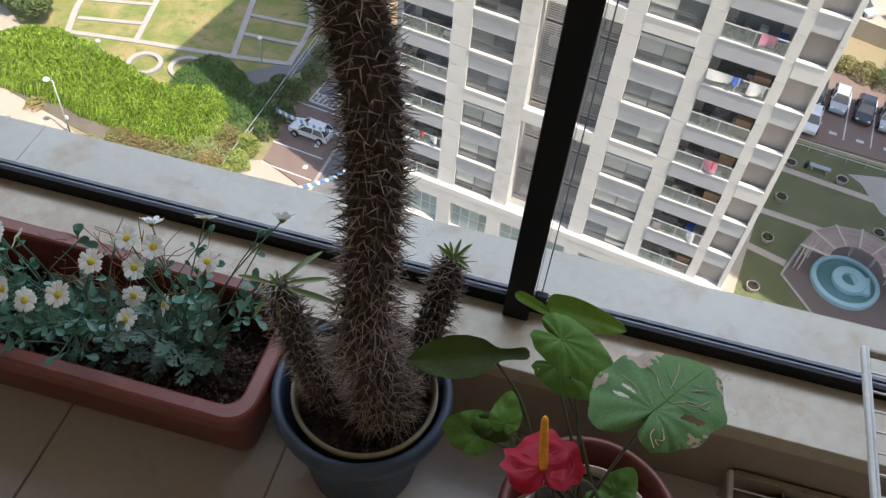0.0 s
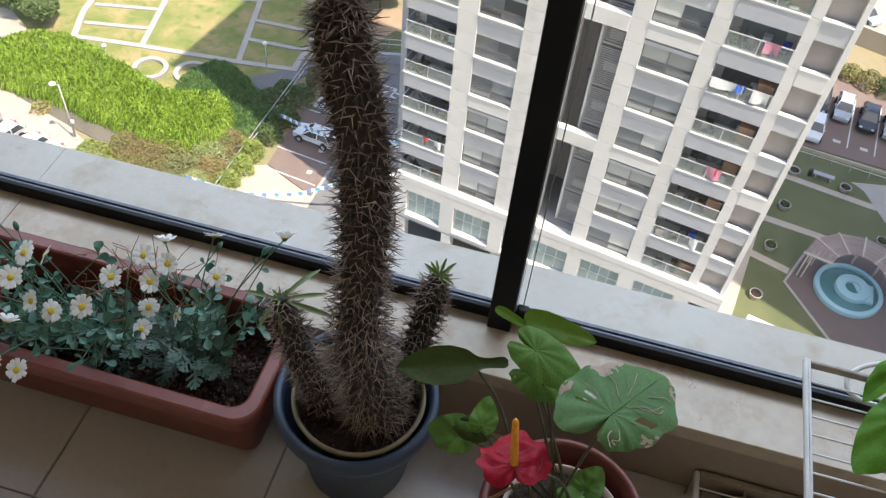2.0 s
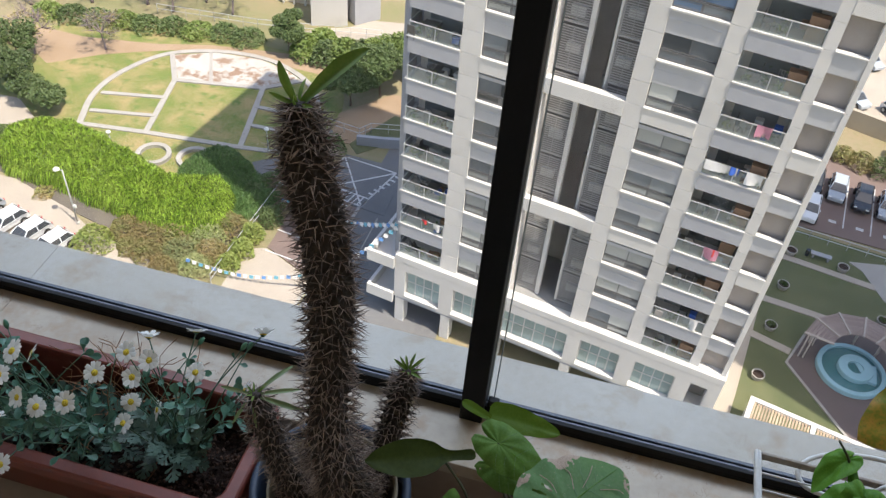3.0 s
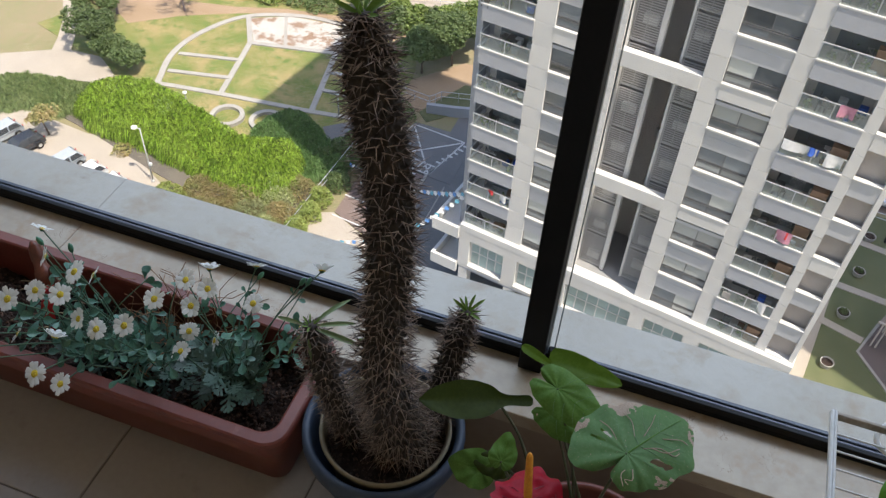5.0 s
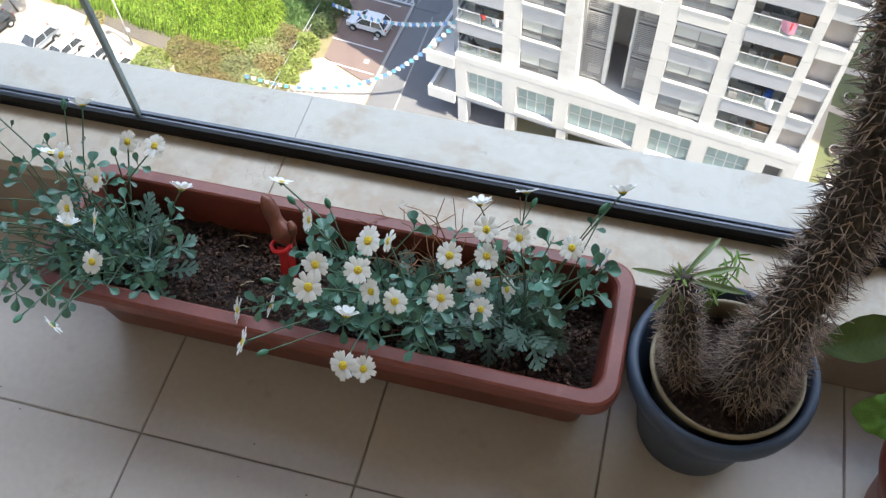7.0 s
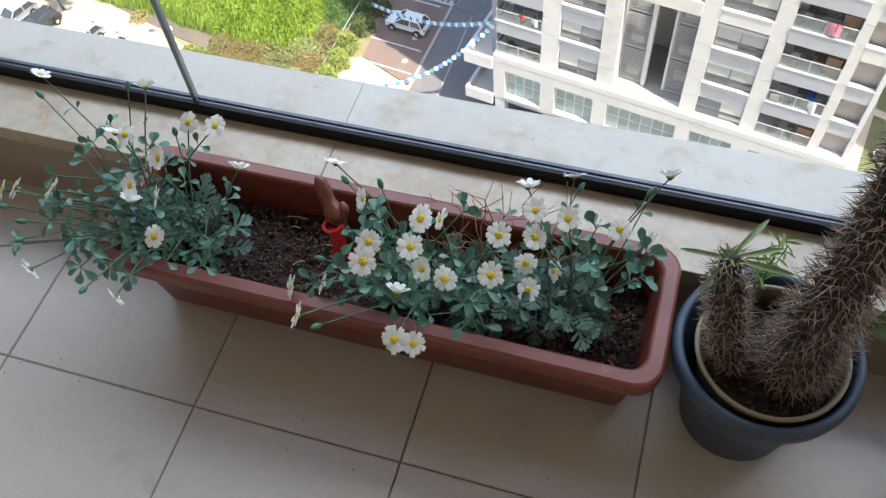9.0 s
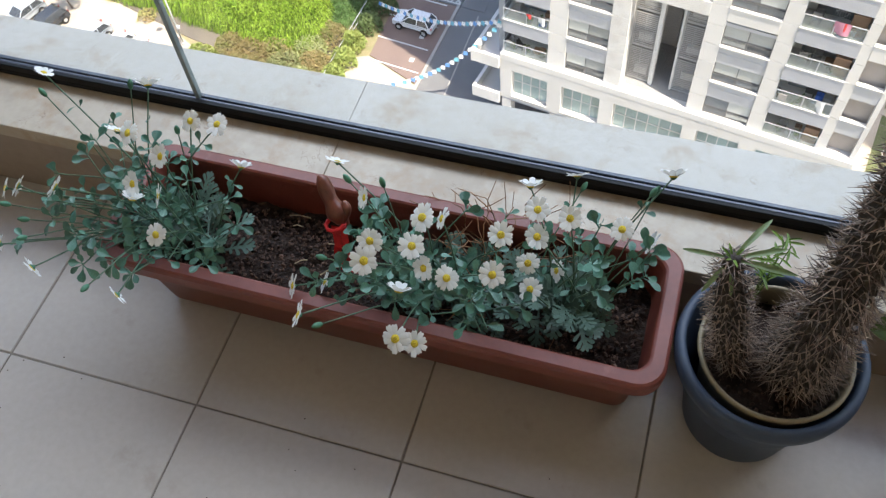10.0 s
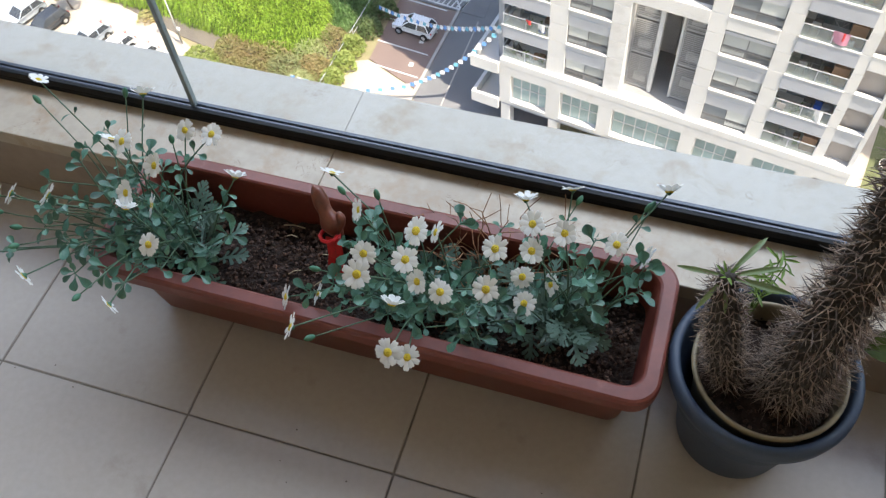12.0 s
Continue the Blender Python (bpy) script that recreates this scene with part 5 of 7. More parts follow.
for x in (0.0, 0.55):
    part("side_bar", Shape().box((x - 0.004, 0, 0.052), (x + 0.004, 0.218, 0.062), 0.001), M_RACK, low)
    for y in (0.01, 0.208):
        part("leg", Shape().tube([(x, y, 0), (x, y, 0.054)], 0.003, 8), M_RACK_OLD, low)
part("end_bar", Shape().box((0.004, 0.208, 0.053), (0.546, 0.218, 0.066), 0.001), M_RACK_OLD, low, "browned end bar, darkened for its shaded front")
part("end_bar", Shape().box((0.004, 0.0, 0.053), (0.546, 0.008, 0.060), 0.001), M_RACK_OLD, low)
for k in range(8):
    part("wire", Shape().tube([(0, 0.190 - 0.025 * k, 0.060), (0.55, 0.190 - 0.025 * k, 0.060)], 0.0013, 6), M_RACK, low)
for k in range(2):
    part("cross_bar", Shape().tube([(0.075 + 0.16 * k, 0.005, 0.057), (0.075 + 0.16 * k, 0.215, 0.057)], 0.0018, 6), M_RACK_OLD, low)
saucer = thing("saucer", "old cream plastic plant saucer on the floor", "saucer", m=Matrix.Translation((0.465, -0.145, 0.0)))
part("dish", Shape().lathe([(0.0, 0.004), (0.048, 0.0), (0.055, 0.006), (0.060, 0.026), (0.062, 0.027), (0.058, 0.027), (0.052, 0.008), (0.0, 0.007)], 36), M_CREAM_POT, saucer, smooth=True)
hose = Shape().tube(curve([(0.610, -0.095, 0.452), (0.575, -0.084, 0.436), (0.535, -0.079, 0.428), (0.495, -0.084, 0.424), (0.464, -0.098, 0.418), (0.453, -0.116, 0.410), (0.463, -0.131, 0.406),
                           (0.492, -0.136, 0.406), (0.525, -0.134, 0.416), (0.548, -0.127, 0.441), (0.572, -0.121, 0.4425), (0.620, -0.118, 0.4425)], 8), 0.0032, 8)
tagged(part("hose_loop", hose, M_RACK, smooth=True), "loop of grey-white plastic hose on the wire rack", "hose")

# ---- pothos on the rack ----
ppot = thing("flower_pot", "small brown plastic pot on the wire rack", "pot", m=Matrix.Translation((0.538, -0.279, RZ + 0.001)))
part("pot_wall", Shape().lathe([(0.0, 0.002), (0.045, 0.0), (0.058, 0.10), (0.063, 0.104), (0.063, 0.115), (0.058, 0.115), (0.055, 0.10), (0.0, 0.098)], 32), M_TERRA_DARK, ppot, smooth=True)
pothos = thing("pothos", "trailing pothos vine with green and browning leaves", "plant", m=Matrix.Translation((0.538, -0.279, 0.530)))
PO = Vector((0.538, -0.279, 0.530))


PL = heart_mesh("leaf", M_PLEAF, 0.3, 0.04, 14, narrow=0.66, back=0.5)
PL_CURL, PL_SLIM = heart_mesh("leaf", M_PLEAF, 0.5, 0.06, 17, narrow=0.56, back=0.3), heart_mesh("leaf", M_PLEAF, 0.9, 0.05, 16, narrow=0.20, back=0.3)
PL_OLD = heart_mesh("leaf", M_PLEAF_OLD, 0.25, 0.05, 15, narrow=0.8, back=0.7, scars=0.05)
VINES = ((((0.520, -0.235, 0.545), (0.506, -0.200, 0.470), (0.498, -0.155, 0.462), (0.490, -0.128, 0.474), (0.469, -0.126, 0.502)),
          (((0.489, -0.127, 0.472), (0.452, -0.164, 0.448), PL_CURL, (-0.5, -0.1, 0.85)), ((0.503, -0.190, 0.458), (0.490, -0.130, 0.474), PL_SLIM, (-0.8, -0.4, 0.5)))),
         (((0.515, -0.225, 0.550), (0.500, -0.205, 0.510), (0.487, -0.196, 0.478)),
          (((0.487, -0.198, 0.478), (0.440, -0.262, 0.445), PL, (-0.4, -0.3, 0.85)), ((0.487, -0.197, 0.478), (0.478, -0.163, 0.480), PL_SLIM, (-0.8, -0.5, 0.4)))),
         (((0.530, -0.230, 0.550), (0.515, -0.205, 0.515), (0.500, -0.192, 0.482)),
          (((0.500, -0.192, 0.482), (0.482, -0.262, 0.452), PL, (0.1, -0.5, 0.85)), ((0.504, -0.194, 0.486), (0.540, -0.232, 0.470), PL, (0.3, -0.4, 0.85)))),
         (((0.540, -0.250, 0.600), (0.530, -0.220, 0.660), (0.495, -0.195, 0.675)),
          (((0.492, -0.195, 0.672), (0.428, -0.232, 0.640), PL_OLD, (-0.45, -0.55, 0.7)),)))
for ends, leaves in VINES:
    ends = [Vector(p) for p in ends]
    line = curve([PO, *ends], 6)
    part("vine", Shape().tube([p - PO for p in line], [0.0036 - 0.0022 * k / len(line) for k in range(len(line))], 6), M_ASTEM, pothos, smooth=True)
    for a, b, me, up in leaves:
        a, b = Vector(a), Vector(b)
        part("leaf", me, None, pothos, "leaf half yellowed with rusty streaks" if me is PL_OLD else "", m=Matrix.Translation(-PO) @ along(a, b - a, up, (b - a).length))


# ---- the apartment tower across the courtyard ----
GZ, FLOORS, L0 = -50.0, 17, -42.94
tower = thing("apartment_building", "tall apartment tower clad in white stone with grey balconies", "building",
              m=Matrix.Translation((1.14, 41.069, 0)) @ Matrix.Rotation(-math.atan(0.1834), 4, "Z"))
TOP = L0 + 3 * FLOORS
COL_A, COL_B, RECESS, BAL_E, COL_E = (1.22, 4.25), (-8.63, -5.72), (-4.55, 0.16), (5.22, 8.70), (9.3, 10.85)
for u0, u1, y1 in ((-9.9, -8.63, 2.0), (-5.72, -4.55, 5.29), (0.16, 1.22, 5.29), (4.25, 5.22, 2.0), (8.70, 9.3, 2.0), (10.85, 11.15, 2.0)):
    pil = part("pilaster", Shape().box((u0 + 0.015, 0.03, L0), (u1 - 0.015, y1, TOP)), M_JOINT, tower, "stone-clad pilaster")
    slab_me = Shape().box((u0, 0.0, 0.010), (u1, y1 - 0.002, 1.490), 0.008).mesh("cladding_panel", M_STONE)
    for k in range(2 * FLOORS):
        part("cladding_panel", slab_me, None, pil, m=Matrix.Translation((0, 0, L0 + 1.5 * k)))
part("core_wall", Shape().box((-14.05, 2.0, GZ), (-5.3, 16, TOP)).box((0.8, 2.0, GZ), (11.14, 16, TOP)).box((-5.3, 5.3, GZ), (0.8, 16, TOP)), M_GREY_WALL, tower, "grey rendered wall behind the balconies")
part("corner_wall", Shape().box((-14.05, 0.9, L0 - 4), (-13.62, 2.0, TOP)), M_GREY_WALL, tower)
part("roof", Shape().box((-14.2, -0.1, TOP), (11.0, 16.1, TOP + 0.5), 0.05), M_STONE, tower)


def window_meshes(w, h):
    """Frame of a window with two upper sashes over a low rail and two low lights, and its panes."""
    top, m = h - 0.24, w / 2
    s = Shape().box((0, 0, 0), (w, 0.07, 0.07)).box((0, 0, top - 0.05), (w, 0.07, top)).box((0, 0, 0.07), (0.06, 0.07, top - 0.05)).box((w - 0.06, 0, 0.07), (w, 0.07, top - 0.05))
    s.box((0.06, -0.02, 0.50), (w - 0.06, 0.06, 0.57)).box((0.06, 0.0, 0.63), (w - 0.06, 0.06, 0.67)).box((m - 0.025, 0.0, 0.67), (m + 0.025, 0.06, top - 0.05)).box((m - 0.07, -0.01, 0.07), (m + 0.07, 0.06, 0.50))
    for a in (0.14, m + 0.12):
        s.box((a, -0.015, 0.12), (a + m - 0.28, 0.0, 0.15)).box((a, -0.015, 0.42), (a + m - 0.28, 0.0, 0.45))
    up = Shape().box((0.06, 0.03, 0.67), (m - 0.025, 0.045, top - 0.05))
    lo = Shape().box((0.06, 0.03, 0.07), (m - 0.07, 0.045, 0.50))
    mats = (M_PANE, M_PANE_LIGHT, M_PANE_MID, M_PANE_BLUE)
    return s.mesh("window", M_WFRAME), [up.mesh("pane", q) for q in mats], [lo.mesh("pane", q) for q in mats]


rb = random.Random(17)
for (u0, u1) in (COL_A, COL_B):
    w, h = u1 - u0, 1.80
    fr_me, uppers, lowers = window_meshes(w, h)
    sill_me = Shape().box((0, -0.07, -0.10), (w, 0.22, 0.02), 0.015).mesh("window_sill", M_STONE)
    span_me = Shape().box((0, 0.09, -1.20), (w, 2.0, -0.10)).box((0, 0.065, -0.64), (w, 0.09, -0.57)).mesh("spandrel", M_SPANDREL)
    fill_me = Shape().box((0, 0.26, 0.02), (w, 2.0, 1.56)).box((0, 0.10, 1.57), (w, 2.0, 1.80)).mesh("inner_wall", M_SPANDREL)
    band_me = Shape().box((0, -0.02, -1.02), (w, 2.0, -0.10), 0.02).mesh("band", M_STONE)
    for k in range(FLOORS):
        at = Matrix.Translation((u0, 0, L0 + 3 * k))
        if k:
            part("band" if k % 3 == 0 else "spandrel", band_me if k % 3 == 0 else span_me, None, tower, m=at)
        part("window_sill", sill_me, None, tower, m=at)
        part("inner_wall", fill_me, None, tower, m=at)
        wd = part("window", fr_me, None, tower, m=at @ Matrix.Translation((0, 0.16, 0.02)))
        mood = rb.choice((1, 1, 1, 2, 0, 3 if k > 4 else 1))
        for q in range(2):
            i = mood if rb.random() < 0.75 else rb.randrange(3)
            part("pane", uppers[i], None, wd, m=Matrix.Translation((q * (w / 2 - 0.035), 0.0, 0)))
            j = rb.choice((2, 1, 0, i))
            part("pane", lowers[j], None, wd, m=Matrix.Translation((q * (w / 2 + 0.01), 0.0, 0)))
# the open service shaft with its louvre screens
beam_me = Shape().box((RECESS[0], -0.02, -1.02), (RECESS[1], 0.5, 0.0), 0.02).mesh("beam", M_STONE)
def louvre(w):
    sh = Shape().box((0, 0, 0), (w, 0.06, 0.07)).box((0, 0, 2.73), (w, 0.06, 2.80)).box((0, 0, 0), (0.05, 0.06, 2.8)).box((w - 0.05, 0, 0), (w, 0.06, 2.8)).box((w / 2 - 0.02, 0, 0), (w / 2 + 0.02, 0.05, 2.8))
    for q in range(17):
        sh.box((0.05, -0.012, 0.11 + 0.155 * q), (w - 0.05, 0.012, 0.172 + 0.155 * q))
    return sh.mesh("louvre_panel", M_SHAFT_SLAT)


louvre_l, louvre_r = louvre(1.62), louvre(1.45)
ac_me = Shape().box((0, 0, 0), (0.85, 0.35, 0.6), 0.03).mesh("air_conditioner", M_AC)
# sheets added behind the louvres for the dark of their gaps
backing_me = Shape().box((-4.54, 1.62, 0.05), (-2.94, 1.68, 2.95)).box((-1.28, 1.62, 0.05), (0.15, 1.68, 2.95)).mesh("louvre_backing", M_LOUVRE_GAP)
for u in (-2.3, -1.9, -1.75):
    part("pipe", Shape().tube([(u, 5.15, L0), (u, 5.15, TOP - 0.1)], 0.06, 8), M_STONE, tower, "drain pipe in the shaft")
part("shaft_post", Shape().box((-2.90, 1.0, L0), (-2.62, 1.4, TOP)).box((-1.46, 1.1, L0), (-1.32, 1.4, TOP)), M_STONE, tower, "slim posts in the open shaft")
part("shaft_wall", Shape().box((RECESS[0] + 0.01, 5.20, L0 + 0.01), (RECESS[1] - 0.01, 5.299, TOP)), M_SHAFT, tower)
part("shaft_floor", Shape().box((RECESS[0], 0.5, L0 - 0.4), (RECESS[1], 5.3, L0)), M_SHAFT_FLOOR, tower)
for k in range(FLOORS):
    z = L0 + 3 * k
    if k % 3 == 0:
        part("beam", beam_me, None, tower, m=Matrix.Translation((0, 0, z)))
    for u, me in ((-4.53, louvre_l), (-1.30, louvre_r)):
        part("louvre_panel", me, None, tower, m=Matrix.Translation((u, 1.10, z + 0.10)))
    part("louvre_backing", backing_me, None, tower, m=Matrix.Translation((0, 0, z)))
    for u in (-4.2 + rb.uniform(0, 0.2), -1.1 + rb.uniform(0, 0.3)):
        part("air_conditioner", ac_me, None, tower, m=Matrix.Translation((u, 1.22, z + rb.choice((0.5, 1.2)))))
    if k % 2:
        part("air_conditioner", ac_me, None, tower, m=Matrix.Translation((-2.5 + rb.uniform(0, 0.2), 4.8, z + 0.6)))


def balcony_meshes(u0, u1):
    w = u1 - u0
    upstand = Shape().box((0, -0.05, -1.12), (w, 0.16, -0.06), 0.01).mesh("balcony_front", M_SLAB)
    cap = Shape().box((0, -0.09, -0.06), (w, 0.20, 0.05), 0.012).mesh("balcony_ledge", M_STONE)
    slab = Shape().box((0.01, 0.16, -0.45), (w - 0.01, 1.99, -0.25)).mesh("balcony_floor", M_BFLOOR)
    glass = Shape().box((0.03, 0.0, 0.06), (w / 2 - 0.03, 0.016, 0.92)).mesh("glass_panel", M_RAIL_GLASS)
    rail = Shape().box((0, -0.02, 0.93), (w, 0.035, 0.985), 0.008)
    for q in range(3):
        rail.box((q * (w - 0.05) / 2, -0.01, 0.05), (q * (w - 0.05) / 2 + 0.05, 0.03, 0.93))
    return upstand, cap, slab, glass, rail.mesh("railing", M_RAIL)


box_me = Shape().box((0, 0, 0), (0.9, 0.5, 1.5), 0.02).mesh("cabinet", M_BOX)
chair_me = Shape().box((0, 0, 0.42), (0.5, 0.5, 0.47), 0.01).box((0, 0.45, 0.47), (0.5, 0.5, 0.95), 0.01).box((0, 0, 0), (0.05, 0.05, 0.42)).box((0.45, 0, 0), (0.5, 0.05, 0.42)).box((0, 0.45, 0), (0.05, 0.5, 0.42)).box((0.45, 0.45, 0), (0.5, 0.5, 0.42)).mesh("chair", M_DIM)
table_me = Shape().box((0, 0, 0.70), (1.1, 0.7, 0.75), 0.01).box((0.5, 0.3, 0), (0.6, 0.4, 0.7)).mesh("table", M_DIM)
door_me = Shape().box((0, 0, 0), (2.4, 0.05, 2.1)).mesh("balcony_door", M_PANE_MID)
inner_me = Shape().box((0, 0, 0), (3.68, 0.02, 2.5)).mesh("balcony_wall", M_INNER)


def leaf_tuft(r):
    """A handful of leaves for a potted plant on a far balcony."""
    v, f = [], []
    for _ in range(34):
        p = Vector((r.gauss(0, 0.16), r.gauss(0, 0.13), 0.35 + abs(r.gauss(0, 0.28))))
        a = Vector((r.gauss(0, 1), r.gauss(0, 1), r.gauss(0, 1))).normalized() * 0.10
        b = a.cross(Vector((r.gauss(0, 1), r.gauss(0, 1), r.gauss(0, 1)))).normalized() * 0.05
        k = len(v)
        v += [p - a, p + b, p + a, p - b]
        f.append((k, k + 1, k + 2, k + 3))
    return v, f


def cloth(w, h, seed):
    """A hanging cloth with folds, 2 cm thick."""
    r = random.Random(seed)
    a = r.random() * 6
    vs, n = [], 12
    for y in (0.0, 0.02):
        for i in range(n + 1):
            for j in range(3):
                vs.append((w * i / n, y + 0.05 * math.sin(5 * i / n + a) * j, -h * j / 2 * (1 + 0.1 * math.sin(3 * i + a))))
    fs = []
    for q in range(2):
        for i in range(n):
            for j in range(2):
                b = q * (n + 1) * 3 + i * 3 + j
                fs.append((b, b + 1, b + 4, b + 3))
    return Shape().add(vs, fs)


for (u0, u1), side in ((BAL_E, False), ((-13.3, -9.9), True)):
    w = u1 - u0
    upstand, cap, slab, glass, rail = balcony_meshes(u0, u1)
    for k in range(FLOORS):
        z = L0 + 3 * k
        at = Matrix.Translation((u0, 0, z))
        if not (k == 0 and side):
            part("balcony_front", upstand, None, tower, m=at)
        part("balcony_ledge", cap, None, tower, m=at)
        part("balcony_floor", slab, None, tower, m=at)
        rl = part("railing", rail, None, tower, m=at)
        for q in range(2):
            part("glass_panel", glass, None, rl, m=Matrix.Translation((q * w / 2, 0, 0)))
        part("balcony_wall", inner_me, None, tower, m=Matrix.Translation((u0, 1.975, z - 0.25)) @ Matrix.Diagonal((w / 3.7, 1, 1, 1)))
        part("balcony_door", door_me, None, tower, m=Matrix.Translation((u0 + 0.5, 1.92, z - 0.24)))
        if side:
            part("side_rail", Shape().box((u0 - 0.02, 0.03, z + 0.93), (u0 + 0.03, 1.9, z + 0.98)).box((u0 - 0.12, -0.10, z - 0.05), (u0 + 0.06, 1.9, z + 0.05)), M_RAIL, tower)
            part("side_front", Shape().box((u0 - 0.05, 0.0, z - 1.1), (u0 + 0.02, 0.9, z - 0.06)), M_SLAB, tower)
        floor_z = z - 0.25
        if not side and k % 5 != 1:
            part("cabinet", box_me, None, tower, "brown cabinet on a balcony", m=Matrix.Translation((u1 - 1.0, rb.uniform(0.3, 0.7), floor_z)))
        for q in range(rb.randrange(1, 4)):
            part("chair", chair_me, None, tower, m=Matrix.Translation((u0 + rb.uniform(0.4, w - 1.6), rb.uniform(0.4, 1.2), floor_z)) @ Matrix.Rotation(rb.choice((0, 1.57, 3.1, 2.4)), 4, "Z"))
        if rb.random() < 0.6:
            part("table", table_me, None, tower, m=Matrix.Translation((u0 + rb.uniform(0.4, w - 1.8), rb.uniform(0.4, 1.1), floor_z)))
crate = [Shape().box((0, 0, 0), (0.45, 0.4, 0.38), 0.02).mesh("storage_box", q) for q in (M_CLOTH_WHITE, M_BOX, M_AC, M_CLOTH_BLUE)]
tub_me = Shape().lathe([(0.0, 0.0), (0.13, 0.0), (0.18, 0.32), (0.15, 0.32), (0.14, 0.28), (0.0, 0.28)], 12).mesh("plant_pot", M_KERB)
rk = Shape()
for q in range(7):
    rk.tube([(0.13 * q, 0, 0.92), (0.13 * q, 1.1, 0.92)], 0.012, 4)
for y in (0.1, 1.0):
    rk.tube([(0, y, 0.92), (0.8, y, 0.0)], 0.015, 4).tube([(0.8, y, 0.92), (0.0, y, 0.0)], 0.015, 4).tube([(0, y, 0.92), (0.8, y, 0.92)], 0.015, 4)
rack_me = rk.mesh("drying_rack", M_AC)
for (u0, u1) in (BAL_E, (-13.3, -9.9)):
    for k in range(FLOORS):
        fz = L0 + 3 * k - 0.25
        for _ in range(rb.randrange(2, 5)):
            part("storage_box", crate[rb.randrange(4)], None, tower, m=Matrix.Translation((u1 - rb.uniform(0.5, 1.7), rb.uniform(0.2, 1.3), fz + rb.choice((0, 0, 0.39)))))
        for _ in range(rb.randrange(1, 4)):
            at = Matrix.Translation((rb.uniform(u0 + 0.3, u1 - 0.3), rb.uniform(0.3, 0.6), fz))
            po = part("plant_pot", tub_me, None, tower, m=at)
            cr = random.Random(rb.randrange(999))
            tagged(part("foliage", Shape().add(*leaf_tuft(cr)), rb.choice((M_TREE, M_TREE_LIGHT)), po), kind="stuff")
        if rb.random() < 0.5:
            part("drying_rack", rack_me, None, tower, m=Matrix.Translation((rb.uniform(u0 + 0.3, u1 - 1.3), rb.uniform(0.3, 0.6), fz)))
for u, k, mat, w, h, lab in ((7.2, 6, M_CLOTH_PINK, 0.8, 0.7, "pink washing"), (6.7, 5, M_CLOTH_BLUE, 0.5, 0.5, "blue washing"), (6.9, 3, M_CLOTH_PINK, 0.9, 0.8, "pink blanket"), (5.3, 5, M_CLOTH_WHITE, 1.8, 0.6, "white sheet"),
                             (7.6, 5, M_CLOTH_WHITE, 0.9, 0.8, "white washing"), (7.3, 3, M_CLOTH_RED, 0.3, 0.5, "red cloth"), (-11.6, 1, M_CLOTH_RED, 0.4, 0.3, "red cloth"), (7.7, 1, M_CLOTH_WHITE, 0.5, 0.9, "white washing"), (-10.7, 1, M_CLOTH_WHITE, 0.5, 0.6, "white washing")):
    part("laundry", cloth(w, h, k), mat, tower, lab, m=Matrix.Translation((u, -0.06, L0 + 3 * k + 1.05)))
# end column of recessed loggias
lw = COL_E[1] - COL_E[0]
e_front = Shape().box((0, 0.05, -1.15), (lw, 0.25, 0.0)).mesh("loggia_front", M_SPANDREL)
e_cap = Shape().box((0, -0.06, 0.0), (lw, 0.27, 0.08), 0.01).mesh("loggia_ledge", M_STONE)
e_band = Shape().box((0, -0.02, -1.02), (lw, 0.30, 0.0), 0.02).mesh("band", M_STONE)
e_wall = Shape().box((0, 0.55, -0.3), (lw, 1.98, 1.9)).mesh("loggia_wall", M_LOGGIA)
e_slab = Shape().box((0, 0.25, -0.5), (lw, 0.56, -0.3)).mesh("loggia_floor", M_RECESS_SHADE)
for k in range(FLOORS):
    at = Matrix.Translation((COL_E[0], 0, L0 + 3 * k))
    part("band" if k % 3 == 0 else "loggia_front", e_band if k % 3 == 0 else e_front, None, tower, m=at)
    part("loggia_ledge", e_cap, None, tower, m=at)
    part("loggia_wall", e_wall, None, tower, m=at)
    part("loggia_floor", e_slab, None, tower, m=at)
# podium storey
PT, PB = L0, -47.3
part("podium_cornice", Shape().box((-13.4, -0.35, PT - 0.55), (11.25, 1.99, PT - 0.005), 0.015), M_STONE, tower)
part("podium_band", Shape().box((-13.4, -0.33, -44.35), (11.2, 1.99, PT - 0.551)), M_STONE, tower)
part("podium_band", Shape().box((-13.4, -0.33, PB), (11.2, 1.99, -46.95)), M_STONE, tower)
panes = [(-12.52, -9.68, 4), (-8.60, -5.68, 4), (-4.65, 0.34, 6), (1.32, 4.24, 4), (5.30, 8.20, 4)]
edges = [-13.4] + [q for a, b, _ in panes for q in (a, b)] + [9.25, 10.5] + [11.2]
for a, b in zip(edges[0::2], edges[1::2]):
    part("podium_pier", Shape().box((a, -0.33, -46.95), (b, 1.99, -44.35)), M_STONE, tower)
part("podium_opening", Shape().box((9.25, 1.2, -46.95), (10.5, 1.99, -44.35)), M_RECESS_SHADE, tower)
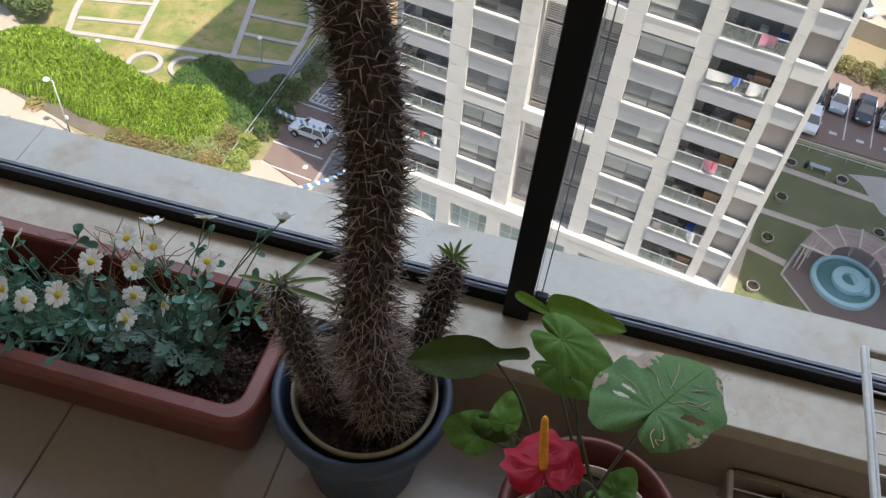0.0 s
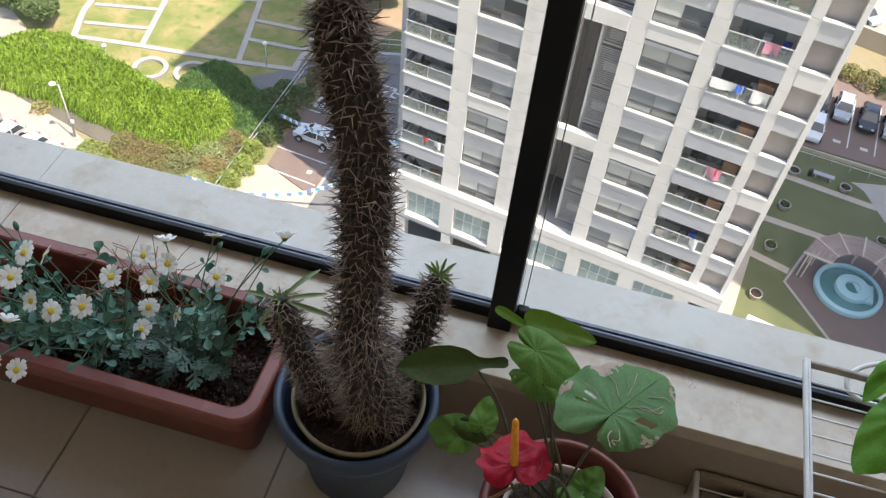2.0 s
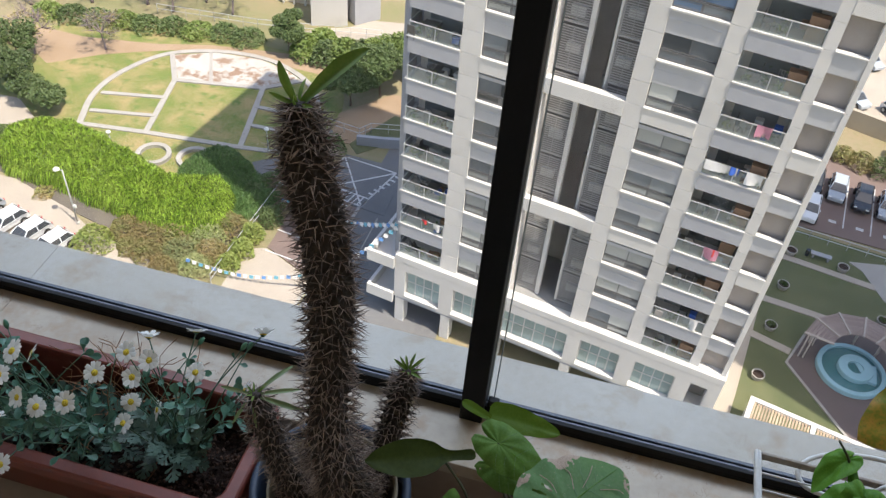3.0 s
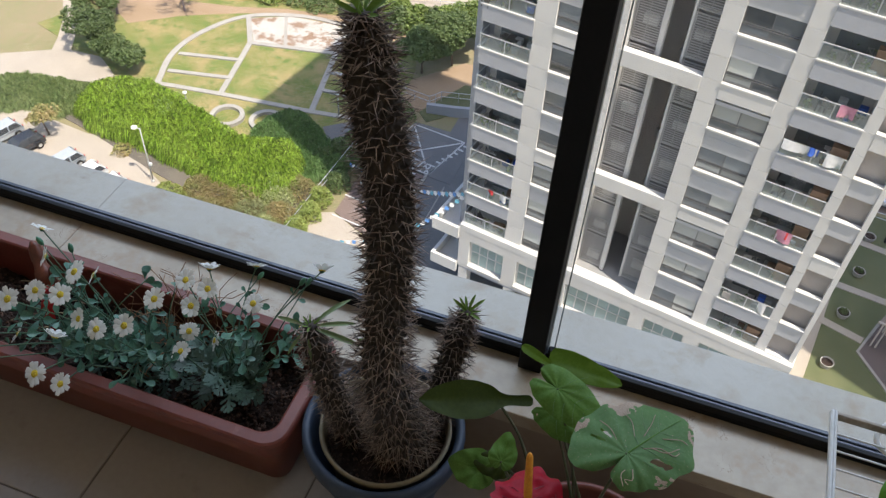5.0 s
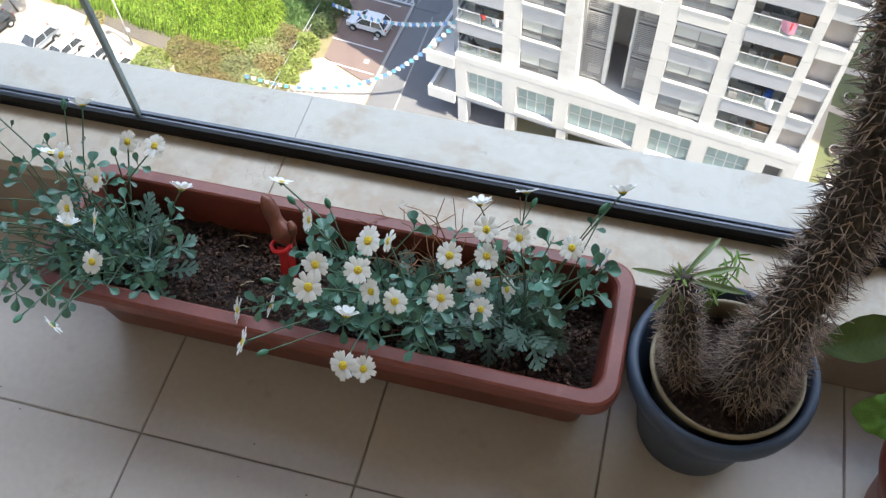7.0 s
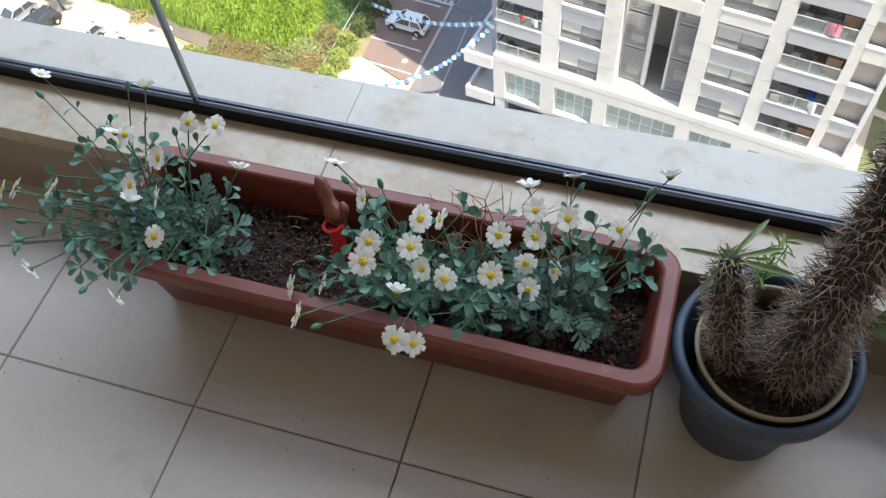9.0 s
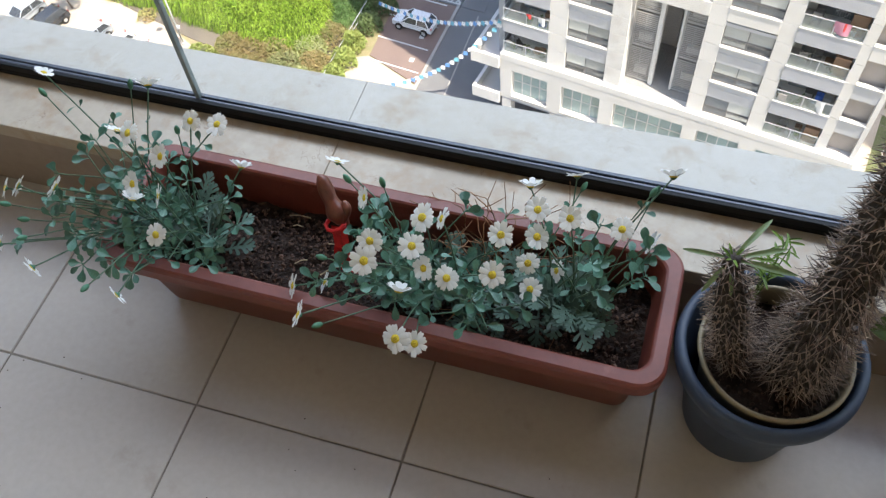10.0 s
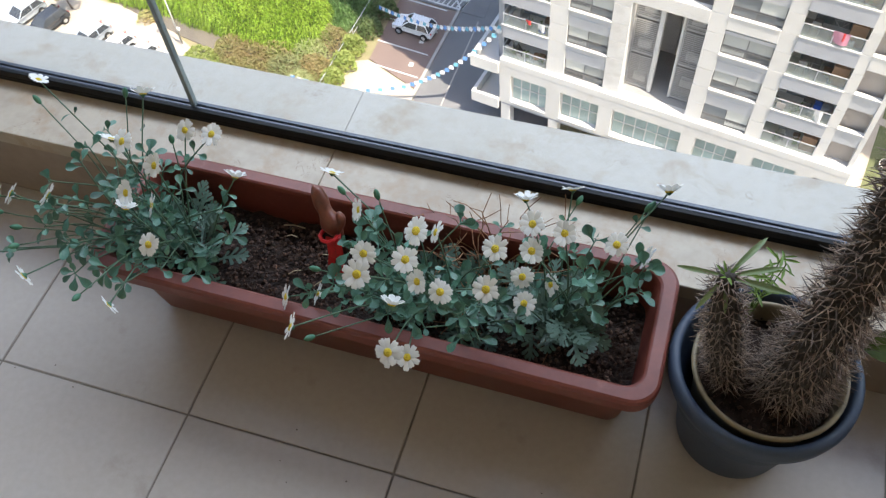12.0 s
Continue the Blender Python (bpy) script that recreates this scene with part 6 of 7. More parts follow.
for a, b, n in panes:
    s, w, h = Shape(), b - a, 2.6
    for i in range(n + 1):
        s.box((i * (w - 0.07) / n, 0, 0), (i * (w - 0.07) / n + 0.07, 0.08, h))
    for j in range(3):
        s.box((0, 0.005, j * (h - 0.07) / 2), (w, 0.075, j * (h - 0.07) / 2 + 0.07))
    wd = part("window", s, M_LOUVRE, tower, "large gridded window", m=Matrix.Translation((a, 0.05, -46.95)))
    pm = Shape().box((0.07, 0.03, 0.07), ((w - 0.07) / n, 0.05, (h - 0.07) / 2)).mesh("pane", M_PODIUM_PANE)
    for i in range(n):
        for j in range(2):
            part("pane", pm, None, wd, m=Matrix.Translation((i * (w - 0.07) / n, 0, j * (h - 0.07) / 2)))
    part("window_sill", Shape().box((a, -0.42, -47.0), (b, 0.10, -46.90)), M_STONE, tower)
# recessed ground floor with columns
part("ground_floor_wall", Shape().box((-13.3, 4.0, GZ), (11.2, 4.4, PB)), M_RECESS_SHADE, tower)
part("ground_floor_ceiling", Shape().box((-13.3, -0.3, PB - 0.2), (11.2, 4.0, PB - 0.002)), M_GREY_WALL, tower)
for u in (-13.3, -9.4, -5.3, 0.3, 4.4, 8.5):
    part("column", Shape().box((u, -0.30, GZ), (u + 0.75, 0.5, PB - 0.2), 0.02), M_STONE, tower)
part("end_wall", Shape().box((10.4, -0.30, GZ), (11.24, 8.0, PT - 0.552)), M_STONE, tower, "white end wall of the podium")
# corner terraces at the end of the podium
for z0, z1 in ((-44.25, PT - 0.28), (-47.9, -46.9)):
    part("terrace", Shape().box((-15.65, -0.60, z0), (-13.41, -0.35, z1)).box((-15.65, -0.35, z0), (-15.40, 5.0, z1)).box((-15.40, -0.35, z0), (-13.62, 5.0, z0 + 0.2)), M_STONE, tower, "white walled corner terrace")
# an unseen plain tower, placed beyond the courtyard's edge to shade the fountain
tagged(part("wall_neighbour_tower", Shape().box((40.0, 33.9, GZ), (70, 58.5, 10.0)), M_GREY_WALL), "plain grey tower, unseen, that shades the courtyard", "building", kind="structure")


# ---- ground, park, car parks and courtyard ----
def sheet(points, z0, z1):
    """A level slab with the given outline."""
    n = len(points)
    area = sum(points[i][0] * points[(i + 1) % n][1] - points[(i + 1) % n][0] * points[i][1] for i in range(n))
    pts = points if area > 0 else points[::-1]
    vs = [(x, y, z0) for x, y in pts] + [(x, y, z1) for x, y in pts]
    return Shape().add(vs, [tuple(range(n - 1, -1, -1)), tuple(range(n, 2 * n))] + [(i, (i + 1) % n, n + (i + 1) % n, n + i) for i in range(n)])


def strip(points, width, z0, z1):
    """A kerb or line of the given width along points."""
    s = Shape()
    p = [Vector((*q, 0)) for q in points]
    left, right = [], []
    for i, q in enumerate(p):
        d = (p[min(i + 1, len(p) - 1)] - p[max(i - 1, 0)]).normalized()
        nrm = Vector((-d.y, d.x, 0)) * width / 2
        left.append(q + nrm); right.append(q - nrm)
    vs = [(v.x, v.y, z) for i in range(len(p)) for v, z in ((left[i], z0), (right[i], z0), (right[i], z1), (left[i], z1))]
    fs = [(4 * i + k, 4 * i + (k + 1) % 4, 4 * i + 4 + (k + 1) % 4, 4 * i + 4 + k) for i in range(len(p) - 1) for k in range(4)]
    fs += [(3, 2, 1, 0), tuple(4 * (len(p) - 1) + k for k in range(4))]
    return s.add(vs, fs)


def struct(name, shape, mat, label, category="ground"):
    return tagged(part(name, shape, mat), label, category, kind="structure")


arc = lambda pts, n=8: [(p.x, p.y) for p in curve([(*q, 0) for q in pts], n)]
struct("ground", Shape().box((-900, -900, GZ - 1), (900, 1500, GZ)), M_GROUND, "dry earth and sparse grass reaching to the horizon")
struct("lawn", sheet(arc([(-66, 62), (-60, 74), (-52, 77.5), (-40, 77.5), (-30, 76), (-25.8, 70), (-25.8, 61), (-29, 57.5), (-27.5, 52), (-30, 48), (-45, 50), (-56, 58), (-66, 62)]), GZ, GZ + 0.05), M_LAWN, "patchy green and yellow park lawn")
struct("path_park", sheet([(-80, 48), (-61.6, 50.4), (-60.3, 52.5), (-58.6, 53.4), (-57.6, 54.6), (-54.2, 55.2), (-53.0, 57.0), (-56.2, 59.3), (-59.7, 59.1), (-60.7, 61.1), (-62.4, 64.4), (-64.9, 68.0), (-69, 72), (-72, 76), (-74, 75), (-70.5, 71), (-66.6, 67.1), (-64.1, 63.8), (-62.3, 60.4), (-61.5, 58.4), (-66, 55.6), (-80, 54)], GZ, GZ + 0.07), M_PAVE, "grey-beige paved park path")
struct("pavement", sheet([(-75, 38), (-75, 50), (-56, 49), (-50, 48.3), (-46.5, 48.6), (-39.5, 44.6), (-30, 42.0), (-25, 42.0), (-25, 30), (-75, 30)], GZ, GZ + 0.06), M_PAVE, "sunlit beige pavement beside parked cars", "pavement")
struct("road", sheet([(-20.5, 10), (-18.9, 66), (-10, 66), (-8, 38), (16, 36), (16, 10)], GZ, GZ + 0.04), M_ASPHALT, "grey asphalt service road", "road")
struct("pavement", sheet([(-26.4, 30), (-26.2, 46.6), (-24.6, 47.3), (-19.65, 44.9), (-20.4, 30)], GZ, GZ + 0.08), M_PAVE, "pale beige ground below the parking bays", "pavement")
struct("car_park", sheet([(-24.55, 47.4), (-24.4, 55.4), (-19.0, 54.7), (-19.6, 45.0)], GZ, GZ + 0.09), M_BRICKPAVE, "red-brown paved parking bays", "road")
struct("fire_lane", sheet([(-23.8, 55.5), (-22.6, 61.8), (-16.5, 61.5), (-16.5, 54.5), (-18.9, 54.8)], GZ, GZ + 0.085), M_ASPHALT, "asphalt turning area with painted hatching", "road")
marks = thing("road_marking", "worn white painted lines on the asphalt", "marking", kind="structure")
ZP = (GZ + 0.08, GZ + 0.105)
hatch = [(-23.6, 55.8), (-18.8, 55.0), (-17.2, 60.6), (-22.6, 61.4)]
for a, b in ((0, 1), (1, 2), (2, 3), (3, 0), (0, 2), (1, 3)):
    part("line", strip([hatch[a], hatch[b]], 0.16, *ZP), M_PAINT, marks)
part("line", strip([(-23.35, 57.0), (-18.45, 56.2)], 0.16, *ZP), M_PAINT, marks)
for k in range(11):
    x = -23.3 + 0.45 * k
    part("line", strip([(x, 55.85 - 0.165 * (x + 23.6)), (x + 0.28, 56.9 - 0.165 * (x + 23.6))], 0.13, *ZP), M_PAINT, marks)
for k in range(6):
    part("line", strip([(-18.75 + 0.32 * k, 57.0 + 0.62 * k), (-18.2 + 0.32 * k, 56.85 + 0.62 * k)], 0.22, *ZP), M_PAINT, marks, "unreadable painted bars")
ZB = (GZ + 0.085, GZ + 0.11)
for y in (46.3, 49.0, 51.8, 54.6):
    part("line", strip([(-24.6, y + 0.7), (-19.9, y)], 0.13, *ZB), M_PAINT, marks)
for y in (47.4, 50.2):
    part("line", strip([(-20.9, y), (-20.9, y + 0.45)], 0.4, *ZB), M_PAINT, marks, "unreadable painted bay number")
struct("kerb", strip([(-20.3, 36), (-18.9, 54.9)], 0.25, GZ, GZ + 0.16), M_KERB, "pale kerb beside the parking bays", "kerb")
struct("kerb", strip([(-17.5, 30), (-16.9, 54)], 0.12, GZ, GZ + 0.07), M_KERB, "thin pale line in the asphalt", "kerb")
# the fan-shaped garden of pale paths
garden = thing("park_path", "pale concrete paths dividing the fan-shaped lawn", "path", kind="structure")
fan = arc([(-48.5, 57.6), (-49.9, 62.5), (-49.4, 67.0), (-46.8, 71.8), (-42, 74.3), (-37, 74.8), (-33.0, 73.6), (-29.6, 71.0), (-27.4, 66.5), (-27.2, 60.0)])
for pts, w in ((fan, 0.6), ([(-48.8, 57.5), (-41.9, 58.4), (-32.5, 59.3), (-26.9, 60.1)], 0.55), ([(-41.9, 58.4), (-43.6, 67.6)], 0.55), ([(-43.6, 67.6), (-46.3, 72.2)], 0.55), ([(-43.6, 67.6), (-34.5, 69.4)], 0.55),
               ([(-32.5, 59.3), (-34.5, 69.4)], 0.55), ([(-34.5, 69.4), (-31.0, 72.3)], 0.55), ([(-49.3, 62.9), (-43.0, 64.3)], 0.45), ([(-48.7, 59.8), (-42.4, 61.1)], 0.45), ([(-33.8, 66.0), (-27.6, 66.2)], 0.45), ([(-33.1, 62.9), (-27.4, 63.1)], 0.45)):
    part("kerb", strip(pts, w, GZ, GZ + 0.16 + 0.006 * len(garden.children)), M_KERB, garden)
struct("plaza", sheet([(-43.4, 67.9), (-45.9, 72.0), (-42, 74.0), (-37, 74.5), (-33.2, 73.3), (-31.3, 72.1), (-34.5, 69.7)], GZ, GZ + 0.12), M_PLAZA, "bright white paving with brown worn patches", "pavement")
for a in ((-40.0, 68.6, -42.6, 74.0),):
    part("kerb", strip([a[:2], a[2:]], 0.35, GZ, GZ + 0.17), M_KERB, garden)
for x, y in ((-39.45, 55.45), (-35.65, 56.15)):
    ringw = thing("stone_ring", "low round white stone ring in the lawn", "ring wall", "stone rings in the park", m=Matrix.Translation((x, y, GZ)))
    part("ring", Shape().lathe([(1.2, 0), (1.2, 0.4), (1.65, 0.4), (1.65, 0)], 40), M_KERB, ringw)
struct("path_grey", sheet(arc([(-30.5, 57.6), (-28.2, 59.6), (-26.6, 62), (-25.6, 65), (-24.9, 64), (-25.6, 60.5), (-27.0, 57.5), (-28.5, 55.5), (-30.5, 57.6)], 4), GZ, GZ + 0.1), M_ASPHALT, "grey paved path by the lawn", "path")


def blades(count, place, length, width, rnd, flop=0.5):
    """Many thin bent blades; place gives a point and a way to grow."""
    v, f = [], []
    for _ in range(count):
        p, way = place()
        way = Vector(way).normalized()
        side = way.cross(Vector((rnd.gauss(0, 1), rnd.gauss(0, 1), rnd.gauss(0, 1)))).normalized() * width
        ln = length * rnd.uniform(0.6, 1.2)
        a, b, c = Vector(p), Vector(p) + way * ln * 0.55, Vector(p) + way * ln * 0.9 + Vector((0, 0, -flop * ln))
        k = len(v)
        v += [a - side * 0.6, a + side * 0.6, b - side, b + side, c]
        f += [(k, k + 1, k + 3, k + 2), (k + 2, k + 3, k + 4)]
    return Shape().add(v, f)


# the weeping hedge mounds
def hedge_mound(line, width, height, count, seed, label, mat=None):
    hr = random.Random(seed)
    spine = curve([(*p, 0) for p in line], 8)
    def form(t):
        i = min(int(t * (len(spine) - 1)), len(spine) - 2)
        p = spine[i].lerp(spine[i + 1], t * (len(spine) - 1) - i)
        d = (spine[i + 1] - spine[i]).normalized()
        end = (1 - max(0, (t - 0.86) / 0.14) ** 2 * 0.75) * (0.62 + 0.38 * math.sin(min(1, t / 0.14) * math.pi / 2))
        return p, Vector((-d.y, d.x, 0)), width * (0.94 + 0.10 * math.sin(9 * t)) * end, height * (0.92 + 0.16 * math.sin(7 * t)) * (0.4 + 0.6 * end)
    def point(t, a):
        p, n, half, tall = form(t)
        wob = 1 + 0.12 * noise.noise(Vector((t * 14, a * 2, 0.3 + seed))) + 0.10 * noise.noise(Vector((t * 34, a * 5, 1.3)))
        return p + n * half * math.cos(a) * wob + Vector((0, 0, GZ + tall * max(0, math.sin(a)) ** 0.7 * wob)), n * math.cos(a) + Vector((0, 0, math.sin(a)))
    def blade():
        t, a = hr.random(), math.pi * (0.02 + 0.96 * hr.random())
        p, n = point(t, a)
        sway = noise.noise_vector(p * 1.7) * 0.8 + noise.noise_vector(p * 4.1) * 0.7
        return p - n * 0.22, n * 0.45 + sway + Vector((hr.gauss(0, 0.42), hr.gauss(0, 0.42), hr.gauss(0.0, 0.22)))
    hedge = thing("hedge", label, "hedge", m=Matrix.Translation((0, 0, 0)))
    grid = [point(j / 40, math.pi * i / 16) for j in range(41) for i in range(17)]
    # dark sheet under the blades, so that their gaps look shaded
    part("hedge_gap_core", Shape().add([p - n * 0.38 for p, n in grid], [(j * 17 + i, j * 17 + i + 1, (j + 1) * 17 + i + 1, (j + 1) * 17 + i) for j in range(40) for i in range(16)]), M_HEDGE_GAP, hedge, smooth=True)
    tagged(part("foliage", blades(count, blade, 1.05, 0.036, hr, 0.7), mat or M_HEDGE, hedge), kind="stuff")


hedge_mound([(-52.2, 52.3), (-47.3, 52.2), (-42.0, 51.0), (-36.2, 49.6), (-32.0, 49.8), (-29.4, 50.6)], 3.35, 2.5, 54000, 6, "big bright green weeping hedge mound beside the park")
hedge_mound([(-35.2, 55.2), (-32.4, 54.4), (-29.8, 52.8), (-28.0, 50.4)], 3.0, 1.35, 30000, 8, "dark green hedge mound beside the park", M_HEDGE_DARK)


def leaves(count, place, size, rnd):
    v, f = [], []
    for _ in range(count):
        p, s = Vector(place()), size * rnd.uniform(0.6, 1.3)
        a = Vector((rnd.gauss(0, 1), rnd.gauss(0, 1), rnd.gauss(0, 0.6))).normalized()
        b = a.cross(Vector((rnd.gauss(0, 1), rnd.gauss(0, 1), rnd.gauss(0, 1)))).normalized()
        k = len(v)
        v += [p - a * s, p + b * s * 0.45, p + a * s, p - b * s * 0.45]
        f += [(k, k + 1, k + 2, k + 3)]
    return Shape().add(v, f)


def tree(x, y, height, spread, mat, seed, label, count=4200, bare=False, name="tree", trunk_h=0.45, size=0.17):
    r = random.Random(seed)
    t = thing(name, label, "tree", m=Matrix.Translation((x, y, GZ)))
    top = Vector((r.uniform(-0.3, 0.3), r.uniform(-0.3, 0.3), height * trunk_h))
    part("trunk", Shape().tube(curve([(0, 0, 0), (top.x * 0.6, top.y * 0.4, height * trunk_h * 0.5), top], 4), [0.022 * height * (1.3 - 0.09 * k) for k in range(9)], 8), M_BARE if bare else M_BARK, t, smooth=True)
    blobs = []
    for k in range(9 if not bare else 14):
        a = 2 * math.pi * k / 9 + r.uniform(-0.4, 0.4)
        e = Vector((math.cos(a) * spread * r.uniform(0.35, 0.85), math.sin(a) * spread * r.uniform(0.35, 0.85), height * r.uniform(0.55, 0.92)))
        part("limb", Shape().tube(curve([top, top.lerp(e, 0.5) + Vector((0, 0, 0.2)), e], 4), [0.012 * height * (1 - 0.1 * q) for q in range(9)], 6), M_BARE if bare else M_BARK, t)
        blobs.append((e, spread * r.uniform(0.32, 0.5)))
        if bare:
            for _ in range(9):
                w = Vector((r.gauss(0, 1), r.gauss(0, 1), r.gauss(0.4, 0.6))).normalized() * spread * 0.45
                part("twig", Shape().tube([e * 0.8 + top * 0.2, e + w * 0.6, e + w], [0.03, 0.02, 0.008], 4), M_BARE, t)
    blobs.append((Vector((0, 0, height * 0.85)), spread * 0.5))
    def place():
        c, rad = blobs[r.randrange(len(blobs))]
        w = Vector((r.gauss(0, 1), r.gauss(0, 1), r.gauss(0, 0.8))).normalized() * rad * r.uniform(0.35, 1.0) ** 0.5
        return c + Vector((w.x, w.y, w.z * 0.75)) * (1 + 0.25 * noise.noise(c + w * 2))
    tagged(part("crown", leaves(count, place, size, r), mat, t), kind="stuff")
    return t


def shrub(x, y, rad, height, mat, seed, label, count=1100, size=0.15):
    r = random.Random(seed)
    t = thing("shrub", label, "shrub", m=Matrix.Translation((x, y, GZ)))
    for k in range(5):
        a = r.random() * 6.28
        part("branch", Shape().tube([(0, 0, 0), (math.cos(a) * rad * 0.3, math.sin(a) * rad * 0.3, height * 0.5), (math.cos(a) * rad * 0.6, math.sin(a) * rad * 0.6, height * 0.75)], [0.05, 0.03, 0.015], 5), M_BARK, t)
    def place():
        a, q = r.random() * 6.28, math.sqrt(r.random())
        k = 1 + 0.3 * noise.noise(Vector((math.cos(a) * 1.5, math.sin(a) * 1.5, seed)))
        return (math.cos(a) * q * rad * k, math.sin(a) * q * rad * k, height * (math.sqrt(max(0, 1 - q * q)) * r.uniform(0.55, 1.05) + 0.05))
    tagged(part("foliage", leaves(count, place, size, r), mat, t), kind="stuff")
    return t


sr = random.Random(14)
for x, y, rad, h in ((-36.5, 45.4, 1.6, 1.1), (-34.4, 45.0, 1.8, 1.2), (-33.4, 43.6, 1.6, 1.1), (-32.0, 45.9, 1.9, 1.3), (-30.8, 44.2, 1.8, 1.3), (-29.6, 46.6, 1.8, 1.4), (-29.0, 43.2, 1.5, 1.2), (-30.6, 47.6, 1.6, 1.4), (-28.4, 45.0, 1.4, 1.4), (-28.4, 48.4, 1.5, 1.5), (-35.0, 43.8, 1.3, 0.9), (-31.6, 42.6, 1.3, 0.9)):
    hue = sr.randrange(4)
    shrub(x, y, rad, h, (M_SHRUB, M_SHRUB_RUST, M_SHRUB, M_SHRUB_LIGHT)[hue], sr.randrange(999), ("low olive shrub beside the hedge", "low rust-brown shrub beside the hedge", "low olive shrub beside the hedge", "low light green shrub beside the hedge")[hue], 2000, 0.11)
for x, y, rad, h in ((-26.3, 46.0, 1.1, 1.5), (-26.2, 48.0, 1.1, 1.6), (-26.6, 44.2, 1.0, 1.3)):
    shrub(x, y, rad, h, M_SHRUB_YEL, sr.randrange(999), "yellow-green flowering shrub along the fence")
for x, y, rad, h in ((-25.6, 50.5, 1.1, 1.5), (-25.2, 53.0, 1.2, 1.6), (-24.8, 56.0, 1.2, 1.8), (-24.3, 58.8, 1.2, 1.8), (-24.0, 61.6, 1.3, 2.0), (-27.3, 55.0, 1.4, 1.3), (-28.3, 53.0, 1.3, 1.4), (-26.9, 57.0, 1.0, 1.0)):
    shrub(x, y, rad, h, M_TREE, sr.randrange(999), "dark green shrub along the fence")
shrub(-38.2, 42.9, 1.8, 1.7, M_SHRUB_YEL, 5, "light green bush on the pavement edge", 1200, 0.15)
shrub(-45.6, 47.4, 1.0, 0.5, M_SHRUB, 6, "scrubby plant on the pavement", 300)
hedge_mound([(-62.0, 49.6), (-58.5, 51.2), (-55.5, 51.9), (-52.8, 51.4)], 2.4, 1.2, 18000, 9, "grey-green clipped hedge mound near the path", M_HEDGE_GREY)
# darker grey-brown strip of ground in front of the hedge
struct("planting_bed", sheet(arc([(-55, 49.8), (-50, 48.6), (-45.5, 47.2), (-40, 45.6), (-36, 45.0), (-31, 45.4), (-28, 46.5), (-28, 50.0), (-36, 48.5), (-45, 51), (-55, 51.5)], 4), GZ, GZ + 0.075), M_GROUND_DARK, "dark grey-brown strip of ground along the hedge")
struct("path_earth", sheet([(-70, 71), (-65.4, 72.3), (-56.8, 71.9), (-48.8, 73.4), (-43.3, 75.3), (-38.3, 76.2), (-33.9, 76.8), (-29, 76.5), (-29, 74), (-33, 74.2), (-37, 75.3), (-42, 74.8), (-46.9, 72.7), (-49.8, 71.2), (-53, 69.4), (-57.4, 65.8), (-60, 67.5), (-66, 69.5)], GZ, GZ + 0.06), M_EARTH, "bare brown earth along the park's edge", "path")
tree(-53.0, 46.8, 3.4, 1.5, M_SHRUB, 41, "small yellowish street tree by parked cars", 900)
tree(-57.4, 60.4, 4.2, 2.6, M_TREE, 42, "bushy dark green park tree", 5200, trunk_h=0.28)
tree(-52.2, 58.4, 2.6, 2.1, M_TREE, 43, "bushy dark green park tree", 3600, trunk_h=0.22)
tree(-54.6, 59.0, 3.0, 2.0, M_TREE, 53, "bushy dark green park tree", 3600, trunk_h=0.25)
tree(-59.5, 64.5, 5.0, 2.8, M_TREE, 44, "bushy dark green park tree")
tree(-53.2, 70.4, 4.5, 2.4, M_SHRUB, 45, "leafless grey-brown tree on the lawn", 260, bare=True)
tree(-59.5, 67.0, 5.0, 2.6, M_SHRUB, 46, "leafless grey-brown tree on the lawn", 300, bare=True)
for x, y, h, sp_, m_, s_ in ((-34.6, 77.0, 4.6, 1.9, M_TREE, 47), (-23.6, 77.6, 4.0, 2.3, M_TREE_LIGHT, 48), (-21.2, 76.6, 4.4, 2.3, M_TREE_LIGHT, 50)):
    tree(x, y, h, sp_, m_, s_, "leafy green tree at the edge of the park", 6500, trunk_h=0.25)
for x, y, rad, h, q in ((-32.6, 77.2, 1.9, 2.5, 91), (-30.4, 77.0, 2.0, 2.2, 92), (-28.4, 77.6, 2.0, 2.5, 93), (-26.2, 77.8, 2.0, 2.7, 94), (-31.4, 79.0, 1.8, 2.4, 95), (-25.2, 74.6, 1.8, 2.0, 96)):
    shrub(x, y, rad, h, M_TREE_LIGHT if q % 2 else M_TREE, q, "broad-leaved green bush at the edge of the park", 1700, 0.24)
for k in range(9):
    shrub(-63 + 2.9 * k, 74.6 + 0.40 * k + 0.3 * math.sin(3 * k), 1.9, 1.4, M_TREE if k % 3 else M_TREE_LIGHT, 60 + k, "green shrub bordering the park", 800, 0.2)
for x, y, h, q in ((-60, 79, 6.5, 81), (-54, 81, 6.0, 82), (-50.5, 80.5, 5.0, 83), (-44, 82.5, 5.5, 84), (-66, 76, 6.0, 85)):
    tree(x, y, h, 3.0, M_SHRUB, q, "leafless grey-brown tree behind the park", 160, bare=True)
tree(-25.0, 69.8, 5.2, 2.9, M_TREE, 58, "dense dark tree in the tower's shade", 9000, size=0.2, trunk_h=0.25)
tree(-22.6, 72.4, 5.4, 2.9, M_TREE, 59, "dense dark tree in the tower's shade", 9000, size=0.2, trunk_h=0.25)
struct("slope_earth", sheet([(-25.0, 63.2), (-25.6, 68.0), (-21.4, 73.2), (-14, 72.5), (-14, 69.0), (-20.1, 69.5), (-22.9, 63.5)], GZ, GZ + 0.07), M_EARTH, "bare brown earth beside the tower")
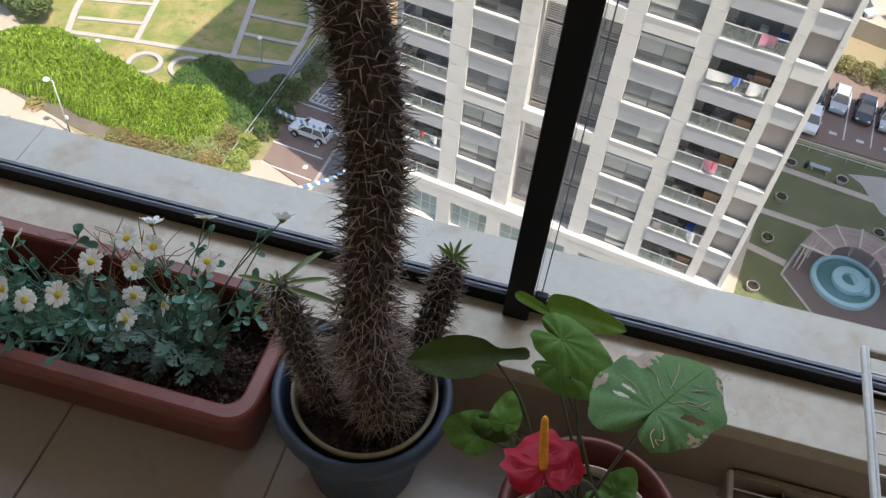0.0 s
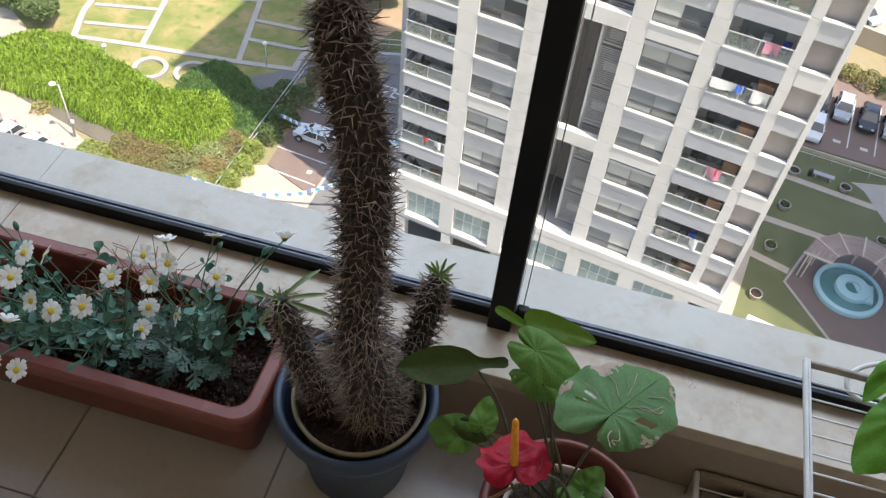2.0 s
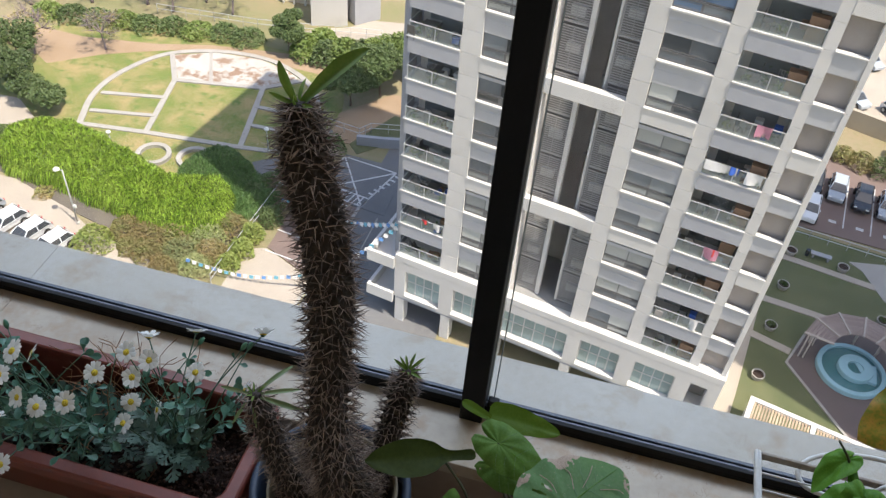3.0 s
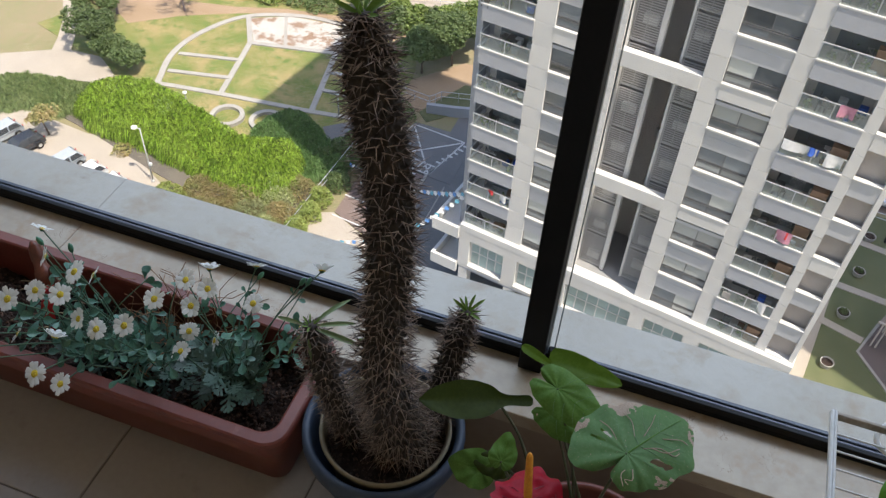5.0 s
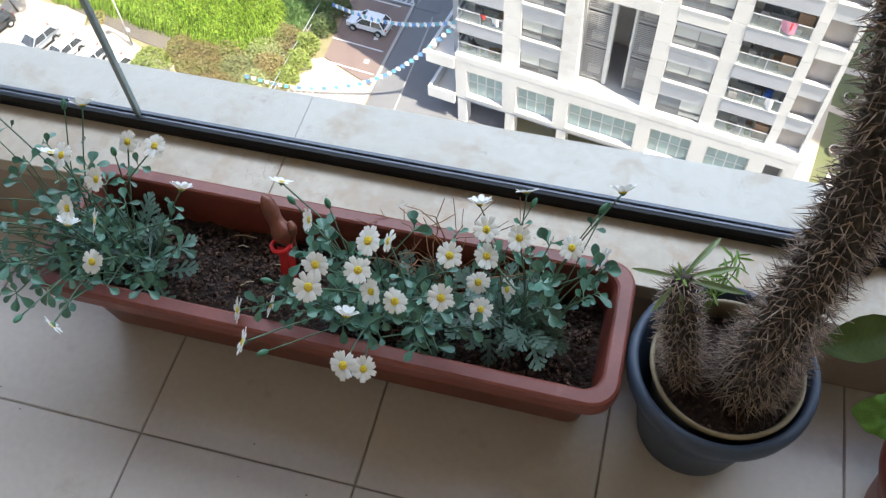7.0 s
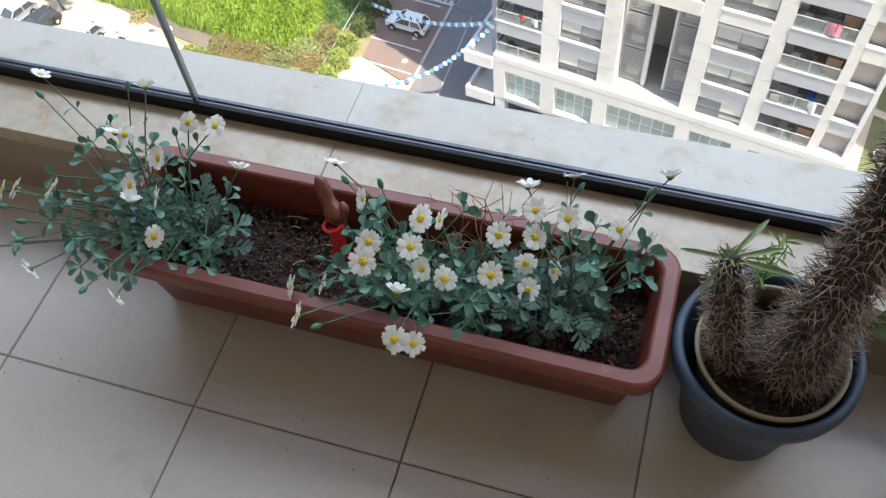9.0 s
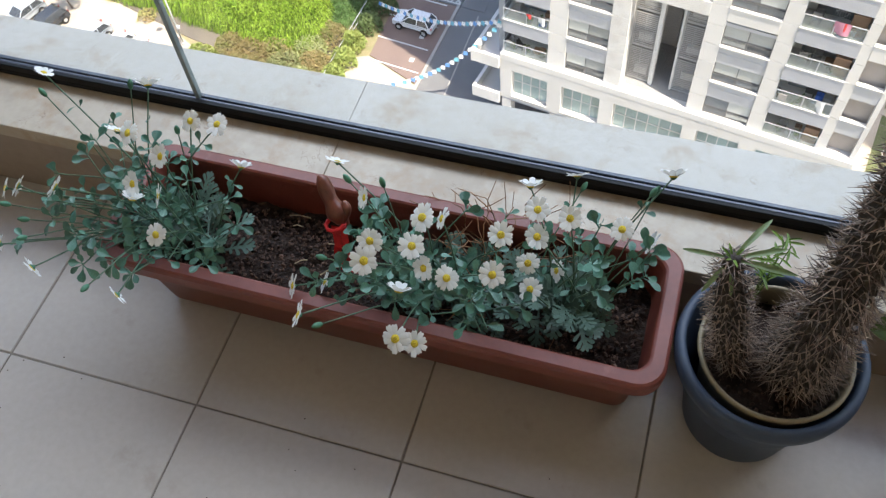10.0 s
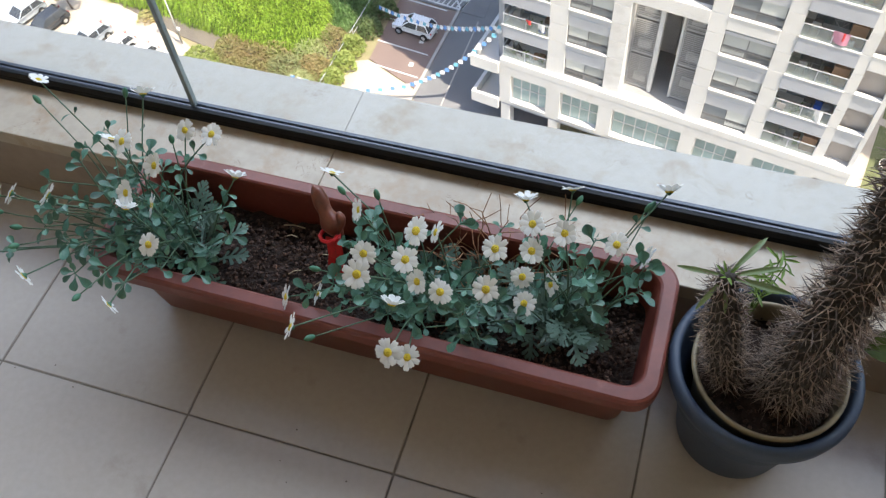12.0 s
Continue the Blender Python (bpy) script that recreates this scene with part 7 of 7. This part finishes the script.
struct("lawn_shaded", sheet([(-22.9, 63.5), (-20.1, 69.5), (-14, 69.0), (-14, 65.2), (-18.8, 65.2), (-21.7, 62.2)], GZ, GZ + 0.07), M_LAWN_SHADE, "grass strip behind the railing, darkened to look shaded")
struct("yard_back", sheet([(-33.2, 83.4), (-30.6, 84.4), (-28.2, 87.2), (-24, 88), (-14, 86), (-14, 79.5), (-24, 80), (-30, 79.6), (-35, 81.6)], GZ, GZ + 0.07), M_PAVE, "bright beige yard behind the park's bushes", "pavement")
tree(-64, 82, 6, 3.2, M_SHRUB, 71, "leafless grey-brown tree behind the park", 400, bare=True)
tree(-48, 84, 6, 3.2, M_SHRUB, 72, "leafless grey-brown tree behind the park", 400, bare=True)


def lamp_post(x, y, h, head, label):
    t = thing("street_lamp", label, "lamp", m=Matrix.Translation((x, y, GZ)))
    part("base", Shape().lathe([(0.0, 0.0), (0.16, 0.0), (0.16, 0.25), (0.07, 0.32)], 12), M_POLE, t)
    part("pole", Shape().tube([(0, 0, 0.2), (0, 0, h)], [0.075, 0.05], 10), M_POLE, t, smooth=True)
    if head:
        part("arm", Shape().tube([(0, 0, h - 0.1), (-0.35, -0.1, h + 0.05)], 0.04, 8), M_POLE, t)
        part("lamp_head", Shape().lathe([(0.0, 0.16), (0.16, 0.14), (0.27, 0.04), (0.28, -0.03), (0.0, -0.06)], 16, at=(-0.45, -0.12, h + 0.03)), M_LAMP_HEAD, t, "round pale lamp head", smooth=True)
        part("sign_box", Shape().box((0.05, -0.1, 1.9), (0.3, 0.1, 2.2), 0.02), M_LAMP_HEAD, t)
    else:
        part("lamp_head", Shape().lathe([(0.0, 0.25), (0.2, 0.22), (0.24, 0.1), (0.12, 0.0), (0.0, -0.02)], 14, at=(0, 0, h)), M_LAMP_HEAD, t, "pale lamp head", smooth=True)


lamp_post(-40.8, 44.9, 5.9, True, "tall grey street lamp beside the hedge")
lamp_post(-29.7, 59.6, 2.6, False, "short park lamp on the lawn")
lamp_post(-43.85, 55.5, 1.5, False, "short park lamp on the lawn")
lamp_post(-63.5, 49.8, 2.6, False, "short park lamp by the path")


def rail_fence(points, h, label):
    t = thing("fence", label, "fence", m=Matrix.Translation((0, 0, 0)))
    for a, b in zip(points, points[1:]):
        a, b = Vector((*a, GZ)), Vector((*b, GZ))
        n = max(2, int((b - a).length / 1.6))
        for k in range(n + 1):
            p = a.lerp(b, k / n)
            part("post", Shape().tube([p, p + Vector((0, 0, h))], 0.03, 6), M_RAIL, t)
        for z in (h * 0.5, h):
            part("rail", Shape().tube([a + Vector((0, 0, z)), b + Vector((0, 0, z))], 0.035, 6), M_RAIL, t)


rail_fence([(-27.1, 42.0), (-26.8, 47.5), (-26.2, 57.0), (-25.7, 65.3), (-22.3, 64.8), (-21.5, 66.0), (-16.5, 67.2)], 1.15, "thin white metal railing along the parking bays")
rail_fence([(-52, 79.6), (-40, 80.6), (-26, 83.5)], 1.2, "white metal railing behind the park")
struct("retaining_wall", strip([(-22.2, 63.7), (-19.5, 64.2), (-16.6, 65.0)], 0.4, GZ, GZ + 1.1), M_GREY_WALL, "low concrete retaining wall", "wall")


def car(x, y, turn, paint, label, length=3.9):
    """A small hatchback: lower body, cabin, panes, wheels, lights."""
    t = thing("car", label, "car", "parked cars", m=Matrix.Translation((x, y, GZ + 0.09)) @ Matrix.Rotation(turn, 4, "Z"))
    L, W = length, 1.72
    s = Shape()
    prof = [(-0.50, 0.35), (-0.50, 0.62), (-0.47, 0.78), (-0.30, 0.86), (-0.16, 0.92), (0.30, 0.95), (0.46, 0.90), (0.50, 0.72), (0.50, 0.35)]
    vs = []
    for px, pz in prof:
        tuck = 0.06 if pz > 0.8 else 0.0
        nose = 0.14 if abs(px) > 0.46 else 0.0
        vs += [(px * L, -W / 2 + tuck + nose, pz), (px * L, W / 2 - tuck - nose, pz)]
    n = len(prof)
    s.add(vs, [(2 * i, 2 * i + 1, 2 * (i + 1) % (2 * n) + 1, 2 * (i + 1) % (2 * n)) for i in range(n)] + [tuple(2 * i for i in range(n - 1, -1, -1)), tuple(2 * i + 1 for i in range(n))])
    body = part("body", s, paint, t)
    cab = Shape()
    ring = lambda z0, xs, w: [(xs[0] * L, -w, z0), (xs[1] * L, -w, z0), (xs[1] * L, w, z0), (xs[0] * L, w, z0)]
    cab.add(ring(0.90, (-0.25, 0.46), 0.78) + ring(1.40, (-0.08, 0.36), 0.60), [(0, 1, 5, 4), (1, 2, 6, 5), (2, 3, 7, 6), (3, 0, 4, 7)])
    part("cabin_glass", cab, M_CAR_GLASS, t, "dark car windows")
    part("roof", Shape().add(ring(1.385, (-0.085, 0.365), 0.61) + ring(1.45, (-0.05, 0.34), 0.54), [(3, 2, 1, 0), (4, 5, 6, 7), (0, 1, 5, 4), (1, 2, 6, 5), (2, 3, 7, 6), (3, 0, 4, 7)]), paint, t)
    for sy in (-1, 1):
        for a, b in (((-0.25, 0.90, 0.785), (-0.08, 1.41, 0.605)), ((0.14, 0.91, 0.79), (0.15, 1.41, 0.61)), ((0.46, 0.90, 0.785), (0.36, 1.41, 0.605))):
            part("pillar", Shape().tube([(a[0] * L, sy * a[2], a[1]), (b[0] * L, sy * b[2], b[1])], 0.045, 6), paint, t)
        for wx in (-0.32, 0.32):
            w = part("wheel", Shape().lathe([(0.20, -0.09), (0.31, -0.09), (0.33, -0.05), (0.33, 0.05), (0.31, 0.09), (0.20, 0.09)], 18), M_TYRE, t, "black tyre", m=Matrix.Translation((wx * L, sy * 0.80, 0.33 - 0.09 + 0.09)) @ Matrix.Rotation(math.pi / 2, 4, "X"))
            part("wheel_rim", Shape().lathe([(0.0, 0.05), (0.19, 0.07), (0.21, 0.0), (0.19, -0.07), (0.0, -0.05)], 14), M_POLE, w)
        part("headlight", Shape().box((-0.50 * L - 0.01, sy * 0.55 - 0.14, 0.66), (-0.47 * L, sy * 0.55 + 0.14, 0.78), 0.02), M_LAMP_HEAD, t)
        part("tail_light", Shape().box((0.49 * L, sy * 0.62 - 0.08, 0.72), (0.50 * L + 0.01, sy * 0.62 + 0.08, 0.9), 0.02), M_CLOTH_RED, t)
        part("mirror", Shape().box((-0.17 * L, sy * 0.88 - 0.06, 0.92), (-0.13 * L, sy * 0.88 + 0.06, 1.03), 0.02), paint, t)
    return t


car(-21.8, 51.5, -0.16, M_CAR_WHITE, "white hatchback parked in a red-brown bay", 3.7)
car(-40.9, 41.3, 1.25, M_CAR_WHITE, "white car parked on the pavement")
car(-43.4, 41.9, 1.25, M_CAR_WHITE, "white car parked on the pavement")
car(-46.0, 42.5, 1.25, M_CAR_WHITE, "white car parked on the pavement")
car(-48.8, 43.2, 1.25, M_CAR_SILVER, "silver car parked by a small tree")
car(-53.6, 44.0, 1.25, M_CAR_DARK, "dark grey car parked by a small tree")
car(-56.4, 44.6, 1.25, M_CAR_SILVER, "silver car parked on the pavement")
car(21.2, 68.2, 1.38, M_CAR_WHITE, "white car parked in the courtyard lot")
car(24.0, 72.2, 1.38, M_CAR_SILVER, "silver car parked in the courtyard lot")
car(26.3, 71.4, 1.38, M_CAR_DARK, "black car parked in the courtyard lot")
car(28.5, 70.9, 1.38, M_CAR_SILVER, "silver car parked in the courtyard lot")
car(21.8, 72.6, 1.38, M_CAR_DARK, "dark blue car parked in the courtyard lot")
car(27.0, 90.0, 2.2, M_CAR_SILVER, "silver car parked by a tan wall")
car(29.4, 99.4, 2.2, M_CAR_SILVER, "silver car parked in the far lot")
car(31.5, 88.5, 2.2, M_CAR_WHITE, "white car parked by a tan wall")

# bunting strings
def bunting(points, sag, label):
    t = thing("bunting", label, "bunting", "bunting strings", m=Matrix.Translation((0, 0, 0)))
    pts = []
    for a, b in zip(points, points[1:]):
        a, b = Vector(a), Vector(b)
        n = int((b - a).length / 0.5)
        pts += [a.lerp(b, k / n) - Vector((0, 0, sag * math.sin(math.pi * k / n))) for k in range(n)]
    pts.append(Vector(points[-1]))
    part("cord", Shape().tube(pts, 0.012, 4), M_CLOTH_WHITE, t)
    flags = [Shape().box((-0.17, -0.006, -0.30), (0.17, 0.006, 0), 0.002).mesh("flag", m) for m in (M_FLAG_BLUE, M_CLOTH_WHITE, M_FLAG_TEAL, M_CLOTH_WHITE)]
    for k, (p, q) in enumerate(zip(pts, pts[1:])):
        d = q - p
        part("flag", flags[k % 4], None, t, m=Matrix.Translation(p.lerp(q, 0.5)) @ Matrix.Rotation(math.atan2(d.y, d.x), 4, "Z") @ Matrix.Rotation(-0.35, 4, "X"))


bunting([(-25.2, 52.2, -48.4), (-12.1, 43.75, -40.4)], 1.0, "string of blue and white flags over the parking bays")
bunting([(-29.5, 42.6, -48.3), (-20.2, 43.6, -48.2), (-12.1, 43.75, -40.5)], 0.9, "string of blue, teal and white flags tied to a balcony")

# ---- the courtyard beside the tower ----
struct("lawn_courtyard", sheet([(12.5, 40.5), (13.8, 66), (18.5, 65.5), (30, 64), (36, 62), (36, 38), (22, 36), (12.5, 38)], GZ, GZ + 0.05), M_LAWN_SHADE, "green courtyard lawn, darkened to look shaded")
struct("path_edge", sheet([(12.6, 41.0), (13.6, 66.0), (19.0, 65.0), (18.3, 61.2), (16.7, 54.6), (15.85, 50.0), (14.9, 44.6), (14.2, 41.0)], GZ, GZ + 0.1), M_PAVE, "beige path along the tower's foot", "path")
for k, (a, b) in enumerate((((18.3, 61.15), (26.5, 59.55)), ((16.7, 55.2), (22.5, 54.3)), ((15.8, 50.75), (19.0, 49.65)))):
    struct("path_courtyard", strip([a, b], 0.7, GZ, GZ + 0.12), M_PAVE, "narrow beige path across the lawn", "path")
struct("plaza_courtyard", sheet([(18.7, 48.45), (20.1, 51.6), (21.4, 53.8), (24.0, 54.6), (29, 54.5), (31, 50), (30, 44), (26, 40.5), (24.3, 40.6), (22.5, 43.0)], GZ, GZ + 0.09), M_PLUMPAVE, "plum-brown brick paving round the fountain", "pavement")
struct("kerb_courtyard", strip([(20.2, 51.9), (18.65, 48.4), (22.45, 42.95), (24.3, 40.5)], 0.22, GZ, GZ + 0.16), M_KERB, "pale kerb edging the paving", "kerb")
fountain = thing("fountain", "round turquoise fountain basin with an off-centre inner ring", "fountain", m=Matrix.Translation((23.55, 49.0, GZ + 0.09)))
part("basin_rim", Shape().lathe([(2.28, 0.05), (2.28, 0.42), (2.60, 0.42), (2.66, 0.36), (2.66, 0.0)], 56), M_POOL_RIM, fountain, "pale blue rim")
part("basin_floor", Shape().lathe([(0.0, 0.06), (2.29, 0.06)], 48), M_POOL, fountain)
part("water", Shape().lathe([(0.0, 0.20), (2.27, 0.20)], 48), M_WATER, fountain, "shallow still water")
part("inner_ring", Shape().lathe([(0.62, 0.06), (0.62, 0.62), (1.30, 0.62), (1.34, 0.55), (1.34, 0.06)], 40, at=(0.25, 0.05, 0)), M_POOL_RIM, fountain, "inner blue ring")
part("ledge", sheet([(0.3, 0.6), (1.9, 0.75), (1.75, -1.1), (0.9, -1.0)], 0.07, 0.50), M_POOL_RIM, fountain, "flat blue ledge")
part("inner_water", Shape().lathe([(0.0, 0.40), (0.615, 0.40)], 30, at=(0.25, 0.05, 0)), M_WATER, fountain)
pergola = thing("pergola", "curved weathered wooden pergola arching over the fountain's edge", "pergola", m=Matrix.Translation((23.4, 48.55, GZ + 0.09)))
rib_p = Shape().box((2.02, -0.07, 2.50), (4.30, 0.07, 2.68), 0.02).mesh("rafter", M_PERGOLA_RIB)
for k in range(6):
    a0, a1 = radians(167 - 29 * k), radians(167 - 29 * k - 29)
    out0, out1 = Vector((math.cos(a0), math.sin(a0), 0)), Vector((math.cos(a1), math.sin(a1), 0))
    for rad in (2.3, 3.9):
        part("beam", Shape().tube([out0 * rad + Vector((0, 0, 2.44)), out1 * rad + Vector((0, 0, 2.44))], 0.07, 6), M_PERGOLA, pergola)
    for rad in (3.55, 3.9):
        part("post", Shape().tube([out0 * rad, out0 * rad + Vector((0, 0, 2.50))], 0.07, 8), M_PERGOLA_RIB, pergola)
    for j in range(15):
        rad = 2.14 + 2.06 * j / 14
        p, q = out0 * rad, out1 * rad
        d = q - p
        part("slat", Shape().box((0.06, -0.055, 2.54), (d.length - 0.06, 0.055, 2.59)), M_PERGOLA, pergola, m=Matrix.Translation(p) @ Matrix.Rotation(math.atan2(d.y, d.x), 4, "Z"))
    part("rafter", rib_p, None, pergola, "pale rib between two roof bays", m=Matrix.Rotation(a0, 4, "Z"))
part("rafter", rib_p, None, pergola, "pale rib between two roof bays", m=Matrix.Rotation(radians(167 - 29 * 6), 4, "Z"))
for k, (x, y) in enumerate(((16.37, 46.15), (17.42, 51.8), (18.55, 57.0), (19.38, 61.75), (23.82, 61.0), (26.6, 55.3))):
    p = thing("round_planter", "round pale concrete planter on the lawn", "planter", "round planters in the courtyard", m=Matrix.Translation((x, y, GZ + 0.05)))
    part("tub", Shape().lathe([(0.0, 0.0), (0.40, 0.0), (0.51, 0.43), (0.525, 0.47), (0.455, 0.47), (0.43, 0.38)], 28), M_KERB, p)
    part("soil", Shape().lathe([(0.0, 0.38), (0.435, 0.39)], 20), M_SOIL, p)
    if k in (1, 2, 5):
        sprig = random.Random(40 + k)
        shoot = Shape()
        for _ in range(70):
            a, q = sprig.random() * 6.28, 0.33 * sprig.random() ** 0.5
            at, tip = Vector((q * math.cos(a), q * math.sin(a) + 0.08, 0.38)), Vector((sprig.uniform(-0.12, 0.12), sprig.uniform(-0.12, 0.12), sprig.uniform(0.08, 0.24)))
            side = tip.cross(Vector((0, 0, 1))).normalized() * 0.05
            shoot.v += [at, at + tip * 0.5 + side, at + tip, at + tip * 0.5 - side]
            shoot.f.append(tuple(range(len(shoot.v) - 4, len(shoot.v))))
        part("foliage", shoot, M_TREE, p, "low green plants")
struct("pavement_corner", sheet([(24.5, 62.3), (25.6, 61.4), (26.4, 59.6), (27.1, 58.1), (31.0, 55.5), (35.0, 60.5), (27.6, 62.9)], GZ, GZ + 0.1), M_KERB, "pale grey paving beside the lawn", "pavement")
bin_ = thing("litter_bin", "small black litter bin on the lawn's edge", "bin", m=Matrix.Translation((20.8, 62.0, GZ + 0.05)))
part("drum", Shape().lathe([(0.0, 0.0), (0.17, 0.0), (0.20, 0.62), (0.19, 0.66), (0.0, 0.66)], 18), M_CAR_DARK, bin_)
bench = thing("bench", "grey concrete bench beside the lawn", "bench", m=Matrix.Translation((21.95, 61.9, GZ + 0.05)) @ Matrix.Rotation(-0.15, 4, "Z"))
part("seat", Shape().box((-0.9, -0.25, 0.4), (0.9, 0.25, 0.5), 0.02), M_GREY_WALL, bench)
for x in (-0.7, 0.6):
    part("leg", Shape().box((x, -0.2, 0), (x + 0.15, 0.2, 0.4)), M_GREY_WALL, bench)
struct("car_park_courtyard", sheet([(17.6, 66.2), (19.6, 80), (36, 77), (36, 64.3)], GZ, GZ + 0.09), M_BRICKPAVE, "red-brown paved car park", "road")
mk2 = thing("road_marking", "pale painted lines between parking bays", "marking", kind="structure")
for k in range(7):
    x = 19.4 + 2.45 * k
    part("line", strip([(x, 67.6 - 0.14 * k * 2.45), (x + 1.15, 75.2 - 0.14 * k * 2.45)], 0.12, *ZB), M_PAINT, mk2)
    part("line", strip([(x + 1.2, 68.0 - 0.14 * k * 2.45), (x + 1.9, 67.9 - 0.14 * k * 2.45)], 0.4, *ZB), M_PAINT, mk2, "unreadable painted bay number")
rail_fence([(16.6, 65.0), (19.4, 64.5), (27.7, 63.3), (36, 62.1)], 1.1, "pale metal railing between lawn and car park")
struct("wall_tan", strip([(22.8, 86.0), (30.2, 83.4), (40, 80.0)], 0.5, GZ, GZ + 2.2), M_TAN_WALL, "tan boundary wall of the car park", "wall")
struct("road_far", sheet([(20, 86.4), (24.0, 110), (60, 110), (60, 74), (40, 80.5)], GZ, GZ + 0.07), M_PAVE, "bright beige paved lot behind the tan wall", "road")
for x, y, rad, h, m_ in ((26.8, 77.6, 1.5, 1.6, M_SHRUB), (28.6, 77.0, 1.5, 1.8, M_TREE), (25.0, 78.4, 1.3, 1.4, M_SHRUB), (31, 80.5, 1.4, 2.0, M_SHRUB_YEL), (23.2, 79.4, 1.2, 1.2, M_SHRUB)):
    shrub(x, y, rad, h, m_, sr.randrange(999), "straggling shrub at the car park's edge", 900)
# slatted roof at the near edge of the lawn
shed = thing("slatted_shelter", "white-framed shelter roofed with brown wooden slats", "shelter", m=Matrix.Translation((15.2, 41.9, GZ)) @ Matrix.Rotation(-0.24, 4, "Z"))
for a, b in (((0, 0, 1.9), (9.5, 0.35, 2.3)), ((0, -2.6, 1.9), (9.5, -2.25, 2.3)), ((0, -2.25, 1.9), (0.35, 0, 2.3)), ((4.4, -2.25, 1.9), (4.75, 0, 2.3)), ((9.15, -2.25, 1.9), (9.5, 0, 2.3))):
    part("frame_beam", Shape().box(a, b), M_STONE, shed)
slat_s = Shape().box((0, 0, 0), (0.13, 2.25, 0.06)).mesh("slat", M_WOOD)
for k in range(42):
    x = 0.4 + 0.213 * k
    if not 4.25 < x < 4.8:
        part("slat", slat_s, None, shed, m=Matrix.Translation((x, -2.25, 2.12)))
for x in (0.05, 4.45, 9.2):
    for y in (-2.5, 0.05):
        part("post", Shape().box((x, y, 0), (x + 0.25, y + 0.25, 1.9)), M_STONE, shed)

# buildings behind the park
def low_house(x, y, turn, w, d, h, label, n, mat=None):
    t = thing("house", label, "building", m=Matrix.Translation((x, y, GZ)) @ Matrix.Rotation(turn, 4, "Z"))
    part("wall", Shape().box((0, 0, 0), (w, d, h)), mat or M_FAR, t)
    part("roof", Shape().box((-0.2, -0.2, h), (w + 0.2, d + 0.2, h + 0.35)), M_STONE, t)
    for k in range(n):
        a = 0.8 + (w - 1.6) * k / n
        wd = part("window", Shape().box((a, -0.06, 1.0), (a + (w - 1.6) / n * 0.55, 0.0, h - 0.8)), M_WFRAME, t)
        part("pane", Shape().box((a + 0.1, -0.09, 1.1), (a + (w - 1.6) / n * 0.55 - 0.1, -0.065, h - 0.9)), M_PANE, wd)
        part("pier", Shape().box((a + (w - 1.6) / n * 0.7, -0.5, 0), (a + (w - 1.6) / n * 0.85, 0.0, h)), M_STONE, t)


low_house(-41.5, 87.5, 0.12, 5.6, 12, 5.0, "beige rendered low building behind the park", 3)
low_house(-34.6, 83.5, 0.36, 4.2, 3.4, 5.5, "white rendered low building behind the park", 0, M_STONE)
low_house(-29.9, 85.4, 0.83, 3.4, 3.0, 4.5, "grey gatehouse with a white roof behind the park", 0, M_SLAB)
low_house(-70, 92.0, 0.05, 22, 12, 6.0, "beige rendered low building behind the park", 7)


# ---- floor tiles, laid last ----
TILE_MESH = Shape().box((0.0014, 0.0014, -0.005), (TILE - 0.0014, TILE - 0.0014, 0.0), 0.0009).mesh("tile", M_TILE)
TILE_CUT = Shape().box((0.0014, 0.0014, -0.005), (TILE - 0.0014, -0.0785 - (Y0), 0.0), 0.0012).mesh("tile", M_TILE)
rt = random.Random(1)
for i in range(-6, 12):
    for j in range(-5, 1):
        x, y = X0 + i * TILE, Y0 + j * TILE
        if x < WEST or x + TILE > EAST or y < SOUTH:
            continue
        part("tile", TILE_CUT if j == 0 else TILE_MESH, None, floor, m=Matrix.Translation((x, y, rt.uniform(-0.0006, 0.0004))))
specks = Shape()
for _ in range(60):
    x, y = rt.uniform(-1.6, -0.2), rt.uniform(-0.8, -0.35)
    s = rt.uniform(0.0006, 0.0012)
    specks.box((x - s, y - s * 0.7, 0.0), (x + s, y + s * 0.7, s), s * 0.3)
tagged(part("floor_specks", specks, M_SOIL), "tiny dark crumbs of soil scattered on the tiles", "crumbs", kind="stuff")
